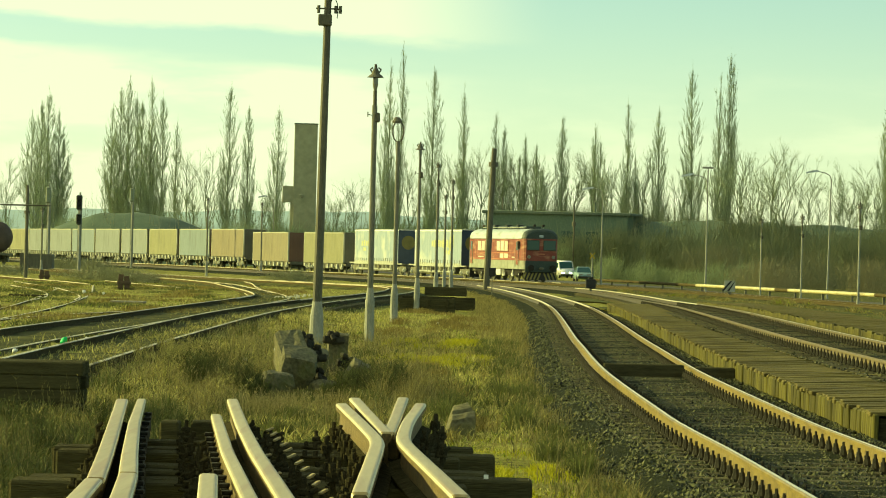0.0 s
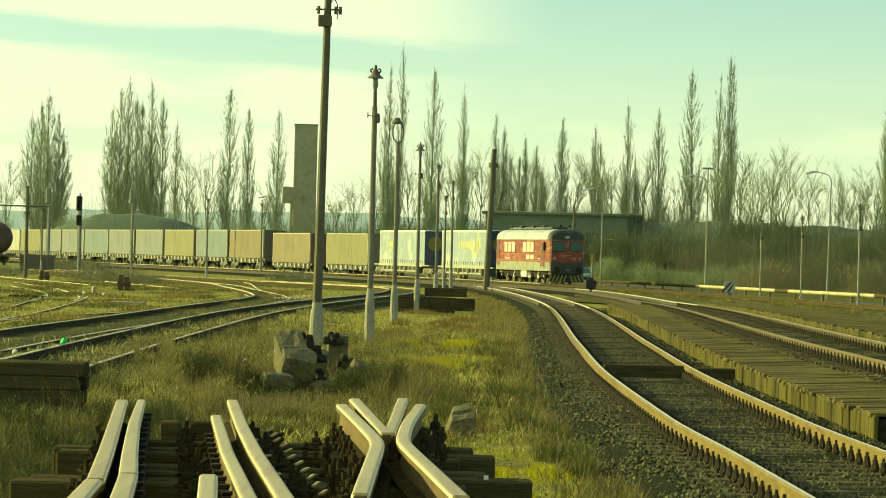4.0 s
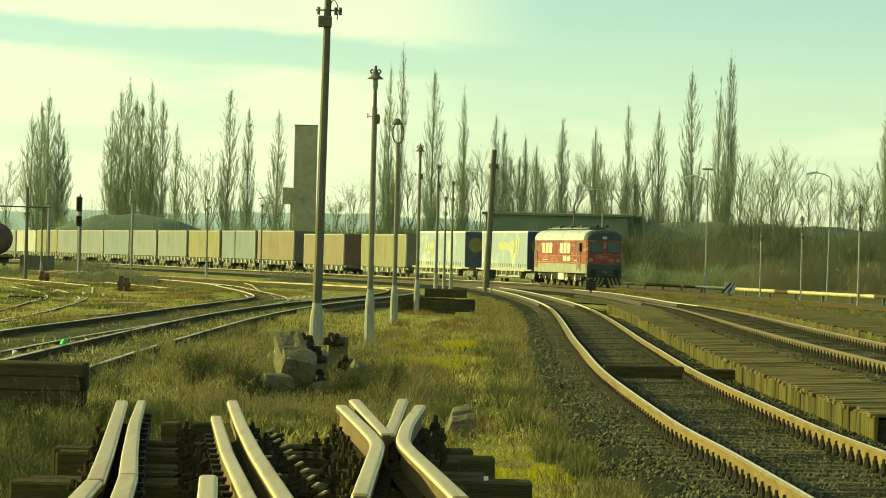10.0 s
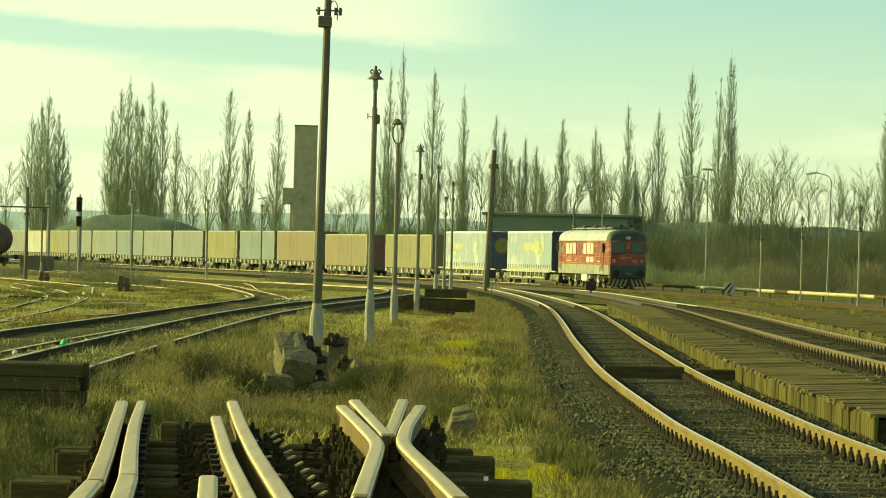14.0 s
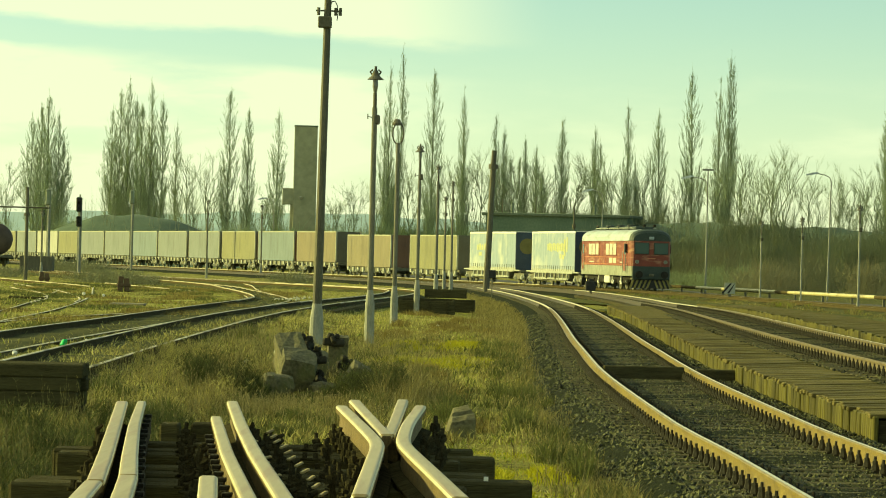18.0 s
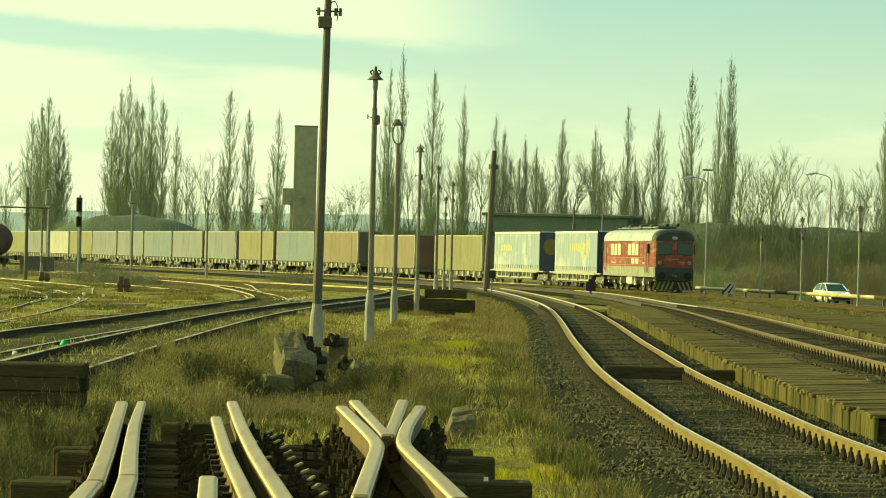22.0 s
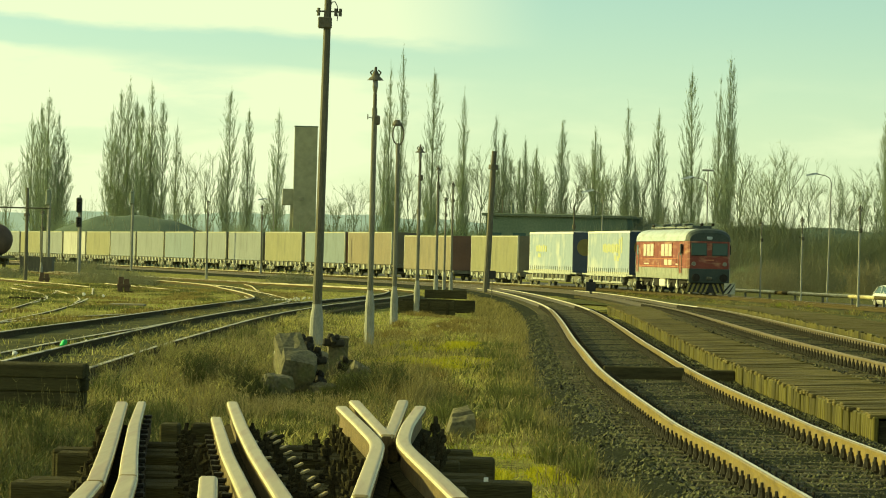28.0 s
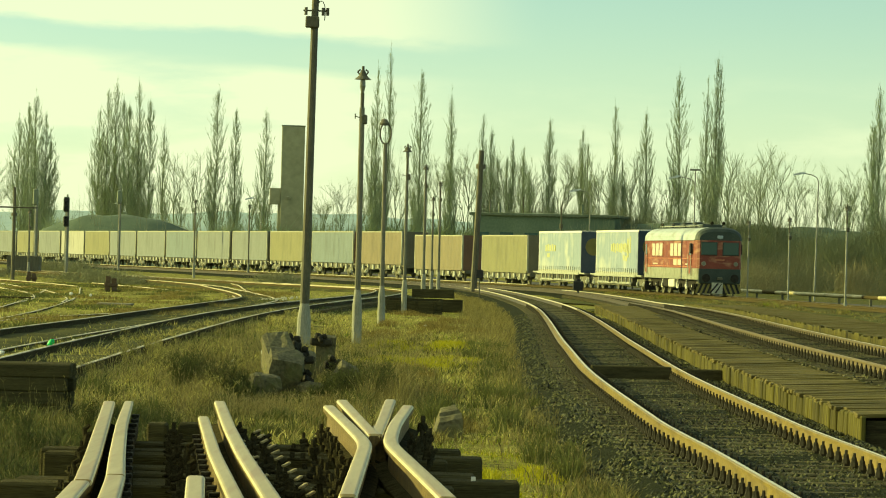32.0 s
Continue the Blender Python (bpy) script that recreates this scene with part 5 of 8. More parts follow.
def twig_mass(name, label, spots, n, material, seed, r=(0.012, 0.028)):
    """Scrub: spots of (x, y, radius x, radius y, height)."""
    rng = np.random.default_rng(seed)
    vs, fs, off = [], [], 0
    for x, y, rx, ry, h in spots:
        k = int(n * rx * h)
        b = np.column_stack([x + rng.normal(0, rx * 0.5, k), y + rng.normal(0, ry * 0.5, k), rng.uniform(0, 0.75, k) ** 1.3 * h])
        g = ground_level(b[:, 0], b[:, 1])
        b[:, 2] += g
        d = rng.normal(0, 0.5, (k, 3)) + (0, 0, 0.8)
        v, f = cones(b, b + d * rng.uniform(0.3, 1.0, (k, 1)) * h * 0.3, rng.uniform(*r, k))
        vs.append(v); fs.append(f + off); off += len(v)
    ob = new(name, raw_mesh(name, np.concatenate(vs), np.concatenate(fs), material))
    return tagged(ob, label, "scrub", kind="stuff")


rs = random.Random(5)
# scrub, hedge, thorn and brush colours are raised to include haze
DARKSCRUB = mat("dark_scrub", (0.18, 0.21, 0.135), (0.31, 0.335, 0.215), 0.3, 0.9, 0, 0, island=0.4, thin=0.5)
twig_mass("scrub", "brown leafless scrub along the road", [(26 + i * 1.9 + rs.uniform(-1, 1), 345 - i * 3.2 + rs.uniform(-8, 8), 2.4, 4, rs.uniform(3.0, 5.6)) for i in range(20)], 105, SHRUB, 1, (0.010, 0.024))
twig_mass("scrub", "dark tangled scrub on the bank", [(13 + i * 1.6 + rs.uniform(-1, 1), 402 - i * 1.75 + rs.uniform(-3, 3), 2.2, 4, rs.uniform(5.5, 7.6)) for i in range(34)], 90, DARKSCRUB, 6, (0.014, 0.034))
twig_mass("scrub", "pale bare thicket on the bank", [(12 + i * 1.5 + rs.uniform(-1, 1), 420 - i * 1.8, 2.2, 4, rs.uniform(7.0, 11.0)) for i in range(30)], 90, DARKSCRUB, 2)
# green of this undergrowth imitates the haze under the trees
UNDERGROWTH = mat("hazy_green_undergrowth", (0.22, 0.28, 0.175), (0.36, 0.42, 0.27), 0.3, 0.9, 0, 0, island=0.4, thin=0.5)
twig_mass("scrub", "pale bare thicket behind the train", [(-66 + i * 2.6 + rs.uniform(-1, 1), 500 - i * 1.4, 2.6, 4, rs.uniform(5.0, 8.6)) for i in range(31)], 70, TWIG, 3)
twig_mass("scrub", "dense undergrowth below the poplars, haze in its green", [(-24 + i * 1.7 + rs.uniform(-1, 1), 440 - i * 1.2, 2.4, 3, rs.uniform(5.0, 7.8)) for i in range(26)], 80, UNDERGROWTH, 8, (0.03, 0.06))
twig_mass("scrub", "dark hedge beside the level crossing", [(15.6 + i * 1.15 + rs.uniform(-0.4, 0.4), 345 - i * 1.5 + rs.uniform(-3, 3), 1.4, 2.5, rs.uniform(2.0, 3.3)) for i in range(14)] + [(14.3, 395, 1.5, 2, 4.6)], 130, mat("grey_green_hedge", (0.29, 0.34, 0.21), (0.45, 0.50, 0.32), 0.3, 0.9, 0, 0, island=0.4, thin=0.5), 9, (0.014, 0.03))
twig_mass("scrub", "dark brown thorn bushes before the bank", [(28.9, 300, 2.0, 2.5, 3.6), (31.1, 302, 1.6, 2.5, 3.0), (37.7, 296, 2.2, 2.5, 4.0), (28.6, 320, 1.6, 2.5, 2.6)], 200, mat("brown_thorn", (0.28, 0.265, 0.165), (0.42, 0.39, 0.24), 0.3, 0.9, 0, 0, island=0.5, thin=0.4), 12, (0.010, 0.022))
twig_mass("scrub", "low dry brush beside the sidings", [(-32.0, 245, 1.6, 3, 1.0), (-33.6, 296, 2.0, 3, 1.4), (-30.6, 290, 2.0, 3, 1.4), (-23.4, 220, 1.8, 2.5, 0.9), (-21.6, 216, 1.5, 2.5, 1.15), (-20.2, 214, 1.5, 2.5, 1.1), (-18.6, 213, 1.4, 2.5, 0.75), (-12.1, 246, 1.2, 2, 0.9), (-10.8, 246, 1.2, 2, 1.15), (-9.7, 247, 0.9, 2, 0.7)], 650, mat("dark_brush", (0.15, 0.16, 0.085), (0.30, 0.295, 0.165), 0.3, 0.9, 0, 0, island=0.6), 4, (0.01, 0.024))


def saplings(name, label, n, x0, x1, y0, y1, h0, h1, seed):
    """Thin pale upright stems with a few side twigs."""
    rng = np.random.default_rng(seed)
    x, u = rng.uniform(x0, x1, n), rng.uniform(-8, 8, n)
    y = y0 + (y1 - y0) * (x - x0) / (x1 - x0) + u
    b = np.column_stack([x, y, np.full(n, -0.4)])
    h = rng.uniform(h0, h1, n)
    t = b + np.column_stack([rng.normal(0, 0.09, (n, 2)) * h[:, None], h])
    v1, f1 = cones(b, t, rng.uniform(0.03, 0.085, n))
    pick = np.repeat(np.arange(n), 38)
    k = rng.uniform(0.18, 1.0, (len(pick), 1))
    p = b[pick] + (t[pick] - b[pick]) * k
    d = rng.normal(0, 0.4, (len(pick), 3)) + (0, 0, 0.75)
    v2, f2 = cones(p, p + d * rng.uniform(0.5, 2.2, (len(pick), 1)) * (1.25 - k), rng.uniform(0.008, 0.02, len(pick)))
    tagged(new(name, raw_mesh(name, np.concatenate([v1, v2]), np.concatenate([f1, f2 + len(v1)]), PALEBARK)), label, "young trees", kind="stuff")


PALEBARK = mat("pale_young_bark", (0.22, 0.23, 0.14), (0.42, 0.42, 0.28), 0.4, 0.9, 0, 0, island=0.7)
saplings("young_trees", "thin pale leafless young trees before the bank", 170, 19, 62, 400, 372, 5.0, 10.5, 61)
saplings("young_trees", "thin pale leafless young trees behind the train", 260, -60, 24, 492, 424, 6.0, 11.0, 62)


# ---- poles and lamps ----
def lamp_head(parent, z, kind, dark):
    if kind == "cap":
        bm = bmesh.new()
        for z0, z1, r0, r1 in ((0.43, 0.53, 0.035, 0.03), (0.36, 0.43, 0.08, 0.05), (0.30, 0.36, 0.10, 0.08), (0.25, 0.30, 0.16, 0.10), (0.215, 0.25, 0.20, 0.16)):
            tube(bm, (0, 0, z + z0), (0, 0, z + z1), r0, r1, n=16)
        for u in (-1, 1):
            tube(bm, (u * 0.08, 0, z + 0.33), (u * 0.13, 0, z + 0.40), 0.02, n=6)
            tube(bm, (u * 0.13, 0, z + 0.40), (u * 0.06, 0, z + 0.45), 0.02, n=6)
        part("shade", bm, dark, parent, "dark conical lamp shade")
        bm = bmesh.new()
        tube(bm, (0, 0, z - 0.1), (0, 0, z + 0.06), 0.035, 0.068, n=12)
        tube(bm, (0, 0, z + 0.06), (0, 0, z + 0.22), 0.068, 0.06, n=12)
        part("lamp_globe", bm, LAMPGLASS, parent, "clear glass lamp globe")
        bm = bmesh.new()
        tube(bm, (0.0, 0.0, z - 0.75), (0.0, 0, z - 0.1), 0.045, n=8)
        part("lamp_stem", bm, dark, parent)
        bm = bmesh.new()
        box(bm, -0.04, 0.13, -0.07, 0.07, z - 0.85, z - 0.62, 0.03)
        part("junction_box", bm, dark, parent)
        bm = bmesh.new()
        tube(bm, (-0.16, 0, z - 0.66), (0, 0, z - 0.7), 0.01, n=5)
        tube(bm, (-0.16, 0, z - 0.72), (-0.16, 0, z - 0.6), 0.015, n=6)
        part("insulator", bm, dark, parent)
    elif kind == "hoop":
        bm = bmesh.new()
        z -= 0.17
        for k in range(14):
            a0, a1 = math.tau * k / 14, math.tau * (k + 1) / 14
            tube(bm, (0.17 * math.sin(a0), 0, z + 0.33 * math.cos(a0)), (0.17 * math.sin(a1), 0, z + 0.33 * math.cos(a1)), 0.025, n=6)
        part("hoop", bm, dark, parent, "iron lamp hoop")
        bm = bmesh.new()
        tube(bm, (-0.04, 0, z + 0.31), (-0.04, 0, z + 0.44), 0.15, 0.07, n=12)
        tube(bm, (-0.04, 0, z + 0.25), (-0.04, 0, z + 0.31), 0.15, 0.15, n=12)
        part("shade", bm, dark, parent, "dark lamp shade")


def lamp_post(x, y, top, label, kind="cap", pole=POLE, dark=POLEGREY, r=(0.15, 0.07), lean=0.0, collar=1.0, base=True):
    post = tagged(new("lamp_post"), label, "lamp post", "lamp posts of the yard")
    z0 = float(ground_level(x, y))
    post.matrix_basis = pose(x, y, z0 - 0.05, 0, lean, 0)
    H = top - z0
    if base:
        bm = bmesh.new()
        tube(bm, (0, 0, 0), (0, 0, collar), r[0], r[0] * 0.92, n=12)
        tube(bm, (0, 0, collar), (0, 0, collar + 0.35), r[0] * 0.92, r[0] * 0.6, n=12)
        part("pole_foot", bm, pole, post, "pale concrete pole foot")
    bm = bmesh.new()
    tube(bm, (0, 0, collar if base else 0), (0, 0, H - 0.75), r[0] * 0.62, r[1], n=10)
    part("pole", bm, dark, post, "weathered dark pole")
    lamp_head(post, H - 0.3, kind, POLEDARK)
    return post


lamp_post(-1.70, 79.0, 6.3, "weathered yard lamp post with a conical shade", r=(0.12, 0.065))
lamp_post(-1.45, 101.7, 6.25, "yard lamp post with an iron hoop and shade", "hoop", r=(0.12, 0.06), collar=0.9)
lamp_post(-0.95, 126.6, 6.1, "yard lamp post with a small conical shade", r=(0.12, 0.055))
lamp_post(-0.36, 190.0, 7.1, "thin distant yard lamp post", r=(0.14, 0.075))
lamp_post(0.58, 222.0, 6.9, "thin distant yard lamp post", r=(0.14, 0.07))
lamp_post(0.12, 228.0, 6.0, "thin distant yard lamp post", r=(0.13, 0.07))
lamp_post(20.6, 165.0, 4.95, "grey lamp post beside the pipeline", dark=POLE, r=(0.085, 0.05), base=True, collar=0.6)
lamp_post(21.2, 197.0, 4.75, "grey lamp post beside the pipeline", dark=POLE, r=(0.08, 0.05), collar=0.4)
lamp_post(20.7, 217.0, 4.75, "grey lamp post beside the pipeline", dark=POLE, r=(0.08, 0.05), collar=0.4)
lamp_post(-19.9, 281.0, 6.2, "distant lamp post before the train", r=(0.12, 0.08))
lamp_post(-16.9, 310.0, 6.3, "distant lamp post before the train", r=(0.12, 0.08))
lamp_post(-26.0, 216.0, 4.3, "short lamp post beside the overgrown sidings", r=(0.1, 0.06))


def build_tall_pole():
    post = tagged(new("utility_pole"), "tall dark utility pole with a pale concrete foot", "pole")
    x, y = -2.76, 73.7
    z0 = float(ground_level(x, y))
    post.matrix_basis = pose(x, y, z0 - 0.05, 0, 0.6, 0)
    bm = bmesh.new()
    tube(bm, (0, 0, 0), (0, 0, 0.75), 0.17, 0.15, n=14)
    tube(bm, (0, 0, 0.75), (0, 0, 1.1), 0.15, 0.1, n=14)
    part("pole_foot", bm, POLE, post, "pale concrete pole foot")
    bm = bmesh.new()
    tube(bm, (0, 0, 1.0), (0, 0, 8.3), 0.105, 0.075, n=12)
    part("pole", bm, POLEDARK, post, "weathered brown pole")
    bm = bmesh.new()
    box(bm, -0.2, 0.1, -0.16, 0.06, 7.17, 7.42, 0.02)
    part("lamp_box", bm, POLEDARK, post)
    bm = bmesh.new()
    tube(bm, (-0.26, 0, 7.55), (0.3, 0, 7.55), 0.02, n=6)
    for u in (-0.2, 0.18, 0.28):
        tube(bm, (u, 0, 7.45), (u, 0, 7.62), 0.035, n=8)
    part("insulator_arm", bm, POLEDARK, post)
    bm = bmesh.new()
    for k in range(8):
        a0, a1 = math.tau * k / 10 - 0.6, math.tau * (k + 1) / 10 - 0.6
        tube(bm, (0.13 + 0.1 * math.cos(a0), 0, 7.5 + 0.28 * math.sin(a0)), (0.13 + 0.1 * math.cos(a1), 0, 7.5 + 0.28 * math.sin(a1)), 0.01, n=5)
    part("wire_loop", bm, BLACK, post)


build_tall_pole()


def street_lamp(x, y, top, reach, label, arms=1, turn=0, lean=0.0):
    post = tagged(new("street_lamp"), label, "street lamp", "street lamps of the road")
    z0 = float(ground_level(x, y))
    post.matrix_basis = pose(x, y, z0 - 0.05, 0, lean, turn)
    H = top - z0
    bm = bmesh.new()
    tube(bm, (0, 0, 0), (0, 0, H * 0.25), 0.085, 0.07, n=10)
    tube(bm, (0, 0, H * 0.25), (0, 0, H - 0.5), 0.07, 0.04, n=10)
    part("pole", bm, POLE, post)
    for k in range(arms):
        s = -1 if k == 0 else 1
        bm = bmesh.new()
        pts = [Vector((0, 0, H - 0.55)), Vector((s * 0.12 * reach, 0, H - 0.2)), Vector((s * 0.45 * reach, 0, H - 0.02)), Vector((s * reach, 0, H + 0.08))]
        for a, b in zip(pts, pts[1:]):
            tube(bm, a, b, 0.035, n=8)
        part("arm", bm, POLE, post)
        bm = bmesh.new()
        loft(bm, [[Vector((s * (reach + q), yy * w, H + 0.08 + zz * w)) for yy, zz in ((-0.16, -0.05), (0.16, -0.05), (0.1, 0.1), (-0.1, 0.1))] for q, w in ((-0.15, 0.5), (0.2, 1.15), (0.8, 0.7))])
        bmesh.ops.rotate(bm, cent=(s * reach, 0, H + 0.08), matrix=Matrix.Rotation(radians(12 * s), 3, "Y"), verts=bm.verts)
        part("lamp_head", bm, SILVER, post, "grey cobra-head lamp")
    return post


street_lamp(29.1, 252.0, 9.0, 1.15, "curved-arm street lamp beside the road", lean=0.8)
bar_lamp = street_lamp(19.5, 247.0, 8.4, 1.2, "street lamp with a long arm and cross bar")
bm_bar = bmesh.new()
box(bm_bar, -0.42, 0.42, -0.05, 0.05, 9.25, 9.4, 0.02)
tube(bm_bar, (0, 0, 8.0), (0, 0, 9.3), 0.045, n=8)
part("cross_bar", bm_bar, POLE, bar_lamp)
street_lamp(12.6, 265.0, 7.6, 0.9, "curved-arm street lamp beside the crossing")
street_lamp(-17.6, 345.0, 7.6, 0.9, "distant curved-arm street lamp behind the train")


def wood_pole(x, y, top, lean, label, r=0.14, bits=()):
    post = tagged(new("wooden_pole"), label, "pole")
    z0 = float(ground_level(x, y))
    post.matrix_basis = pose(x, y, z0 - 0.05, 0, lean, 0)
    bm = bmesh.new()
    tube(bm, (0, 0, 0), (0, 0, top - z0), r, r * 0.75, n=10)
    part("pole", bm, POLEDARK, post)
    for z, w, h in bits:
        bm = bmesh.new()
        tube(bm, (0, 0, z), (0, 0, z + h), w, w, n=12)
        part("collar", bm, POLEDARK, post)
    return post


wood_pole(2.72, 207.0, 8.75, 2.0, "thick dark leaning pole beside the track", 0.22, ((7.9, 0.3, 0.3),))
arm_pole = wood_pole(-27.0, 216.0, 5.9, 0.0, "dark pole beside the overgrown sidings", 0.13, ((4.3, 0.18, 0.2),))
bm_arm = bmesh.new()
tube(bm_arm, (-2.2, -0.16, 4.85), (1.5, -0.16, 4.85), 0.05, n=8)
part("cross_arm", bm_arm, POLEDARK, arm_pole)
wood_pole(11.5, 420.0, 9.9, 0.5, "thin pole behind the train", 0.08)
wood_pole(15.4, 394.0, 8.3, 0.0, "thin dark mast behind the train", 0.12, ((6.1, 0.22, 0.5),))


SIGNALGREY = mat("grey_green_signal_enamel", (0.05, 0.065, 0.05), (0.11, 0.13, 0.10), 3, 0.5, 0, 0.1)


def build_signal(x, y, heads, label, enamel=SIGNALGREY, lit_side=True):
    sig = tagged(new("railway_signal"), label, "signal", "signals of the sidings")
    sig.matrix_basis = pose(x, y, -0.2)
    top = heads[0][1]
    bm = bmesh.new()
    tube(bm, (0, 0, 0), (0, 0, top + 0.2), 0.09, 0.07, n=8)
    part("mast", bm, POLE, sig)
    for z0, z1 in heads:
        bm = bmesh.new()
        box(bm, -0.3, 0.18, -0.16, 0.1, z0, z1, 0.09)
        head = part("signal_head", bm, enamel, sig, "grey-green signal head")
        if not lit_side:
            continue
        bm = bmesh.new()
        box(bm, -0.24, 0.12, -0.175, -0.158, z0 + 0.08, z1 - 0.08, 0.004)
        part("face_plate", bm, BLACK, head, "black face plate")
        for k in range(2):
            bm = bmesh.new()
            tube(bm, (-0.06, -0.17, z0 + 0.3 + k * 0.4), (-0.06, -0.36, z0 + 0.33 + k * 0.4), 0.12, n=10, caps=False)
            part("hood", bm, BLACK, head)
    bm = bmesh.new()
    box(bm, -0.16, 0.16, 0.1, 0.13, 0.4, top - 0.2)
    part("back_rail", bm, POLE, sig)


# lighter copy of the signal enamel, with haze put into the colour
PALEENAMEL = mat("hazy_signal_enamel", (0.14, 0.17, 0.12), (0.21, 0.245, 0.18), 3, 0.6, 0, 0.1)
build_signal(-28.6, 262, ((5.0, 6.2), (3.85, 4.7)), "two-headed railway signal on a grey mast")
build_signal(-34.6, 292, ((5.9, 7.3),), "railway signal seen from behind against the poplars", PALEENAMEL, False)
build_signal(-32.9, 352, ((7.0, 8.4),), "far railway signal seen from behind beside the train", PALEENAMEL, False)


def slack_cable():
    cable = tagged(new("overhead_cable"), "slack cable running down behind the trailers", "cable")
    bm = bmesh.new()
    pts = [Vector((7.2 + k * 0.36, 410, 9.2 - 0.22 * k - 0.012 * (k * (8 - k)))) for k in range(9)]
    for a, b in zip(pts, pts[1:]):
        tube(bm, a, b, 0.035, n=5)
    part("wire", bm, POLE, cable)
    bm = bmesh.new()
    tube(bm, (7.2, 410, -0.4), (7.2, 410, 9.3), 0.09, 0.07, n=8)
    part("post", bm, POLEGREY, cable)


slack_cable()


# ---- pipeline, road, cars ----
PIPECLAD = mat("dull_foil_cladding", (0.36, 0.31, 0.15), (0.62, 0.56, 0.34), 2.5, 0.5, 0.3, 0.4, stain=((0.25, 0.19, 0.08), 2, (1, 1, 1), 0.6))


def build_pipeline():
    pipe = tagged(new("pipeline"), "foil-clad pipeline on low supports beside the road", "pipeline")
    a, b = Vector((13.2, 292, 0.16)), Vector((29.5, 168, 0.30))
    n = 34
    d = b - a
    for k in range(n):
        p, q = a + d * (k / n), a + d * ((k + 0.985) / n)
        bm = bmesh.new()
        # first dozen coloured dark for the train's shadow; 19 and 26 rusted
        dark = k < 12 or k in (19, 26)
        tube(bm, p, q, 0.12 if not dark else 0.11, n=12)
        part("pipe_section", bm, PIPECLAD if not dark else RUST, pipe)
        bm = bmesh.new()
        tube(bm, q - d.normalized() * 0.06, q + d.normalized() * 0.06, 0.135, n=12)
        part("pipe_band", bm, PIPECLAD if not dark else RUST, pipe)
        m = (p + q) / 2
        g = float(ground_level(m.x, m.y))
        bm = bmesh.new()
        if k % 2:
            bm.free()
            continue
        box(bm, m.x - 0.07, m.x + 0.07, m.y - 0.1, m.y + 0.1, g - 0.1, m.z - 0.1, 0.01)
        part("support", bm, UNDER, pipe)


build_pipeline()
ROAD_A, ROAD_B = Vector((12.4, 305, 0)), Vector((30.0, 225, 0))


def road_point(u):
    """Point of the road u metres on from its crossing end."""
    d = (ROAD_B - ROAD_A).normalized()
    return ROAD_A + d * u


def build_road():
    d = (ROAD_B - ROAD_A).normalized()
    n = Vector((d.y, -d.x, 0))
    verts, faces = [], []
    for k, u in enumerate(np.arange(-200, 200, 4)):
        for w in (-4.0, -1.2, 1.2, 4.0):
            p = ROAD_A + d * u + n * w
            verts.append((p.x, p.y, float(ground_level(p.x, p.y)) + 0.05 + (0.03 if abs(w) < 2 else 0)))
        if k:
            i = k * 4
            faces += [(i - 4 + j, i - 3 + j, i + 1 + j, i + j) for j in range(3)]
    tagged(new("road", raw_mesh("road", verts, faces, ASPHALT)), "grey asphalt road beyond the pipeline", "road", kind="structure")


build_road()
HEADLIGHT = lens("headlight_glow", (1.0, 0.93, 0.72), 60.0)
TAILLIGHT = lens("tail_lens", (0.4, 0.02, 0.01), 0)
TYRE = BLACK
HUB = mat("wheel_hub", (0.3, 0.3, 0.28), (0.45, 0.45, 0.42), 8, 0.4, 0.6, 0)


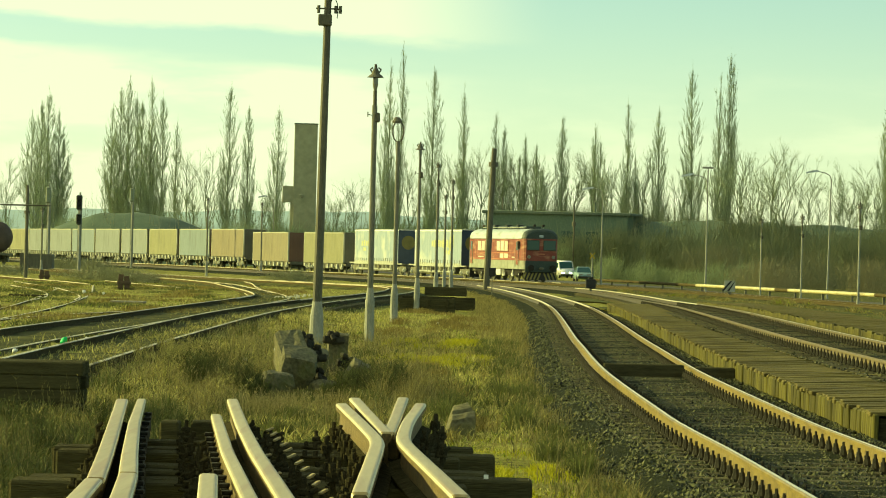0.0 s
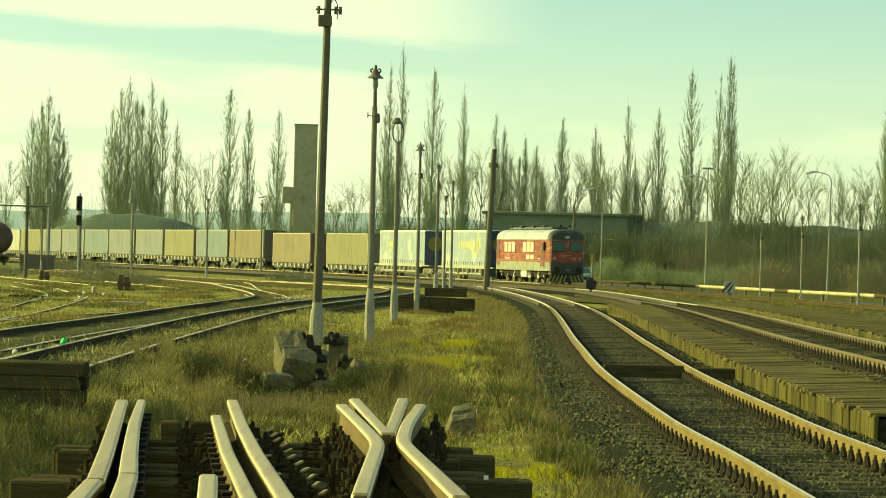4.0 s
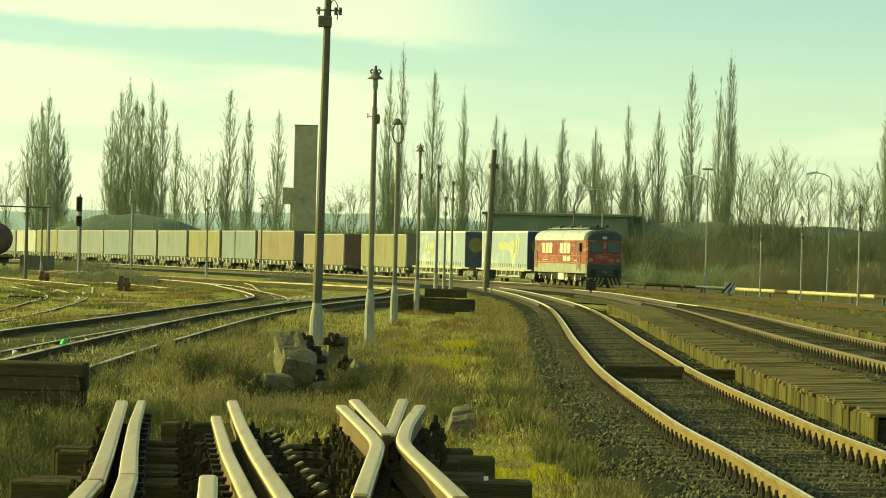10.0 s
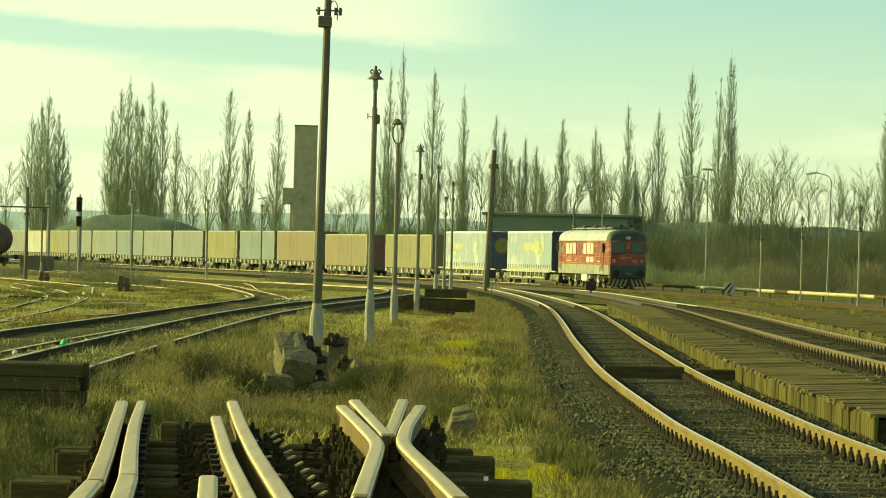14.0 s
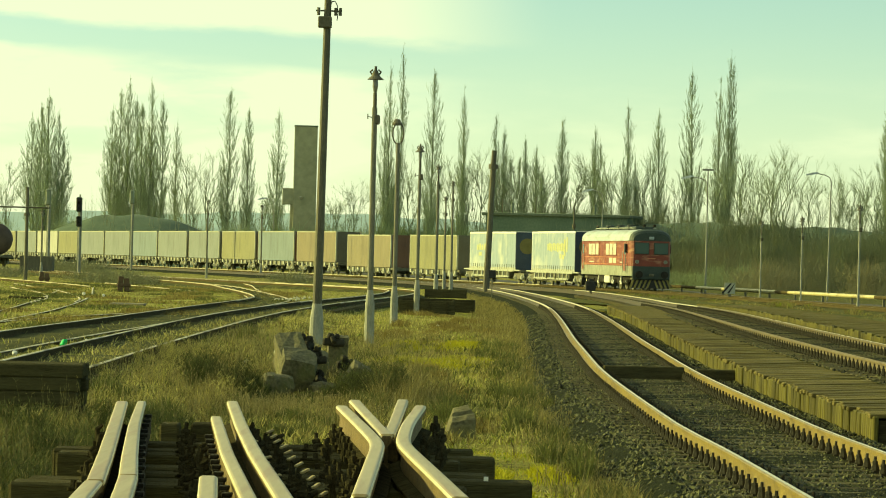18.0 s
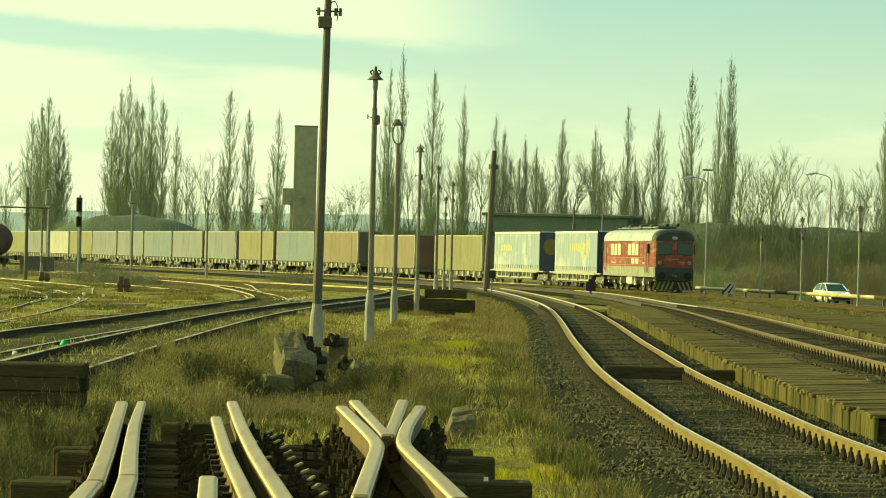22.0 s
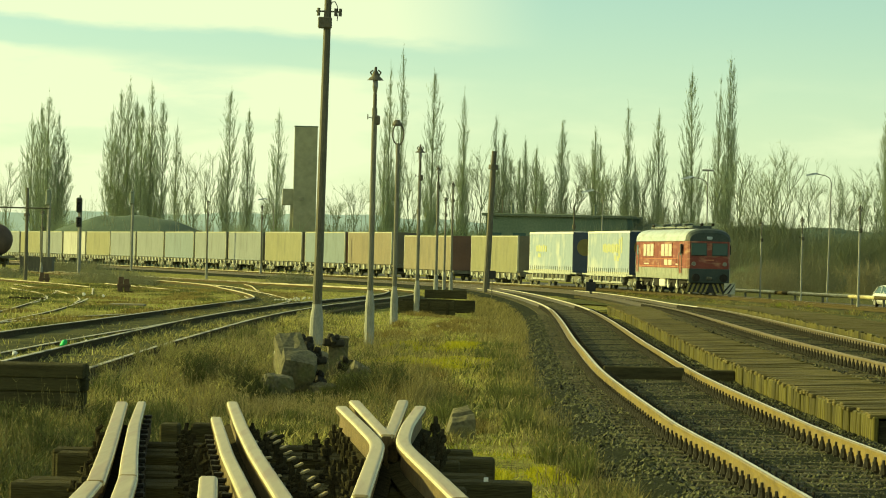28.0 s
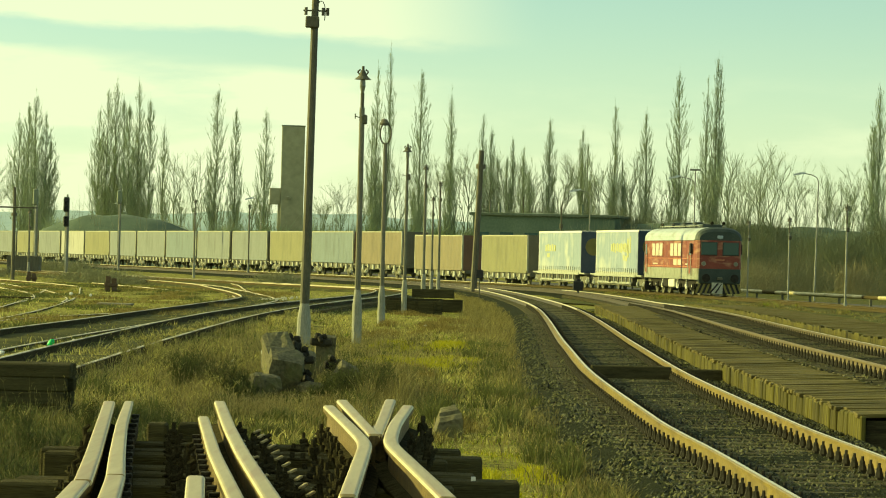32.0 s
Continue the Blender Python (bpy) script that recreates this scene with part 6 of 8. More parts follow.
def build_car(name, label, body, van=False, lights=True):
    car = tagged(new(name), label, "car" if not van else "van", "cars on the road")
    L, W, H = (4.2, 1.7, 1.45) if not van else (5.2, 1.95, 2.35)
    hw = W / 2
    bm = bmesh.new()
    if van:
        prof = [(-2.6, 0.35), (-2.6, 2.2), (-2.4, 2.32), (0.9, 2.34), (1.25, 2.2), (1.95, 1.25), (2.5, 1.05), (2.6, 0.8), (2.6, 0.35)]
        loft(bm, [[Vector((x, y, z)) for y, z in prof] for x in (-hw, hw)])
        bmesh.ops.bevel(bm, geom=bm.edges[:], offset=0.06, segments=2, affect="EDGES")
    else:
        # rounded sections from tail to nose: place, half-width, sill and shoulder heights
        rows = ((-2.12, 0.62, 0.44, 0.70), (-2.04, 0.76, 0.32, 0.86), (-1.6, 0.84, 0.24, 0.93), (0.0, 0.86, 0.2, 0.94), (1.0, 0.85, 0.2, 0.91), (1.6, 0.82, 0.24, 0.82), (1.98, 0.74, 0.3, 0.70), (2.1, 0.6, 0.4, 0.58))
        loft(bm, [[Vector((x * w, y, z0 + (z1 - z0) * q)) for x, q in ((-0.92, 0.0), (-1.0, 0.3), (-0.99, 0.75), (-0.9, 0.97), (-0.6, 1.0), (0.6, 1.0), (0.9, 0.97), (0.99, 0.75), (1.0, 0.3), (0.92, 0.0))] for y, w, z0, z1 in rows])
    part("body", bm, body, car, smooth=True)
    if not van:
        bm = bmesh.new()
        glass_rows = ((-1.85, 0.72, 0.64, 0.95), (-1.3, 0.76, 0.60, 1.34), (-0.5, 0.77, 0.60, 1.41), (0.25, 0.77, 0.60, 1.38), (1.12, 0.72, 0.66, 0.93))
        loft(bm, [[Vector((-w, y, 0.88)), Vector((-w2, y, z)), Vector((w2, y, z)), Vector((w, y, 0.88))] for y, w, w2, z in glass_rows])
        cabin = part("cabin", bm, GLASS, car, "dark tinted cabin windows")
        bm = bmesh.new()
        loft(bm, [[Vector((-w, y, z - 0.02)), Vector((-w * 0.8, y, z + 0.035)), Vector((w * 0.8, y, z + 0.035)), Vector((w, y, z - 0.02))] for y, w, z in ((-1.36, 0.6, 1.32), (-1.2, 0.62, 1.37), (-0.5, 0.63, 1.42), (0.1, 0.62, 1.40), (0.3, 0.6, 1.36))])
        part("roof", bm, body, car, smooth=True)
        for s in (-1, 1):
            for y0, y1, z1 in ((-0.4, -0.4, 1.4), (1.1, 0.27, 1.37), (-1.8, -1.3, 1.33)):
                bm = bmesh.new()
                tube(bm, (s * 0.76, y0, 0.9), (s * 0.62, y1, z1), 0.04, n=6)
                part("pillar", bm, body, cabin)
            bm = bmesh.new()
            box(bm, s * 0.86, s * 0.98, 0.62, 0.78, 0.92, 1.04, 0.02)
            part("side_mirror", bm, body, car)
    else:
        for s in (-1, 1):
            bm = bmesh.new()
            box(bm, s * (hw - 0.01), s * (hw + 0.006), 0.4, 1.3, 1.35, 2.0)
            part("side_window", bm, GLASS, car)
        bm = bmesh.new()
        loft(bm, [[Vector((x, 1.34, 2.14)), Vector((x, 1.93, 1.33)), Vector((x, 1.97, 1.36)), Vector((x, 1.38, 2.17))] for x in (-hw + 0.12, hw - 0.12)])
        part("windscreen", bm, GLASS, car)
    for s in (-1, 1):
        for y in (-L * 0.31, L * 0.32):
            bm = bmesh.new()
            tube(bm, (s * (hw - 0.2), y, 0.31), (s * (hw + 0.01), y, 0.31), 0.31, n=16)
            w = part("wheel", bm, TYRE, car)
            bm = bmesh.new()
            tube(bm, (s * (hw + 0.01), y, 0.31), (s * (hw + 0.02), y, 0.31), 0.19, n=12)
            part("hub", bm, HUB, w)
        bm = bmesh.new()
        y = L / 2
        box(bm, s * (hw - 0.45) - 0.14, s * (hw - 0.45) + 0.26, y - 0.06, y + 0.0, 0.58, 0.74, 0.03)
        part("headlight", bm, HEADLIGHT if lights else LAMPGLASS, car, "lit headlight" if lights else "headlight")
        bm = bmesh.new()
        box(bm, s * (hw - 0.3) - 0.12, s * (hw - 0.3) + 0.12, -y - 0.02, -y + 0.04, 0.62, 0.85)
        part("tail_light", bm, TAILLIGHT, car)
    bm = bmesh.new()
    box(bm, -hw * 0.9, hw * 0.9, L / 2 - 0.1, L / 2 + 0.03, 0.32, 0.52, 0.03)
    part("bumper", bm, BLACK, car)
    return car


WHITECAR = mat("white_car_paint", (0.7, 0.7, 0.68), (0.8, 0.8, 0.78), 3, 0.25, 0, 0)
SILVERCAR = mat("silver_car_paint", (0.6, 0.61, 0.6), (0.7, 0.7, 0.69), 3, 0.3, 0.15, 0)
BLUECAR = mat("dusty_blue_car_paint", (0.13, 0.22, 0.22), (0.2, 0.29, 0.28), 3, 0.35, 0, 0)
CAR_WHITE = build_car("saloon_car", "white saloon car driving along the road", WHITECAR)
CAR_SILVER = build_car("saloon_car", "silver saloon car driving along the road", SILVERCAR)
CAR_BACK = build_car("saloon_car", "pale saloon car driving the other way", WHITECAR)
CAR_WAIT = build_car("saloon_car", "dusty blue car waiting at the crossing", BLUECAR, lights=False)
VAN_WAIT = build_car("delivery_van", "white van waiting at the crossing", WHITECAR, van=True)


def road_pose(u, side, back=False):
    d = (ROAD_B - ROAD_A).normalized()
    n = Vector((d.y, -d.x, 0))
    p = road_point(u) + n * side
    turn = math.degrees(math.atan2(-d.x, d.y)) + (180 if back else 0)
    return pose(p.x, p.y, float(ground_level(p.x, p.y)) + 0.08, 0, 0, turn)


CAR_WAIT.matrix_basis = pose(14.1, 334, float(ground_level(14.1, 334)), 0, 0, 184)
VAN_WAIT.matrix_basis = pose(13.7, 378, float(ground_level(13.7, 378)), 0, 0, 190) @ Matrix.Scale(0.84, 4)


# ---- stacked turnout panel before the eye ----
PANEL_Z = 1.10
TURNOUT_SIDE = mat("turnout_rail_side", (0.085, 0.06, 0.024), (0.20, 0.14, 0.054), 8, 0.65, 0.15, 0.3)
# worn edge, brightened so the colour paints its highlight
TURNOUT_EDGE = mat("worn_lit_head_edge", (0.40, 0.33, 0.17), (0.74, 0.66, 0.42), 5, 0.4, 0.1, 0.1, stretch=(3, 0.6, 1))
TURNOUT_TOP = mat("dusty_rail_head", (0.24, 0.178, 0.066), (0.43, 0.355, 0.185), 1.6, 0.4, 0.15, 0.05, fine=9, stretch=(5, 0.35, 3), vary=0.7, spec=0.3, stain=((0.24, 0.135, 0.05), 2.2, (8, 0.45, 1), 0.65), spread=0.35)
PALEWOOD = mat("dirty_pale_wood", (0.20, 0.155, 0.07), (0.40, 0.33, 0.17), 8, 0.7, 0, 0.3, vary=0.4)
# black of the loose irons, also the painted shade on rail feet
BLACKIRON = mat("black_iron_and_foot_shade", (0.02, 0.0185, 0.011), (0.07, 0.062, 0.036), 14, 0.8, 0.0, 0.4, spec=0.0)
DARKTIMBER = mat("creosoted_timber", (0.024, 0.022, 0.012), (0.105, 0.094, 0.046), 4, 0.85, 0, 0.8, stretch=(0.4, 6, 6), vary=0.4, spec=0.03)


def rail_section():
    """Foot, web and a head whose shoulders are rounded."""
    right = [(0.07, 0), (0.07, 0.014), (0.012, 0.034), (0.009, 0.118), (0.034, 0.127), (0.036, 0.146)]
    right += [(0.036 - 0.016 * (1 - math.cos(a)), 0.152 + 0.016 * math.sin(a)) for a in (0.0, 0.4, 0.8, 1.2, 1.55)]
    return right + [(-u, w) for u, w in reversed(right)]


ROUND_RAIL = rail_section()


def polyline(points, step):
    """Straight runs with slightly eased bends."""
    p = np.array(points, dtype=float)
    s = np.concatenate([[0], np.cumsum(np.hypot(*np.diff(p, axis=0).T))])
    q = np.linspace(0, s[-1], max(4, int(s[-1] / step)))
    a = np.column_stack([np.interp(q, s, p[:, 0]), np.interp(q, s, p[:, 1])])
    for _ in range(30):
        a[1:-1] = (a[:-2] + 2 * a[1:-1] + a[2:]) / 4
    return a


def panel_rail(points, parent, z=PANEL_Z, wide=(1.0, 1.0)):
    """A length of rail with slightly worn-down ends; wide scales its section from end to end."""
    a = polyline(points, 0.08)
    d, n = normals(a)
    a = np.concatenate([[a[0] - d[0] * 0.012], a, [a[-1] + d[-1] * 0.012]])
    n = np.concatenate([n[:1], n, n[-1:]])
    m, k = len(a), len(ROUND_RAIL)
    w = np.interp(np.linspace(0, 1, m), [0, 1], wide)
    w[[0, -1]] *= 0.82
    sag = np.zeros(m)
    sag[[0, -1]] = 0.010
    verts = np.concatenate([np.column_stack([a + n * (u * w)[:, None], z - 0.168 + h - sag]) for u, h in ROUND_RAIL])
    faces, slots = [], []
    i = np.arange(m - 1)
    for j in range(k):
        j2 = (j + 1) % k
        faces.append(np.column_stack([j * m + i, j2 * m + i, j2 * m + i + 1, j * m + i + 1]))
        # slot 3 blackens the foot in place of shade between the rails
        slots += [1 if 8 <= j <= k - 10 else 2 if 6 <= j <= k - 8 else 3 if j < 2 or j > k - 4 else 0] * (m - 1)
    me = raw_mesh("rail", verts, np.concatenate(faces), [TURNOUT_SIDE, TURNOUT_TOP, TURNOUT_EDGE, BLACKIRON], slots)
    bm = bmesh.new()
    bm.from_mesh(me)
    bm.verts.ensure_lookup_table()
    for e in (0, m - 1):
        bm.faces.new([bm.verts[j * m + e] for j in range(k)])
    bmesh.ops.recalc_face_normals(bm, faces=bm.faces[:])
    bm.to_mesh(me)
    bm.free()
    return part("rail", me, None, parent, "dusty rail head with rusty sides"), a


def iron_pieces():
    """Loose fastening irons: standing bolts with nuts, a clip, a hooked spike and a plate."""
    made = []
    for kind in range(5):
        bm = bmesh.new()
        if kind == 4:
            box(bm, -0.015, 0.015, -0.05, 0.05, 0, 0.10, 0.004)
            box(bm, -0.022, 0.022, -0.03, 0.03, 0.10, 0.118, 0.003)
        elif kind == 0:
            tube(bm, (0, 0, 0), (0.004, 0, 0.16), 0.016, 0.014, n=7)
            tube(bm, (0, 0, 0.085), (0.002, 0, 0.112), 0.032, n=6)
            tube(bm, (0, 0, 0.07), (0, 0, 0.085), 0.037, 0.034, n=8)
        elif kind == 1:
            box(bm, -0.045, 0.045, -0.03, 0.03, 0, 0.022, 0.006)
            box(bm, -0.02, 0.035, -0.024, 0.024, 0.022, 0.06, 0.008)
            tube(bm, (0.01, 0, 0.06), (0.012, 0, 0.105), 0.014, n=6)
        elif kind == 2:
            tube(bm, (0, 0, 0), (0, 0, 0.10), 0.018, 0.015, n=6)
            tube(bm, (0, 0, 0.095), (0.035, 0.01, 0.12), 0.018, 0.012, n=6)
        else:
            box(bm, -0.06, 0.06, -0.045, 0.045, 0, 0.014, 0.004)
            for u in (-0.035, 0.035):
                tube(bm, (u, 0, 0.01), (u, 0, 0.05), 0.016, n=6)
        made.append(finish(("bolt", "rail_clip", "spike", "rail_chair", "slide_chair")[kind], bm, DARKIRON if kind == 4 else BLACKIRON))
    return made


def build_turnout():
    panel = tagged(new("turnout_panel"), "stacked railway turnout panel of rails on dark timbers", "turnout")
    rails = [([(-1.878, 19.75), (-1.467, 14.73), (-1.332, 13.0)], (1.0, 1.05)), ([(-1.335, 12.93), (-1.293, 11.97), (-1.23, 10.0)], (1.05, 1.2)),
             ([(-1.769, 19.82), (-1.577, 17.28), (-1.364, 14.77), (-1.238, 13.36)], (0.76, 1.12)), ([(-1.233, 13.3), (-1.14, 12.02), (-1.02, 10.0)], (1.12, 1.2)),
             ([(-1.215, 18.2), (-0.944, 14.96), (-0.682, 12.18), (-0.47, 10.0)], (0.82, 0.95)),
             ([(-1.247, 20.12), (-1.02, 17.3), (-0.819, 15.01), (-0.556, 12.28), (-0.36, 10.2)], (0.95, 1.05)),
             ([(-0.918, 13.38), (-0.835, 12.13), (-0.70, 10.2)], (1.05, 1.05)),
             ([(-0.58, 19.89), (-0.419, 17.87), (-0.292, 16.2), (-0.286, 15.9), (-0.287, 14.3), (-0.288, 12.56)], (1.0, 1.0)),
             ([(-0.524, 20.71), (-0.262, 16.85)], (1.0, 0.9)), ([(-0.229, 21.05), (-0.24, 18.4), (-0.25, 16.95)], (1.0, 0.9)),
             ([(-0.113, 20.16), (-0.168, 17.95), (-0.176, 16.5), (-0.165, 16.05), (-0.029, 14.2), (0.09, 12.56)], (1.0, 1.05))]
    lines = [panel_rail(r, panel, PANEL_Z - (0.005 if k == 9 else 0.0), w)[1] for k, (r, w) in enumerate(rails)]
    bm = bmesh.new()
    box(bm, -0.30, -0.20, 16.9, 18.2, PANEL_Z - 0.15, PANEL_Z - 0.03, 0.01)
    part("crossing_nose", bm, TURNOUT_SIDE, panel)
    # cross timbers in pairs, far to near
    top = PANEL_Z - 0.18
    rnd = random.Random(8)
    for y, x0, x1 in ((21.1, -1.56, -1.40), (20.9, -1.74, -1.62), (18.85, -1.9, 0.2), (18.1, -2.08, 0.31), (17.82, -2.03, 0.12), (16.75, -1.6, 0.25), (16.2, -1.6, 0.46), (15.75, -1.93, 0.14), (15.45, -1.97, 0.0), (14.2, -1.75, 0.05), (13.0, -1.7, 0.1), (11.6, -1.7, 0.1)):
        bm = bmesh.new()
        box(bm, x0, x1, y - 0.12, y + 0.12, top - 0.16, top + rnd.uniform(-0.008, 0.0), 0.012)
        part("cross_timber", bm, DARKTIMBER, panel)
    # fastening irons along the rails: line, side shift, from, to, spacing, kinds
    bolt, clip, spike, chair, slide = iron_pieces()
    rows = ((0, -0.10, 13.2, 19.2, 0.34, (clip, spike, chair), 0.02), (2, 0.045, 13.4, 19.7, 0.52, (slide,), 0.003), (2, 0.27, 13.4, 19.4, 0.26, (clip, chair), 0.015),
            (4, -0.045, 12.2, 18.0, 0.42, (slide,), 0.003), (4, -0.11, 12.2, 17.6, 0.5, (clip, spike), 0.02),
            (5, 0.10, 12.3, 19.8, 0.24, (clip, spike, clip), 0.02), (5, 0.18, 12.3, 19.4, 0.28, (chair, clip, spike), 0.035),
            (7, -0.095, 13.0, 19.4, 0.27, (bolt,), 0.01), (7, -0.19, 14.4, 19.2, 0.55, (bolt, clip, clip), 0.03), (7, -0.27, 16.0, 19.0, 0.8, (clip, chair), 0.04),
            (10, 0.10, 16.2, 19.8, 0.3, (bolt, clip), 0.02), (10, 0.18, 17.0, 19.4, 0.4, (bolt, spike), 0.03))
    for line, off, y0, y1, step, kinds, loose in rows:
        a = lines[line]
        o = np.argsort(a[:, 1])
        for q in np.arange(y0, y1, step):
            q += rnd.uniform(-0.05, 0.05)
            x = np.interp(q, a[o, 1], a[o, 0]) + off + rnd.uniform(-loose, loose)
            piece = rnd.choice(kinds)
            m = pose(x, q, top - 0.01, *((0, 0, 0) if piece is slide else (rnd.uniform(-12, 12), rnd.uniform(-12, 12), rnd.uniform(-25, 25)))) @ Matrix.Scale(1.0 if piece is slide else rnd.uniform(0.65, 0.95), 4)
            part(piece.name.split(".")[0], piece, None, panel, at=m)
    # pale wooden wedges in a slanting row
    bm = bmesh.new()
    box(bm, -0.012, 0.012, -0.032, 0.032, 0, 0.014, 0.003)
    wedge = finish("wedge", bm, PALEWOOD)
    for k in range(13):
        f = k / 12
        part("wedge", wedge, None, panel, "pale wooden wedge", at=pose(-0.905 + 0.535 * f + rnd.uniform(-0.01, 0.01), 18.0 - 5.5 * f, top + 0.11, 16, -8, -38 + rnd.uniform(-8, 8)) @ Matrix.Scale(0.8, 4))
        part("wedge", wedge, None, panel, at=pose(-0.99 + 0.5 * f + rnd.uniform(-0.03, 0.03), 17.9 - 5.4 * f, top + 0.06, 8, 20, -30 + rnd.uniform(-30, 30)) @ Matrix.Scale(0.7, 4))
    # bearers down to the ground
    for y in (19.2, 16.4, 13.4, 11.2):
        z, k = top - 0.165, 0
        while z > -0.05:
            for u in ((-1.7, -1.0, -0.1) if k % 2 == 0 else (None,)):
                bm = bmesh.new()
                if u is None:
                    box(bm, -1.9, 0.1, y - 0.13, y + 0.13, z - 0.15, z, 0.012)
                else:
                    box(bm, u - 0.13, u + 0.13, y - 0.7, y + 0.7, z - 0.15, z, 0.012)
                part("bearer", bm, DARKTIMBER, panel)
            z -= 0.152
            k += 1
    bm = bmesh.new()
    box(bm, -0.018, 0.018, -0.004, 0.0, -0.03, 0.004)
    part("paint_tag", bm, WHITE, panel, "small white tag on a timber end", at=pose(0.235, 16.06, top + 0.025) @ Matrix.Scale(0.62, 4))


build_turnout()


# ---- stack of old sleepers across the end of the siding ----
def build_stack():
    stack = tagged(new("sleeper_stack"), "dark stack of old timber sleepers across the siding", "timber stack")
    rnd = random.Random(3)
    for row in range(5):
        for col in range(3):
            bm = bmesh.new()
            x1 = -4.09 + rnd.uniform(-0.05, 0.04)
            box(bm, x1 - 2.5, x1, 38.0 + col * 0.28, 38.26 + col * 0.28, row * 0.158, row * 0.158 + 0.155, 0.015)
            part("sleeper", bm, DARKTIMBER, stack, at=pose(0, 0, -0.12))


build_stack()


# ---- rubble, stones and timbers ----
OLDCONCRETE = mat("crumbled_concrete", (0.06, 0.057, 0.031), (0.18, 0.162, 0.092), 3, 0.95, 0, 0.9, fine=22, stain=((0.10, 0.11, 0.03), 2.5, (1, 1, 1), 0.6))


def rubble(name, label, m, size, seed, chop=0.12, category="rubble"):
    bm = bmesh.new()
    bmesh.ops.create_cube(bm, size=1)
    bmesh.ops.subdivide_edges(bm, edges=bm.edges[:], cuts=4, use_grid_fill=True)
    for v in bm.verts:
        edge = sum(abs(abs(c) - 0.5) < 0.01 for c in v.co)
        k = noise.noise(v.co * 3.1 + Vector((seed, 0, 0)))
        v.co *= 1 - chop * (edge - 1) * 0.5 - 0.5 * chop * (k + 0.3)
        v.co += Vector([noise.noise(v.co * 6 + Vector((seed, i * 7, 0))) for i in range(3)]) * 0.05
    bmesh.ops.scale(bm, vec=size, verts=bm.verts)
    ob = new(name, finish(name, bm, OLDCONCRETE))
    ob.matrix_basis = m
    return tagged(ob, label, category, "rubble at the pole")


g0 = float(ground_level(-2.4, 52))
rubble("concrete_block", "long concrete footing tipped over, cracked sunlit top", pose(-2.23, 50.5, g0 + 0.42, 37, -9, 13), (0.43, 0.80, 0.66), 1, 0.06)
rubble("concrete_block", "broad lump of footing with a rounded dark face", pose(-2.13, 49.75, g0 + 0.36, 24, 10, 8), (0.54, 0.5, 0.54), 11, 0.12)
rubble("concrete_block", "upright concrete block with iron fittings on top", pose(-1.69, 54.6, g0 + 0.38, 4, 3, 3), (0.33, 0.36, 0.80), 3, 0.05)
rubble("concrete_block", "dark concrete slab between the blocks", pose(-1.93, 52.6, g0 + 0.26, 12, 0, 4), (0.34, 0.4, 0.6), 2, 0.1)
rubble("concrete_block", "slanted broken stone in dry grass", pose(-1.27, 49.7, g0 + 0.22, 14, 30, 8), (0.34, 0.40, 0.56), 4, 0.16)
rubble("concrete_block", "half-buried lump of old concrete", pose(-1.74, 49.6, g0 + 0.0, 0, 6, 30), (0.4, 0.42, 0.4), 5, 0.25)
rubble("concrete_block", "low mossy stone in dry grass", pose(-2.36, 48.4, g0 + 0.13, 4, 5, 12), (0.46, 0.4, 0.42), 6, 0.14)
rubble("concrete_block", "flat broken stone in dry grass", pose(-2.98, 48.0, g0 + 0.04, 0, 4, 30), (0.44, 0.3, 0.2), 7, 0.2)
def marker_stone():
    """Low concrete marker whose top slopes towards the track."""
    stone = new("marker_stone")
    g = float(ground_level(0.2, 38.6))
    stone.matrix_basis = pose(0.26, 38.6, g, 0, 0, 4)
    bm = bmesh.new()
    loft(bm, [[Vector((-0.20, y, 0)), Vector((0.16, y, 0)), Vector((r, y, z + 0.03)), Vector((k, y, z - 0.02))] for y, k, r, z in ((-0.17, -0.125, 0.15, 0.21), (-0.10, -0.11, 0.145, 0.265), (-0.04, -0.11, 0.14, 0.27), (-0.03, -0.105, 0.11, 0.315), (0.06, -0.09, 0.09, 0.36), (0.16, -0.09, 0.09, 0.365))])
    bmesh.ops.bevel(bm, geom=bm.edges[:], offset=0.006, segments=1, affect="EDGES")
    bmesh.ops.subdivide_edges(bm, edges=bm.edges[:], cuts=2, use_grid_fill=True)
    for v in bm.verts:
        v.co += Vector([noise.noise(v.co * 9 + Vector((k * 5, 0, 2))) for k in range(3)]) * 0.014
    part("block", bm, OLDCONCRETE, stone)
    tagged(stone, "small concrete marker stone with a sloping top", "stone", "rubble at the pole")


marker_stone()


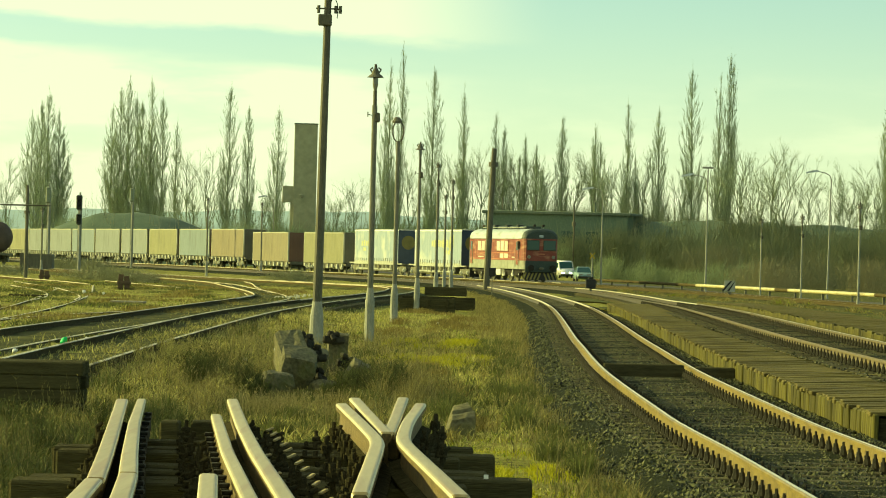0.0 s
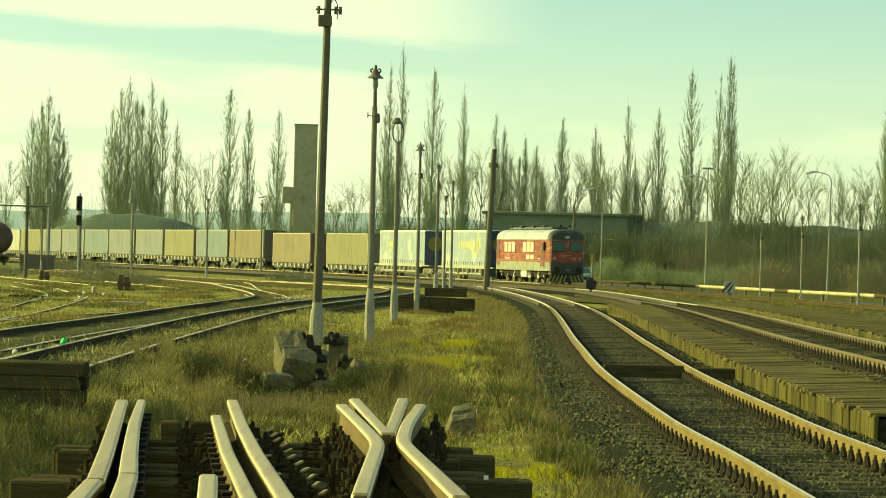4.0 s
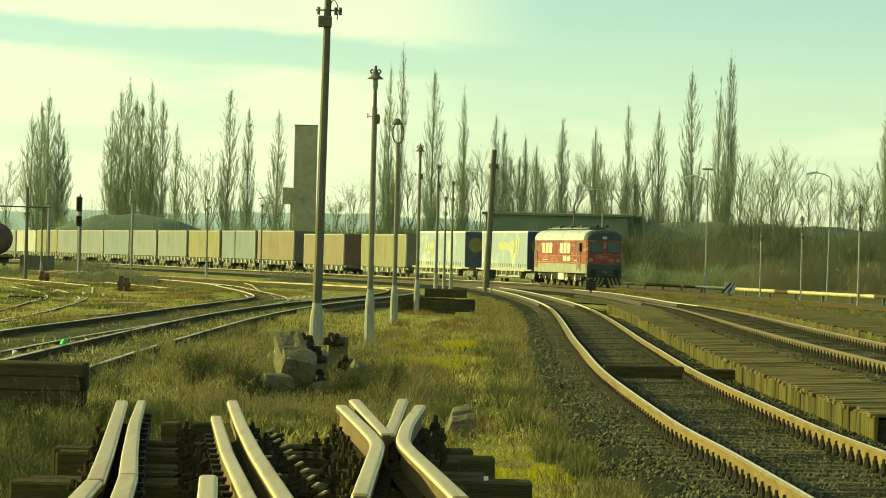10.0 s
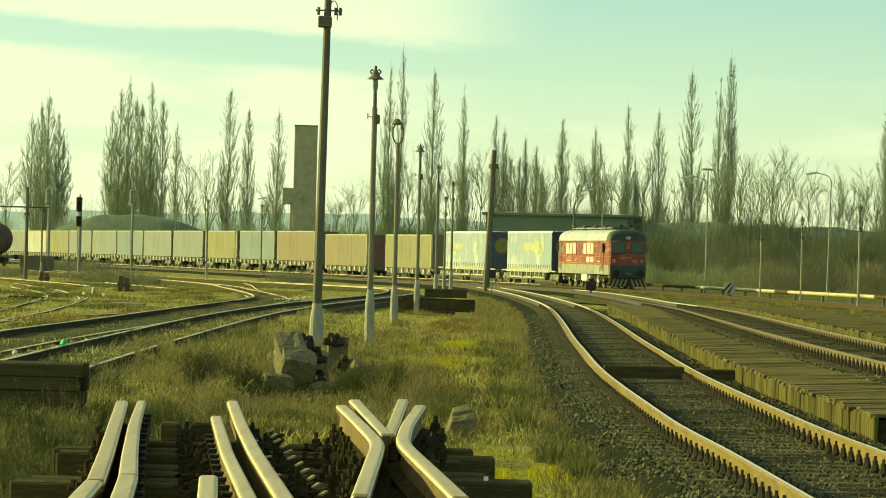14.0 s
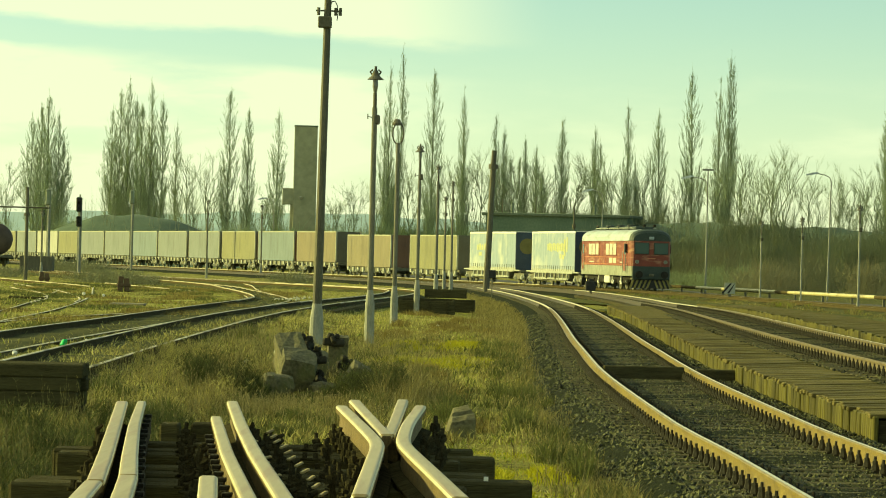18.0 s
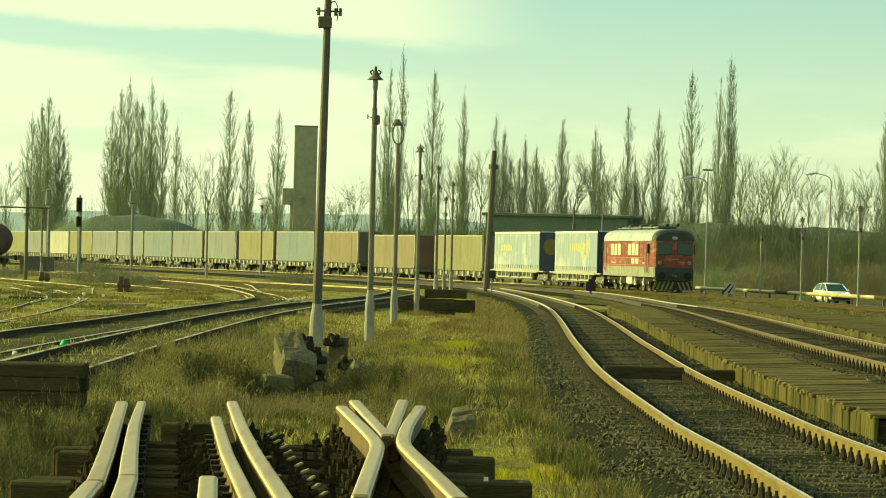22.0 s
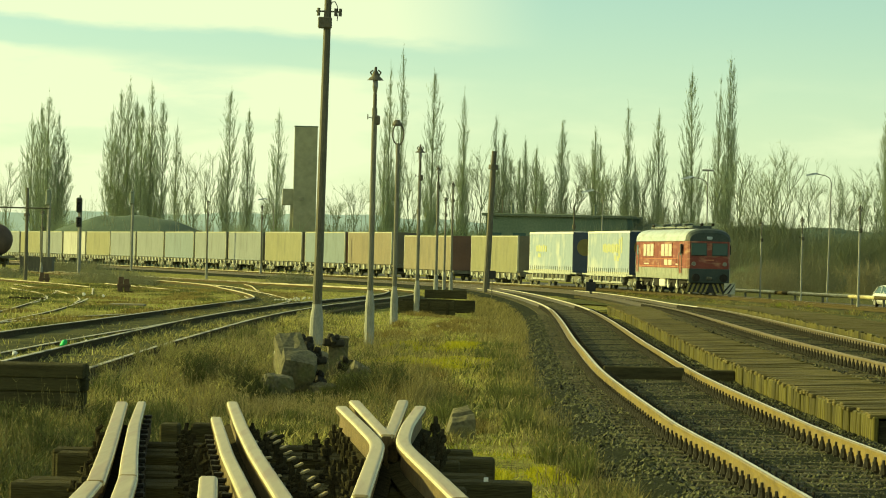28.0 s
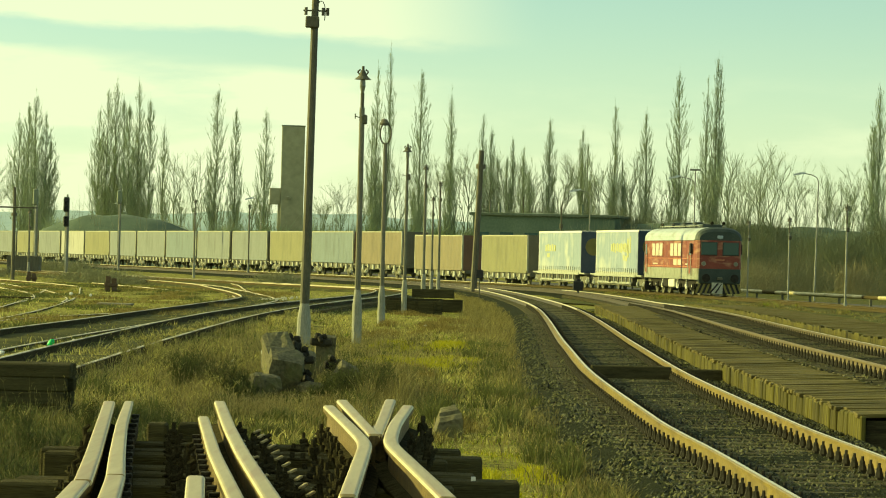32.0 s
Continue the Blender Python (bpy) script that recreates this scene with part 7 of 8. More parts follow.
def iron_bits():
    rnd = random.Random(12)
    heap = tagged(new("iron_scrap"), "rusty iron fittings heaped on the rubble", "scrap")
    for x, y, z in ((-2.02, 51.2, 0.63), (-2.06, 51.2, 0.68), (-2.00, 51.2, 0.53), (-1.90, 51.2, 0.47), (-1.85, 51.2, 0.41), (-1.93, 51.2, 0.34), (-1.97, 51.2, 0.41), (-1.88, 51.2, 0.12), (-1.82, 51.2, 0.10), (-1.74, 54.2, 0.62), (-1.67, 54.2, 0.60), (-1.81, 54.2, 0.61), (-1.44, 52.0, 0.32), (-1.52, 52.0, 0.33), (-2.44, 51.2, -0.02), (-1.92, 51.2, 0.25)):
        bm = bmesh.new()
        box(bm, -0.11, 0.11, -0.04, 0.04, -0.06, 0.06, 0.02)
        box(bm, -0.04, 0.04, -0.05, 0.05, 0.06, 0.15, 0.02)
        part("iron_fitting", bm, DARKIRON, heap, at=pose(x, y, z - 0.04, rnd.uniform(-30, 30), rnd.uniform(-30, 30), rnd.uniform(0, 90)))


iron_bits()


def plank_thing(name, label, x0, x1, y, z0, z1, d=0.2, turn=0.0, material=DARKTIMBER, category="timber"):
    bm = bmesh.new()
    box(bm, -(x1 - x0) / 2, (x1 - x0) / 2, -d / 2, d / 2, 0, z1 - z0, 0.015)
    ob = new(name, finish(name, bm, material))
    ob.matrix_basis = pose((x0 + x1) / 2, y, z0, 0, 0, turn)
    return tagged(ob, label, category)


plank_thing("crossing_timber", "dark timber laid between the rails", 2.66, 3.96, 54.2, 0.06, 0.31, 0.3)
plank_thing("crossing_timber", "dark timber laid outside the rail", 4.18, 4.82, 54.6, 0.04, 0.27, 0.3)


def timber_trough():
    """Open box of old boards: front and back boards, end boards and a floor."""
    box_ob = tagged(new("timber_trough"), "long dark open timber trough in the grass", "trough")
    box_ob.matrix_basis = pose(-0.55, 127, -0.2, 0, 0, -3)
    rnd = random.Random(21)
    for y, top in ((-0.42, 0.54), (0.42, 0.62)):
        for k in range(3):
            bm = bmesh.new()
            h = top / 3
            box(bm, -1.08 + rnd.uniform(-0.03, 0.03), 1.05 + rnd.uniform(-0.03, 0.03), y - 0.035, y + 0.035, k * h, (k + 1) * h - 0.012, 0.01)
            part("board", bm, DARKTIMBER, box_ob)
    for x in (-1.0, 0.98):
        bm = bmesh.new()
        box(bm, x - 0.03, x + 0.03, -0.38, 0.38, 0, 0.56, 0.01)
        part("end_board", bm, DARKTIMBER, box_ob)
    for x in (-0.7, 0.1, 0.8):
        bm = bmesh.new()
        box(bm, x - 0.05, x + 0.05, -0.5, -0.46, 0, 0.5, 0.01)
        part("batten", bm, DARKTIMBER, box_ob)
    bm = bmesh.new()
    box(bm, -0.96, 0.94, -0.38, 0.38, 0, 0.06)
    part("floor_board", bm, DARKTIMBER, box_ob)


timber_trough()
plank_thing("timber_beam", "dark far beam beside the lamp posts", -0.9, 1.3, 176, -0.16, 0.3, 0.6, -4)
plank_thing("timber_beam", "dark beam lying on the trough", 0.35, 1.3, 131, -0.16, 0.34, 0.5, -6)
OXIDEIRON = mat("red_rusted_iron", (0.06, 0.042, 0.024), (0.15, 0.098, 0.056), 5, 0.8, 0.1, 0.4)


def stop_block(x, y, h, label):
    stop = tagged(new("rail_end_stop"), label, "stop block", "stop blocks of the sidings")
    stop.matrix_basis = pose(x, y, float(ground_level(x, y)) - 0.02, 0, 0, 8)
    for u, lean, k in ((-0.19, 4, 1.0), (0.17, -3, 0.88)):
        bm = bmesh.new()
        box(bm, -0.13, 0.13, -0.05, 0.05, 0, h * k, 0.02, m=pose(u, 0, 0, 0, lean, 0))
        part("upright", bm, OXIDEIRON, stop)
        bm = bmesh.new()
        tube(bm, (u, 0.05, h * k * 0.8), (u, 0.9, 0.05), 0.05, n=6)
        part("stay", bm, OXIDEIRON, stop)
    bm = bmesh.new()
    box(bm, -0.34, 0.34, -0.09, -0.05, h * 0.35, h * 0.55, 0.015)
    part("cross_bar", bm, OXIDEIRON, stop)
    bm = bmesh.new()
    box(bm, -0.3, 0.5, -0.4, -0.12, 0, 0.1, 0.02)
    part("foot_timber", bm, DARKTIMBER, stop)


stop_block(-15.75, 165, 0.78, "rusty two-legged stop block on the siding")
stop_block(-23.75, 199, 0.72, "rusty two-legged stop block on the far siding")
plank_thing("timber_beam", "old beam lying in the yellow grass", -16.6, -15.2, 128, -0.2, 0.08, 0.5)
plank_thing("timber_beam", "short dark beam beside the crossing rails", -19.6, -18.7, 137, -0.2, 0.1, 0.4)
plank_thing("concrete_slab", "grey slab lying across the siding ditch", -11.7, -10.5, 118, -0.2, 0.09, 1.2, material=CONCRETE_SLEEPER, category="slab")
plank_thing("cable_cabinet", "dark low hut before the train", -33.9, -31.3, 268, -0.2, 1.25, 1.6, material=POLEDARK, category="hut")


def small_signs():
    s = tagged(new("dwarf_signal"), "dark dwarf signal lamp between the tracks", "signal")
    s.matrix_basis = pose(9.05, 203, -0.2)
    for name, b, m in (("post", (-0.07, 0.07, -0.07, 0.07, 0, 0.4), UNDER), ("lamp_case", (-0.32, 0.3, -0.2, 0.2, 0.38, 0.95), BLACK), ("cap", (-0.15, 0.15, -0.15, 0.15, 0.95, 1.1), BLACK)):
        bm = bmesh.new()
        box(bm, *b, bevel=0.04)
        part(name, bm, m, s)
    s = tagged(new("track_marker"), "thin post with a small dark box beside the rail", "marker")
    s.matrix_basis = pose(2.75, 184, -0.2)
    for name, b, m in (("post", (-0.03, 0.03, -0.03, 0.03, 0, 1.15), UNDER), ("box", (-0.2, 0.2, -0.1, 0.1, 1.1, 1.55), BLACK)):
        bm = bmesh.new()
        box(bm, *b, bevel=0.01)
        part(name, bm, m, s)
    s = tagged(new("warning_board"), "square grey board with dark diagonal stripes", "sign")
    s.matrix_basis = pose(17.0, 197, -0.12, 0, 0, -5) @ Matrix.Scale(0.9, 4)
    bm = bmesh.new()
    box(bm, -0.36, 0.36, -0.02, 0.02, 0.42, 1.14, 0.01)
    board = part("board", bm, PALEGEAR, s)
    for k in (-0.28, 0.08):
        bm = bmesh.new()
        loft(bm, [[Vector((k - 0.26, y, 0.46)), Vector((k - 0.1, y, 0.46)), Vector((min(0.34, k + 0.42), y, 1.1)), Vector((min(0.3, k + 0.28), y, 1.1))] for y in (-0.03, -0.021)])
        part("stripe", bm, BLACK, board, "dark diagonal stripe")
    bm = bmesh.new()
    box(bm, -0.1, 0.1, -0.05, 0.05, 0, 0.42)
    part("post", bm, UNDER, s)
    s = tagged(new("crossing_sign"), "yellow level-crossing cross on a post", "sign")
    s.matrix_basis = pose(13.0, 290, -0.3)
    bm = bmesh.new()
    tube(bm, (0, 0, 0), (0, 0, 2.75), 0.05, n=8)
    part("post", bm, POLE, s)
    for a in (38, -38):
        bm = bmesh.new()
        box(bm, -0.32, 0.32, -0.02, 0.02, -0.05, 0.05, m=pose(0, -0.06 - 0.045 * (a > 0), 2.55, 0, a * 1.3, 0))
        part("cross_arm", bm, YELLOW, s)


small_signs()


def litter():
    for name, words, x, y, r, c in (("plastic_bottle", "bright green plastic bottle in the grass", -6.95, 61.5, 0.055, (0.02, 0.55, 0.16)), ("paper_scrap", "crumpled white paper in the grass", -7.15, 56.0, 0.045, (0.75, 0.75, 0.7)),
                                ("paper_scrap", "crumpled white paper by the siding", -6.85, 64.5, 0.04, (0.75, 0.75, 0.7)), ("paper_scrap", "white paper scrap in tall grass", -3.25, 66.0, 0.05, (0.75, 0.75, 0.7)), ("paper_scrap", "white paper scrap on the gravel", -0.1, 98, 0.04, (0.7, 0.7, 0.66)), ("paper_scrap", "pale scrap beside the far siding", -14.6, 136, 0.07, (0.7, 0.7, 0.66)), ("paper_scrap", "pale scrap beside the slab", -13.6, 134, 0.06, (0.7, 0.7, 0.66)), ("paper_scrap", "white wrapper in tall grass", -3.5, 60.0, 0.04, (0.72, 0.7, 0.62))):
        bm = bmesh.new()
        bmesh.ops.create_icosphere(bm, subdivisions=2, radius=r)
        for v in bm.verts:
            v.co *= 1 + 0.5 * noise.noise(v.co * 30 + Vector((x, y, 0)))
            if name == "plastic_bottle":
                v.co.z *= 1.7
        ob = new(name, finish(name, bm, mat(name, tuple(k * 0.8 for k in c), c, 9, 0.35, 0, 0.2)))
        ob.matrix_basis = pose(x, y, float(ground_level(x, y)) + r * 1.2 + 0.05, 20, 30, 0)
        tagged(ob, words, "litter")


litter()


def pale_gravel(n, x0, y0, x1, y1, seed):
    """A thin spill of broken pale stones along a line."""
    rnd = random.Random(seed)
    bm = bmesh.new()
    for _ in range(n):
        f = rnd.random()
        x, y = x0 + (x1 - x0) * f + rnd.gauss(0, 0.25), y0 + (y1 - y0) * f + rnd.gauss(0, 1.2)
        r = rnd.uniform(0.02, 0.05)
        m = pose(x, y, float(ground_level(x, y)) + 0.1, rnd.uniform(-40, 40), rnd.uniform(-40, 40), rnd.uniform(0, 360))
        box(bm, -r, r, -r * 0.8, r * 0.8, -r * 0.7, r * 0.7, r * 0.35, m)
    tagged(new("gravel", finish("gravel", bm, mat("pale_broken_stone", (0.40, 0.39, 0.29), (0.62, 0.60, 0.48), 6, 0.9, 0, 0.4))), "pale broken stones spilled beside the siding rail", "gravel", kind="stuff")


pale_gravel(46, -6.75, 137, -6.05, 147, 19)


def tank_wagon():
    w = tagged(new("tank_wagon"), "dark rounded end of a parked tank wagon", "wagon")
    w.matrix_basis = pose(-42.3, 305, 0.1, 0, 0, 24)
    bm = bmesh.new()
    n = 20
    rings = [[Vector((1.45 * k * math.cos(a * math.tau / n), y, 2.5 + 1.45 * k * math.sin(a * math.tau / n))) for a in range(n)] for y, k in ((-6, 0.3), (-5.9, 0.7), (-5.6, 0.95), (-5.2, 1), (5.2, 1), (5.6, 0.95), (5.9, 0.7), (6, 0.3))]
    loft(bm, rings)
    part("tank", bm, mat("tank_brown", (0.05, 0.035, 0.025), (0.1, 0.07, 0.05), 2, 0.6, 0, 0.1), w, smooth=True)
    bm = bmesh.new()
    box(bm, -1.2, 1.2, -6.4, 6.4, 0.85, 1.05, 0.02)
    part("underframe", bm, UNDER, w)
    for y in (-4.2, 4.2):
        bogie(w, y, (-0.9, 0.9), 0.46, WAGON_WHEEL, UNDER)


tank_wagon()


# ---- grass, weeds and ballast stones ----
def clear_of(x, y, name, half):
    a = LINES[name]
    o = np.argsort(a[:, 1])
    return abs(x - np.interp(y, a[o, 1], a[o, 0])) > half


def trodden(x, y):
    """Share of the growth's height: it stays low before the rubble."""
    return 1 - 0.72 * np.exp(-(((x + 1.95) / 0.8) ** 4 + ((y - 46.5) / 4.2) ** 4))


def blades(name, label, n, x0, x1, y0, y1, h0, h1, width, material, seed, patch=None, lean=0.35, category="grass", keep=None, tuft=0):
    rng = np.random.default_rng(seed)
    # even spread over the view: nearer strips take more
    y = y0 * (y1 / y0) ** rng.uniform(0, 1, n)
    x = rng.uniform(x0, x1, n)
    out = np.zeros((n, 2))
    if tuft:
        # blades gather in tufts and lean outwards from their hearts
        heart = np.repeat(np.arange(n // tuft + 1), tuft)[:n] * tuft
        heart = np.minimum(heart, n - 1)
        out = rng.normal(0, 0.055, (n, 2)) * rng.uniform(0.5, 1.6, n)[heart][:, None]
        x, y = x[heart] + out[:, 0], y[heart] + out[:, 1]
    ok = np.ones(n, bool)
    for line, half in (("near", 1.75), ("second", 1.5)):
        ok &= clear_of(x, y, line, half)
    fade = np.minimum((x - x0), (x1 - x)) / (0.35 * (x1 - x0)) * np.clip(np.minimum(np.log(y / y0), np.log(y1 / y)) / 0.12, 0, 1)
    ok &= rng.uniform(0, 1, n) < fade
    if patch is not None:
        f = np.array([noise.noise((a * patch[0], b * patch[0] * 0.6, seed)) for a, b in zip(x, y)])
        ok &= f > patch[1] + rng.uniform(-0.25, 0.25, n)
    if keep is not None:
        ok &= keep(x, y)
    x, y, out = x[ok], y[ok], out[ok]
    n = len(x)
    z = ground_level(x, y) - 0.02
    tall = np.array([noise.noise((a * 0.8, b * 0.5, 5.0)) for a, b in zip(x, y)]) * 0.5 + 0.75
    h = rng.uniform(h0, h1, n) * np.clip(tall, 0.35, 1.3) * trodden(x, y)
    a = rng.uniform(0, math.tau, n)
    tilt = rng.normal(0, lean, (n, 2)) + (0.08, -0.02) + out * 6
    wv = np.column_stack([np.cos(a), np.sin(a), np.zeros(n)]) * (width * rng.uniform(0.6, 1.4, n))[:, None]
    base = np.column_stack([x, y, z])
    mid = base + np.column_stack([tilt * h[:, None] * 0.35, h * 0.6])
    tip = base + np.column_stack([tilt * h[:, None], h])
    v = np.empty((n, 5, 3))
    v[:, 0], v[:, 1], v[:, 2], v[:, 3], v[:, 4] = base - wv, base + wv, mid + wv * 0.7, mid - wv * 0.7, tip
    i = np.arange(n)[:, None] * 5
    f = np.concatenate([i + [[0, 1, 2]], i + [[0, 2, 3]], i + [[3, 2, 4]]])
    return tagged(new(name, raw_mesh(name, v.reshape(-1, 3), f, material)), label, category, kind="stuff")


DEADWEED = mat("dead_weeds", (0.036, 0.034, 0.012), (0.36, 0.31, 0.12), 0.6, 0.85, 0, 0, island=1.2, thin=0.3)
MOSS = mat("bright_moss", (0.20, 0.20, 0.016), (0.52, 0.48, 0.055), 0.8, 0.9, 0, 0, island=0.7, thin=0.4)
blades("grass", "tall dry yellow grass between the tracks", 34000, -9, 0.2, 33, 140, 0.05, 0.2, 0.0068, DRYGRASS, 21, (1.2, -0.05), 0.55)
blades("grass", "short green grass between the tracks", 90000, -5, 4.2, 24, 190, 0.02, 0.09, 0.006, GREENGRASS, 22, (0.5, -0.15), 0.6)
blades("grass", "short dry grass between the tracks", 50000, -3, 4.2, 24, 220, 0.04, 0.14, 0.0062, DRYGRASS, 29, (0.6, -0.1), 0.55)
blades("grass", "short mixed grass of the sidings", 48000, -40, 2.5, 45, 270, 0.04, 0.2, 0.012, DRYGRASS, 23, (0.12, -0.3))
blades("grass", "short green grass of the sidings", 42000, -40, 2.5, 45, 270, 0.03, 0.12, 0.014, GREENGRASS, 24, (0.12, -0.25))
blades("grass", "grass strip before the pipeline", 42000, 8, 42, 90, 300, 0.05, 0.24, 0.024, DEADWEED, 25, (0.2, -0.3))
blades("grass", "grass strip before the main track", 60000, 9.5, 27, 120, 275, 0.10, 0.34, 0.022, DEADWEED, 91, None, 0.4, keep=lambda x, y: (np.interp(x, MX, MY) - y > 4) & (np.interp(x, MX, MY) - y < 22))
blades("weeds", "brown dead weeds along the ballast edge", 60000, 0.95, 2.75, 23, 170, 0.06, 0.30, 0.006, DEADWEED, 26, (1.3, -0.15), 0.35, "weeds")
blades("weeds", "tall dead weeds round the rubble", 16000, -4.2, -0.2, 38, 62, 0.12, 0.5, 0.004, DEADWEED, 27, (1.3, 0.0), 0.4, "weeds")
# dark growth before the stack stands in for shade over this corner
blades("weeds", "weeds before the timber stack, dark brown for shade", 27000, -6.0, -1.3, 22, 38, 0.06, 0.30, 0.006, DEADWEED, 33, (1.4, -0.1), 0.5, "weeds")
blades("grass", "flattened dry leaves and straw in the grass", 80000, -7, 2.6, 34, 120, 0.03, 0.09, 0.011, DRYGRASS, 51, (1.1, -0.1), 1.6, "dry leaves")
blades("grass", "low green leaves in the grass", 60000, -6, 2.6, 25, 120, 0.03, 0.08, 0.011, GREENGRASS, 52, (1.3, 0.0), 1.5, "low plants")
blades("weeds", "low dark weed clumps in the grass", 55000, -6.0, 2.6, 26, 130, 0.03, 0.16, 0.0078, DEADWEED, 45, (1.3, 0.1), 0.6, "weeds")
blades("grass", "dry grass tufts between the tracks", 85000, -7.5, 2.2, 36, 120, 0.07, 0.25, 0.0085, DRYGRASS, 71, (1.1, -0.05), 0.3, tuft=26)
blades("weeds", "brown weed tufts between the tracks", 55000, -6, 2.4, 35, 100, 0.08, 0.27, 0.0085, DEADWEED, 72, (1.1, -0.05), 0.3, "weeds", tuft=26)
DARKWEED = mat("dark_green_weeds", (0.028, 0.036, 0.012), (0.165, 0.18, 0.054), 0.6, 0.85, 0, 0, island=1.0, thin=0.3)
# more dark blades in place of the corner's shade
blades("weeds", "weeds before the timber stack, dark green for shade", 55000, -6.6, -1.2, 21, 37.5, 0.08, 0.34, 0.006, DARKWEED, 53, (1.2, -0.25), 0.7, "weeds")
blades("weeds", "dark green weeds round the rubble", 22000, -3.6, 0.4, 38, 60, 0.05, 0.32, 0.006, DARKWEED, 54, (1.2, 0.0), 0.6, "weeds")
blades("weeds", "dark green weed tufts in the grass", 50000, -6, 2.2, 37, 90, 0.06, 0.24, 0.010, DARKWEED, 73, (1.0, -0.05), 0.4, "weeds", tuft=20)
blades("weeds", "dark weeds on the ballast shoulder", 30000, 0.95, 2.6, 22, 70, 0.06, 0.26, 0.005, DARKWEED, 84, (0.9, -0.1), 0.5, "weeds")
blades("weeds", "dark tall weeds beside the rubble", 16000, -1.9, 0.3, 42, 54, 0.14, 0.46, 0.0045, DEADWEED, 85, (1.2, -0.3), 0.35, "weeds")
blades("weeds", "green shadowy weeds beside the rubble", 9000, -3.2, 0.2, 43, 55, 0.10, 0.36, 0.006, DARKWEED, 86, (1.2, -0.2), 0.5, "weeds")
blades("weeds", "brown weeds along the far ballast edge", 40000, 1.2, 4.2, 85, 235, 0.06, 0.26, 0.011, DEADWEED, 81, (0.4, -0.45), 0.4, "weeds")
blades("weeds", "dark weed patches of the sidings", 60000, -38, -3, 70, 260, 0.03, 0.14, 0.016, DEADWEED, 82, (0.16, 0.02), 0.6, "weeds")
blades("weeds", "low green weed patches of the sidings", 40000, -38, -3, 60, 240, 0.03, 0.12, 0.016, DARKWEED, 83, (0.2, 0.08), 0.7, "weeds")
blades("moss", "bright green moss beside the ballast", 70000, -0.3, 1.7, 20, 40, 0.02, 0.06, 0.007, MOSS, 28, (0.9, -0.25), 0.6, "moss")
blades("moss", "bright green moss in the short grass", 90000, -1.7, 1.6, 57, 84, 0.02, 0.07, 0.009, MOSS, 34, (1.0, -0.05), 0.6, "moss")


RUSTWEED = mat("rusty_brown_weeds", (0.06, 0.046, 0.014), (0.32, 0.255, 0.085), 0.6, 0.85, 0, 0, island=1.1, thin=0.3)


def patches(name, label, spots, n, h, width, material, seed, lean=0.4, flop=0.0, category="weeds"):
    """Growth gathered in spots of (x, y, radius across, radius along, share of the height)."""
    rng = np.random.default_rng(seed)
    area = np.array([rx * ry for _, _, rx, ry, _ in spots])
    pick = rng.choice(len(spots), n, p=area / area.sum())
    sp = np.array(spots)[pick]
    a, r = rng.uniform(0, math.tau, n), np.sqrt(rng.uniform(0, 1, n)) * rng.uniform(0.75, 1.15, n)
    out = np.column_stack([np.cos(a), np.sin(a)]) * r[:, None]
    x, y = sp[:, 0] + out[:, 0] * sp[:, 2], sp[:, 1] + out[:, 1] * sp[:, 3]
    thick = np.array([noise.noise((p * 2.3, q * 1.2, seed)) for p, q in zip(x, y)])
    ok = clear_of(x, y, "near", 1.7) & (thick > rng.uniform(-0.55, 0.2, n))
    x, y, sp, out, r = x[ok], y[ok], sp[ok], out[ok], r[ok]
    n = len(x)
    tall = rng.uniform(*h, n) * sp[:, 4] * (1.1 - 0.5 * r ** 2) * trodden(x, y)
    tilt = rng.normal(0, lean, (n, 2)) + out * flop
    a = rng.uniform(0, math.tau, n)
    wv = np.column_stack([np.cos(a), np.sin(a), np.zeros(n)]) * (width * rng.uniform(0.6, 1.4, n))[:, None]
    base = np.column_stack([x, y, ground_level(x, y) - 0.01])
    mid = base + np.column_stack([tilt * tall[:, None] * 0.4, tall * 0.6])
    tip = base + np.column_stack([tilt * tall[:, None], tall])
    v = np.stack([base - wv, base + wv, mid + wv * 0.7, mid - wv * 0.7, tip], axis=1)
    i = np.arange(n)[:, None] * 5
    f = np.concatenate([i + [[0, 1, 2]], i + [[0, 2, 3]], i + [[3, 2, 4]]])
    return tagged(new(name, raw_mesh(name, v.reshape(-1, 3), f, material)), label, category, kind="stuff")


def scatter(n, x0, x1, y0, y1, rx, ry, k, seed):
    rnd = random.Random(seed)
    return [(rnd.uniform(x0, x1), rnd.uniform(y0, y1), rnd.uniform(*rx), rnd.uniform(*ry), rnd.uniform(*k)) for _ in range(n)]


patches("moss", "bright yellow-green moss patches in the short grass", scatter(16, -1.0, 0.9, 61.5, 67, (0.3, 0.7), (0.5, 1.4), (0.8, 1.3), 1) + scatter(12, -1.1, 0.8, 73, 78, (0.3, 0.7), (0.5, 1.3), (0.8, 1.3), 2)
        + scatter(8, 0.5, 1.25, 22, 33, (0.12, 0.3), (0.5, 1.2), (0.7, 1.2), 3) + scatter(4, -0.7, 0.2, 36, 44, (0.2, 0.4), (0.5, 1.0), (0.7, 1.1), 4), 44000, (0.05, 0.15), 0.009, MOSS, 95, 0.6, 0.0, "moss")
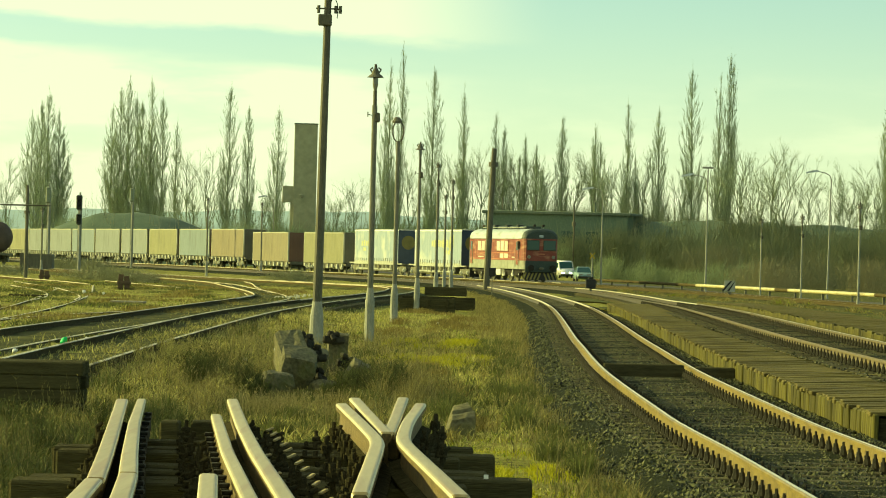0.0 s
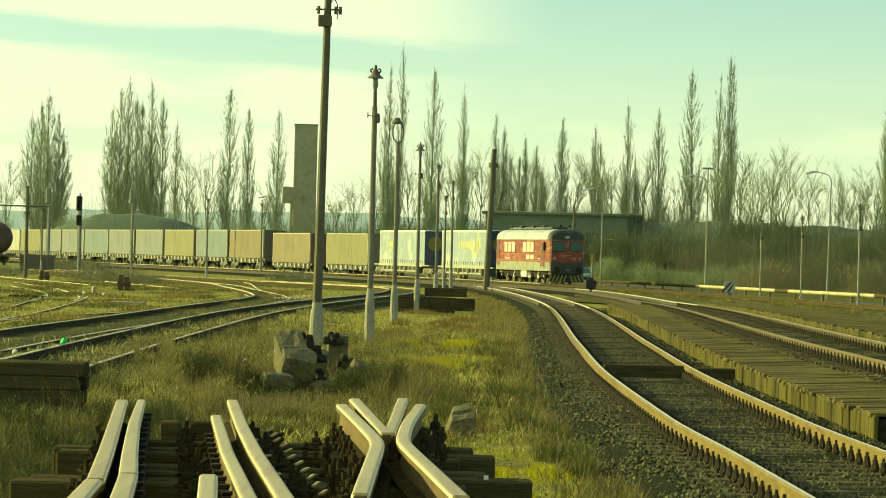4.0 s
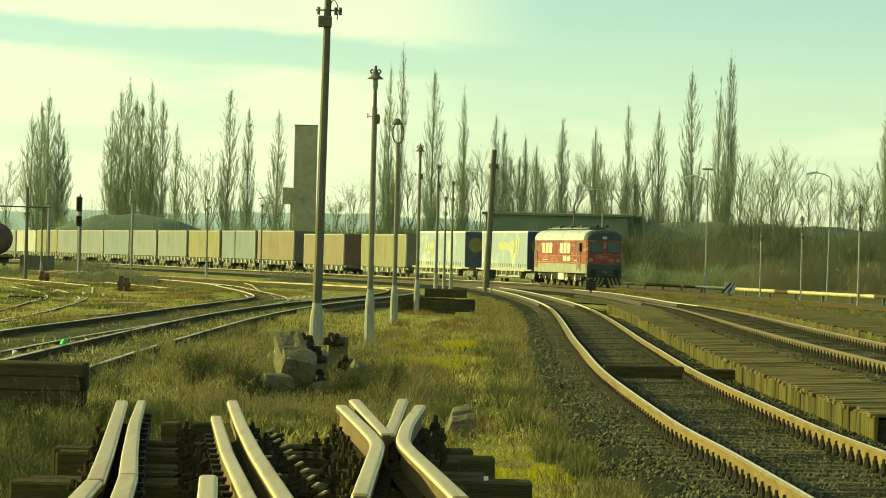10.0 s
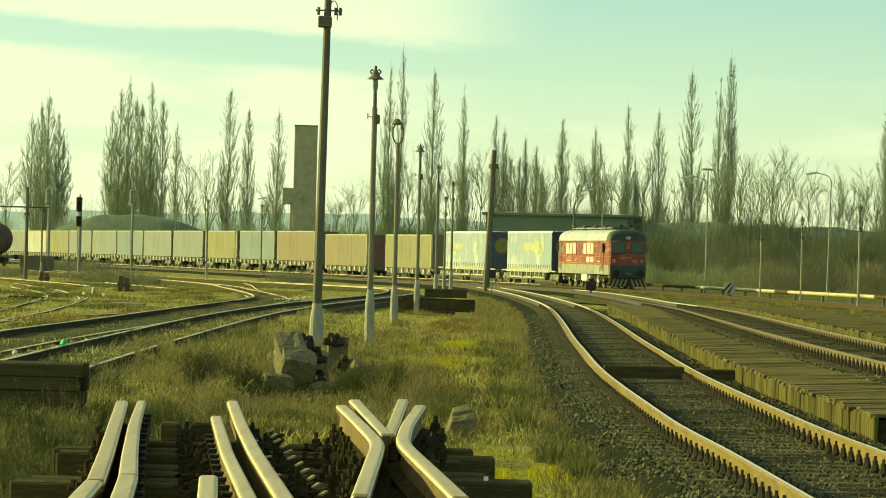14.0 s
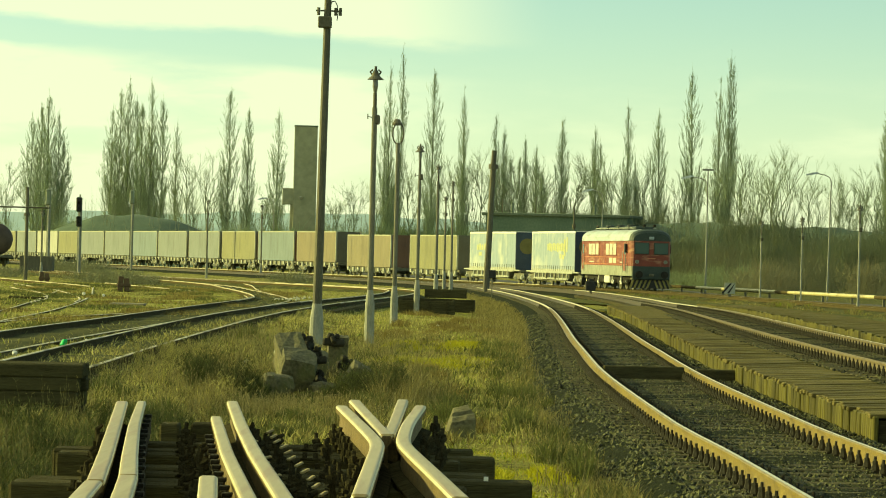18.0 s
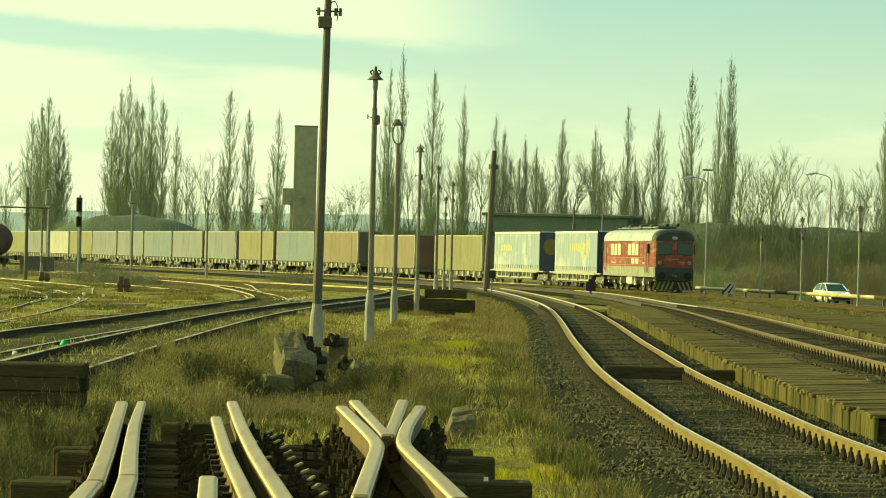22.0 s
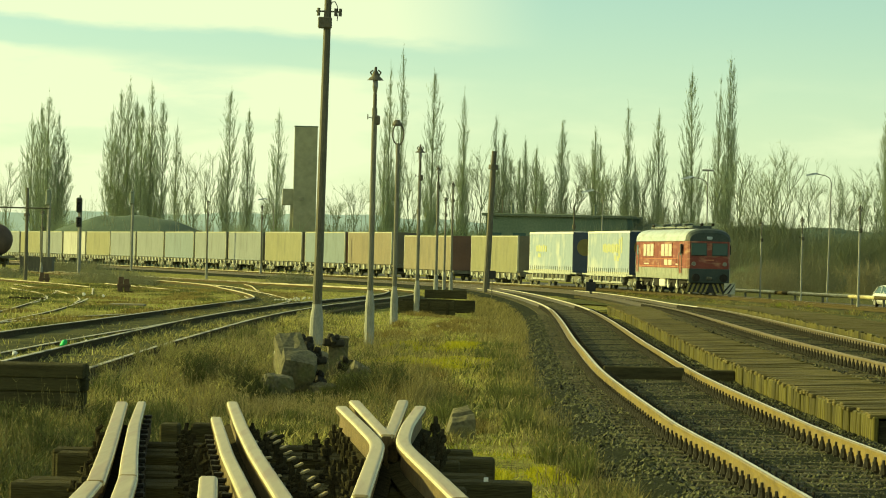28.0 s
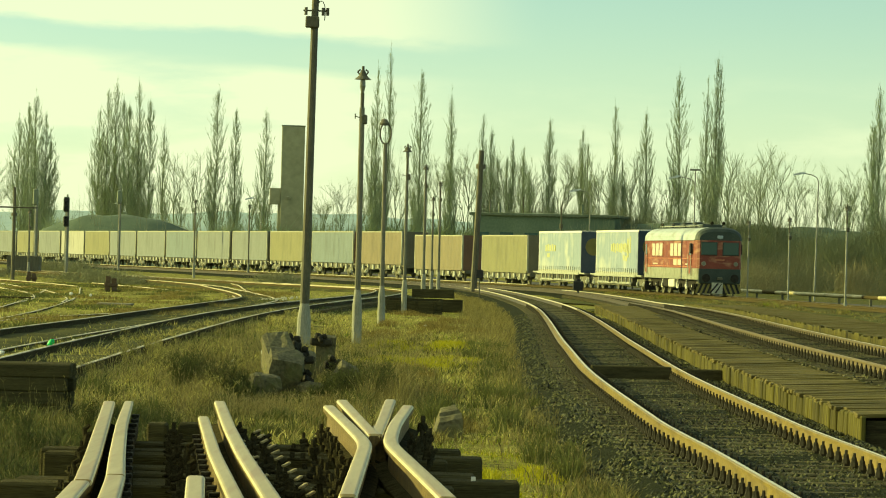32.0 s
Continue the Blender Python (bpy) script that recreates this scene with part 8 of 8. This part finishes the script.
patches("weeds", "dark brown weed clumps round the rubble", scatter(16, -1.35, -0.35, 45, 55, (0.1, 0.25), (0.3, 0.7), (0.6, 1.1), 5) + scatter(16, -4.0, -2.6, 42, 56, (0.1, 0.3), (0.3, 0.8), (0.5, 1.0), 6)
        + scatter(16, -2.9, -1.2, 44, 49, (0.1, 0.22), (0.2, 0.5), (0.4, 0.8), 7), 26000, (0.2, 0.62), 0.0042, DEADWEED, 96, 0.3, 0.25)
# dark weed colour here imitates the shadow at the rubble's foot
patches("weeds", "weeds at the foot of the rubble, dark green as its shade", scatter(22, -2.9, -0.9, 44, 50, (0.12, 0.3), (0.3, 0.7), (0.5, 1.0), 15), 24000, (0.14, 0.40), 0.005, DARKWEED, 103, 0.35, 0.3)
# these clumps are dark to give the shadows behind the panel
patches("weeds", "weed clumps behind the turnout panel, dark as shade", scatter(24, -3.6, 0.1, 31, 42, (0.1, 0.3), (0.3, 0.8), (0.5, 1.0), 12), 26000, (0.12, 0.38), 0.0045, DARKWEED, 94, 0.4, 0.3)
patches("weeds", "brown weed patches among the siding tracks", scatter(60, -22, -5, 75, 190, (0.5, 2.0), (2.0, 7.0), (0.4, 1.0), 13), 60000, (0.04, 0.2), 0.012, RUSTWEED, 101, 0.5, 0.1)
patches("weeds", "dark green weed patches among the siding tracks", scatter(60, -24, -4, 60, 200, (0.4, 1.6), (2.0, 6.0), (0.4, 1.0), 14), 60000, (0.04, 0.2), 0.012, DARKWEED, 102, 0.5, 0.1)
patches("weeds", "dark green weed clumps in the dry grass", scatter(26, -4.6, 0.8, 40, 75, (0.08, 0.25), (0.3, 0.8), (0.5, 1.0), 8) + scatter(26, 0.9, 1.7, 30, 80, (0.08, 0.22), (0.3, 0.9), (0.5, 1.0), 9), 26000, (0.12, 0.42), 0.005, DARKWEED, 97, 0.35, 0.3)
patches("weeds", "rusty brown dry weed patches between the tracks", scatter(22, -1.6, 1.6, 80, 125, (0.25, 0.7), (1.0, 3.0), (0.5, 1.0), 10) + scatter(14, -1.0, 1.4, 36, 60, (0.15, 0.4), (0.5, 1.5), (0.5, 0.9), 11), 40000, (0.08, 0.28), 0.006, RUSTWEED, 98, 0.45, 0.2)

rg = random.Random(77)
EDGE_SPOTS = [(x - rg.uniform(1.0, 1.7), float(np.interp(x, MX, MY)), rg.uniform(0.3, 0.7), rg.uniform(1.0, 3.0), rg.uniform(0.6, 1.0)) for x in np.arange(13.5, 34, 0.3) if rg.random() < 0.8]
patches("grass", "rough grass grown up over the edge of the main track", EDGE_SPOTS, 26000, (0.22, 0.48), 0.016, DEADWEED, 106, 0.35, 0.2, "grass")
patches("grass", "green grass along the edge of the main track", EDGE_SPOTS, 9000, (0.2, 0.42), 0.016, GREENGRASS, 107, 0.35, 0.2, "grass")


def stalks(name, label, n, x0, x1, y0, y1, h0, h1, material, seed):
    """Tall dry stalks with small seed heads."""
    rng = np.random.default_rng(seed)
    y = y0 * (y1 / y0) ** rng.uniform(0, 1, n)
    x = rng.uniform(x0, x1, n)
    f = np.array([noise.noise((a * 0.7, b * 0.4, seed)) for a, b in zip(x, y)])
    fade = np.minimum(x - x0, x1 - x) / (0.4 * (x1 - x0))
    ok = clear_of(x, y, "near", 1.6) & (f > rng.uniform(-0.15, 0.4, n)) & (rng.uniform(0, 1, n) < fade)
    x, y = x[ok], y[ok]
    n = len(x)
    b = np.column_stack([x, y, ground_level(x, y)])
    h = rng.uniform(h0, h1, n) * trodden(x, y)
    t = b + np.column_stack([rng.normal(0, 0.16, (n, 2)) * h[:, None], h])
    v1, f1 = cones(b, t, np.full(n, 0.0042))
    pick = np.repeat(np.arange(n), 2)
    k = rng.uniform(0.55, 1.0, (len(pick), 1))
    p = b[pick] + (t[pick] - b[pick]) * k
    v2, f2 = cones(p, p + rng.normal(0, 0.022, (len(pick), 3)) + (0, 0, 0.035), np.full(len(pick), 0.0045))
    return tagged(new(name, raw_mesh(name, np.concatenate([v1, v2]), np.concatenate([f1, f2 + len(v1)]), material)), label, "weeds", kind="stuff")


def bushes(name, label, spots, stems, twigs, material, seed):
    """Dead branching weeds: stems from one root, each with side twigs, at (x, y, spread, height)."""
    rng = np.random.default_rng(seed)
    k = len(spots) * stems
    sp = np.repeat(np.array(spots), stems, axis=0)
    root = np.column_stack([sp[:, 0], sp[:, 1], ground_level(sp[:, 0], sp[:, 1])]) + np.column_stack([rng.normal(0, 0.05, (k, 2)), np.zeros(k)])
    tip = root + np.column_stack([rng.normal(0, 1, (k, 2)) * sp[:, 2:3], sp[:, 3] * rng.uniform(0.5, 1.0, k) * trodden(sp[:, 0], sp[:, 1])])
    verts, faces, at = [], [], 0
    pick = np.repeat(np.arange(k), twigs)
    f = rng.uniform(0.25, 1.0, (len(pick), 1))
    p = root[pick] + (tip[pick] - root[pick]) * f
    q = p + rng.normal(0, 1, (len(pick), 3)) * sp[pick, 3:4] * (0.13, 0.13, 0.06) + np.array((0, 0, 0.16)) * sp[pick, 3:4]
    pick2 = np.repeat(np.arange(len(p)), 3)
    f2 = rng.uniform(0.3, 1.0, (len(pick2), 1))
    a = p[pick2] + (q[pick2] - p[pick2]) * f2
    b = a + rng.normal(0, 0.028, (len(a), 3)) + (0, 0, 0.03)
    for v, w in (cones(root, tip, np.full(k, 0.005)), cones(p, q, np.full(len(p), 0.0032)), cones(a, b, np.full(len(a), 0.0038))):
        verts.append(v)
        faces.append(w + at)
        at += len(v)
    return tagged(new(name, raw_mesh(name, np.concatenate(verts), np.concatenate(faces), material)), label, "weeds", kind="stuff")


def bush_spots(n, x0, x1, y0, y1, spread, height, seed):
    rnd = random.Random(seed)
    return [(rnd.uniform(x0, x1), rnd.uniform(y0, y1), rnd.uniform(*spread), rnd.uniform(*height)) for _ in range(n)]


bushes("weeds", "dark branching dead weeds beside the rubble", bush_spots(16, -1.55, -0.6, 45.5, 50, (0.08, 0.16), (0.35, 0.75), 61) + bush_spots(12, -3.6, -2.5, 45, 52, (0.08, 0.16), (0.3, 0.6), 62), 18, 14, DARKWEED, 63)
bushes("weeds", "olive branching weeds between siding and rubble", bush_spots(34, -5.0, -2.4, 40, 60, (0.08, 0.16), (0.25, 0.55), 64), 7, 7, DRYGRASS, 66)
bushes("weeds", "dark branching weeds before the timber stack", bush_spots(22, -4.6, -2.2, 25, 37, (0.07, 0.14), (0.25, 0.5), 67), 12, 10, DARKWEED, 68)
patches("weeds", "broad low leaves in the grass", scatter(60, -5.5, -0.8, 30, 60, (0.08, 0.3), (0.3, 1.0), (0.6, 1.2), 69), 26000, (0.02, 0.07), 0.016, DARKWEED, 104, 1.2, 0.3)
patches("weeds", "pale fallen leaves in the grass", scatter(60, -5.5, 1.5, 34, 80, (0.08, 0.3), (0.3, 1.0), (0.6, 1.2), 70), 9000, (0.03, 0.09), 0.014, DRYGRASS, 105, 1.3, 0.3, "dry leaves")


PALESTALK = mat("pale_dry_stalk", (0.20, 0.165, 0.065), (0.55, 0.47, 0.22), 0.6, 0.8, 0, 0, island=0.8, thin=0.3)
stalks("weeds", "tall pale dry stalks with seed heads", 20000, -5.4, 0.3, 39, 80, 0.16, 0.5, PALESTALK, 41)
stalks("weeds", "dry stalks along the ballast edge", 3600, 0.6, 2.4, 30, 110, 0.12, 0.34, PALESTALK, 42)
stalks("weeds", "dark dry stalks before the timber stack", 3500, -5.0, -2.2, 24, 37, 0.2, 0.55, DEADWEED, 43)


def stones(name, label, n, line, u0, u1, y0, y1, size, seed):
    rng = np.random.default_rng(seed)
    a = LINES[line]
    o = np.argsort(a[:, 1])
    y = y0 * (y1 / y0) ** rng.uniform(0, 1, n)
    u = rng.uniform(u0, u1, n)
    ok = abs(abs(u) - 0.7525) > 0.075
    y, u = y[ok], u[ok]
    n = len(y)
    x = np.interp(y, a[o, 1], a[o, 0]) + u
    z = lift(x * 0 + np.interp(y, a[o, 1], a[o, 0]), y) - 0.194 - np.clip(abs(u) - 1.45, 0, 1) * 0.4
    r = rng.uniform(*size, n)
    octa = np.array([(1, 0, 0), (-1, 0, 0), (0, 1, 0), (0, -1, 0), (0, 0, 1), (0, 0, -1)], dtype=float)
    tri = np.array([(0, 2, 4), (2, 1, 4), (1, 3, 4), (3, 0, 4), (2, 0, 5), (1, 2, 5), (3, 1, 5), (0, 3, 5)])
    v = octa[None] * rng.uniform(0.5, 1.2, (n, 6, 1)) + rng.normal(0, 0.15, (n, 6, 3))
    ang = rng.uniform(0, math.tau, n)
    c, s = np.cos(ang)[:, None], np.sin(ang)[:, None]
    vx, vy = v[:, :, 0] * c - v[:, :, 1] * s, v[:, :, 0] * s + v[:, :, 1] * c
    v = np.stack([vx, vy, v[:, :, 2] * 0.75], axis=2) * r[:, None, None]
    v += np.stack([x, y, z + r * 0.25], axis=1)[:, None, :]
    f = (np.arange(n)[:, None, None] * 6 + tri[None]).reshape(-1, 3)
    return tagged(new(name, raw_mesh(name, v.reshape(-1, 3), f, STONE)), label, "ballast", kind="stuff")


stones("ballast_stones", "dark broken ballast stones round the curving track", 58000, "near", -2.45, 1.5, 22, 120, (0.015, 0.042), 31)
stones("ballast_stones", "dark ballast stones of the second track", 10000, "second", -1.3, 1.9, 36, 130, (0.02, 0.045), 32)


# ---- what moves ----
def motions():
    for ob, at, length, height in TRAIN:
        walk(ob, [(t, train_pose(at, length, height, t)) for t in range(0, 33, 2)])
    for ob, at, length, height in TRAIN:
        for w in ob.children:
            if w.name.startswith("wheelset"):
                y, r = w.matrix_basis.translation.y, w.matrix_basis.translation.z
                step = 0.32
                walk(w, [(t, pose(0, y, r) @ Matrix.Rotation(-(run(t) - run(0)) / r, 4, "X")) for t in [k * step for k in range(101)]])
    walk(CAR_WHITE, [(t, road_pose(u, 1.6)) for t, u in ((0, -110), (14, -100), (16, -70), (18, 6), (19.2, 31), (20, 45), (20.5, 52.4), (21, 61), (22, 75.4), (22.5, 81.5), (23, 87.7), (24, 99), (26, 130), (32, 190))])
    walk(CAR_SILVER, [(t, road_pose(u, 1.6)) for t, u in ((0, -150), (18, -140), (21, -80), (23, 5), (24.4, 40), (25, 50.5), (25.5, 58.7), (27.5, 82.3), (28, 87.7), (29, 99), (32, 150))])
    walk(CAR_BACK, [(t, road_pose(u, -1.6, True)) for t, u in ((0, 190), (24, 180), (27, 135), (29, 87), (29.5, 80.1), (30, 73.5), (30.5, 64.9), (31, 56.3), (31.5, 45.8), (32, 35))])


motions()
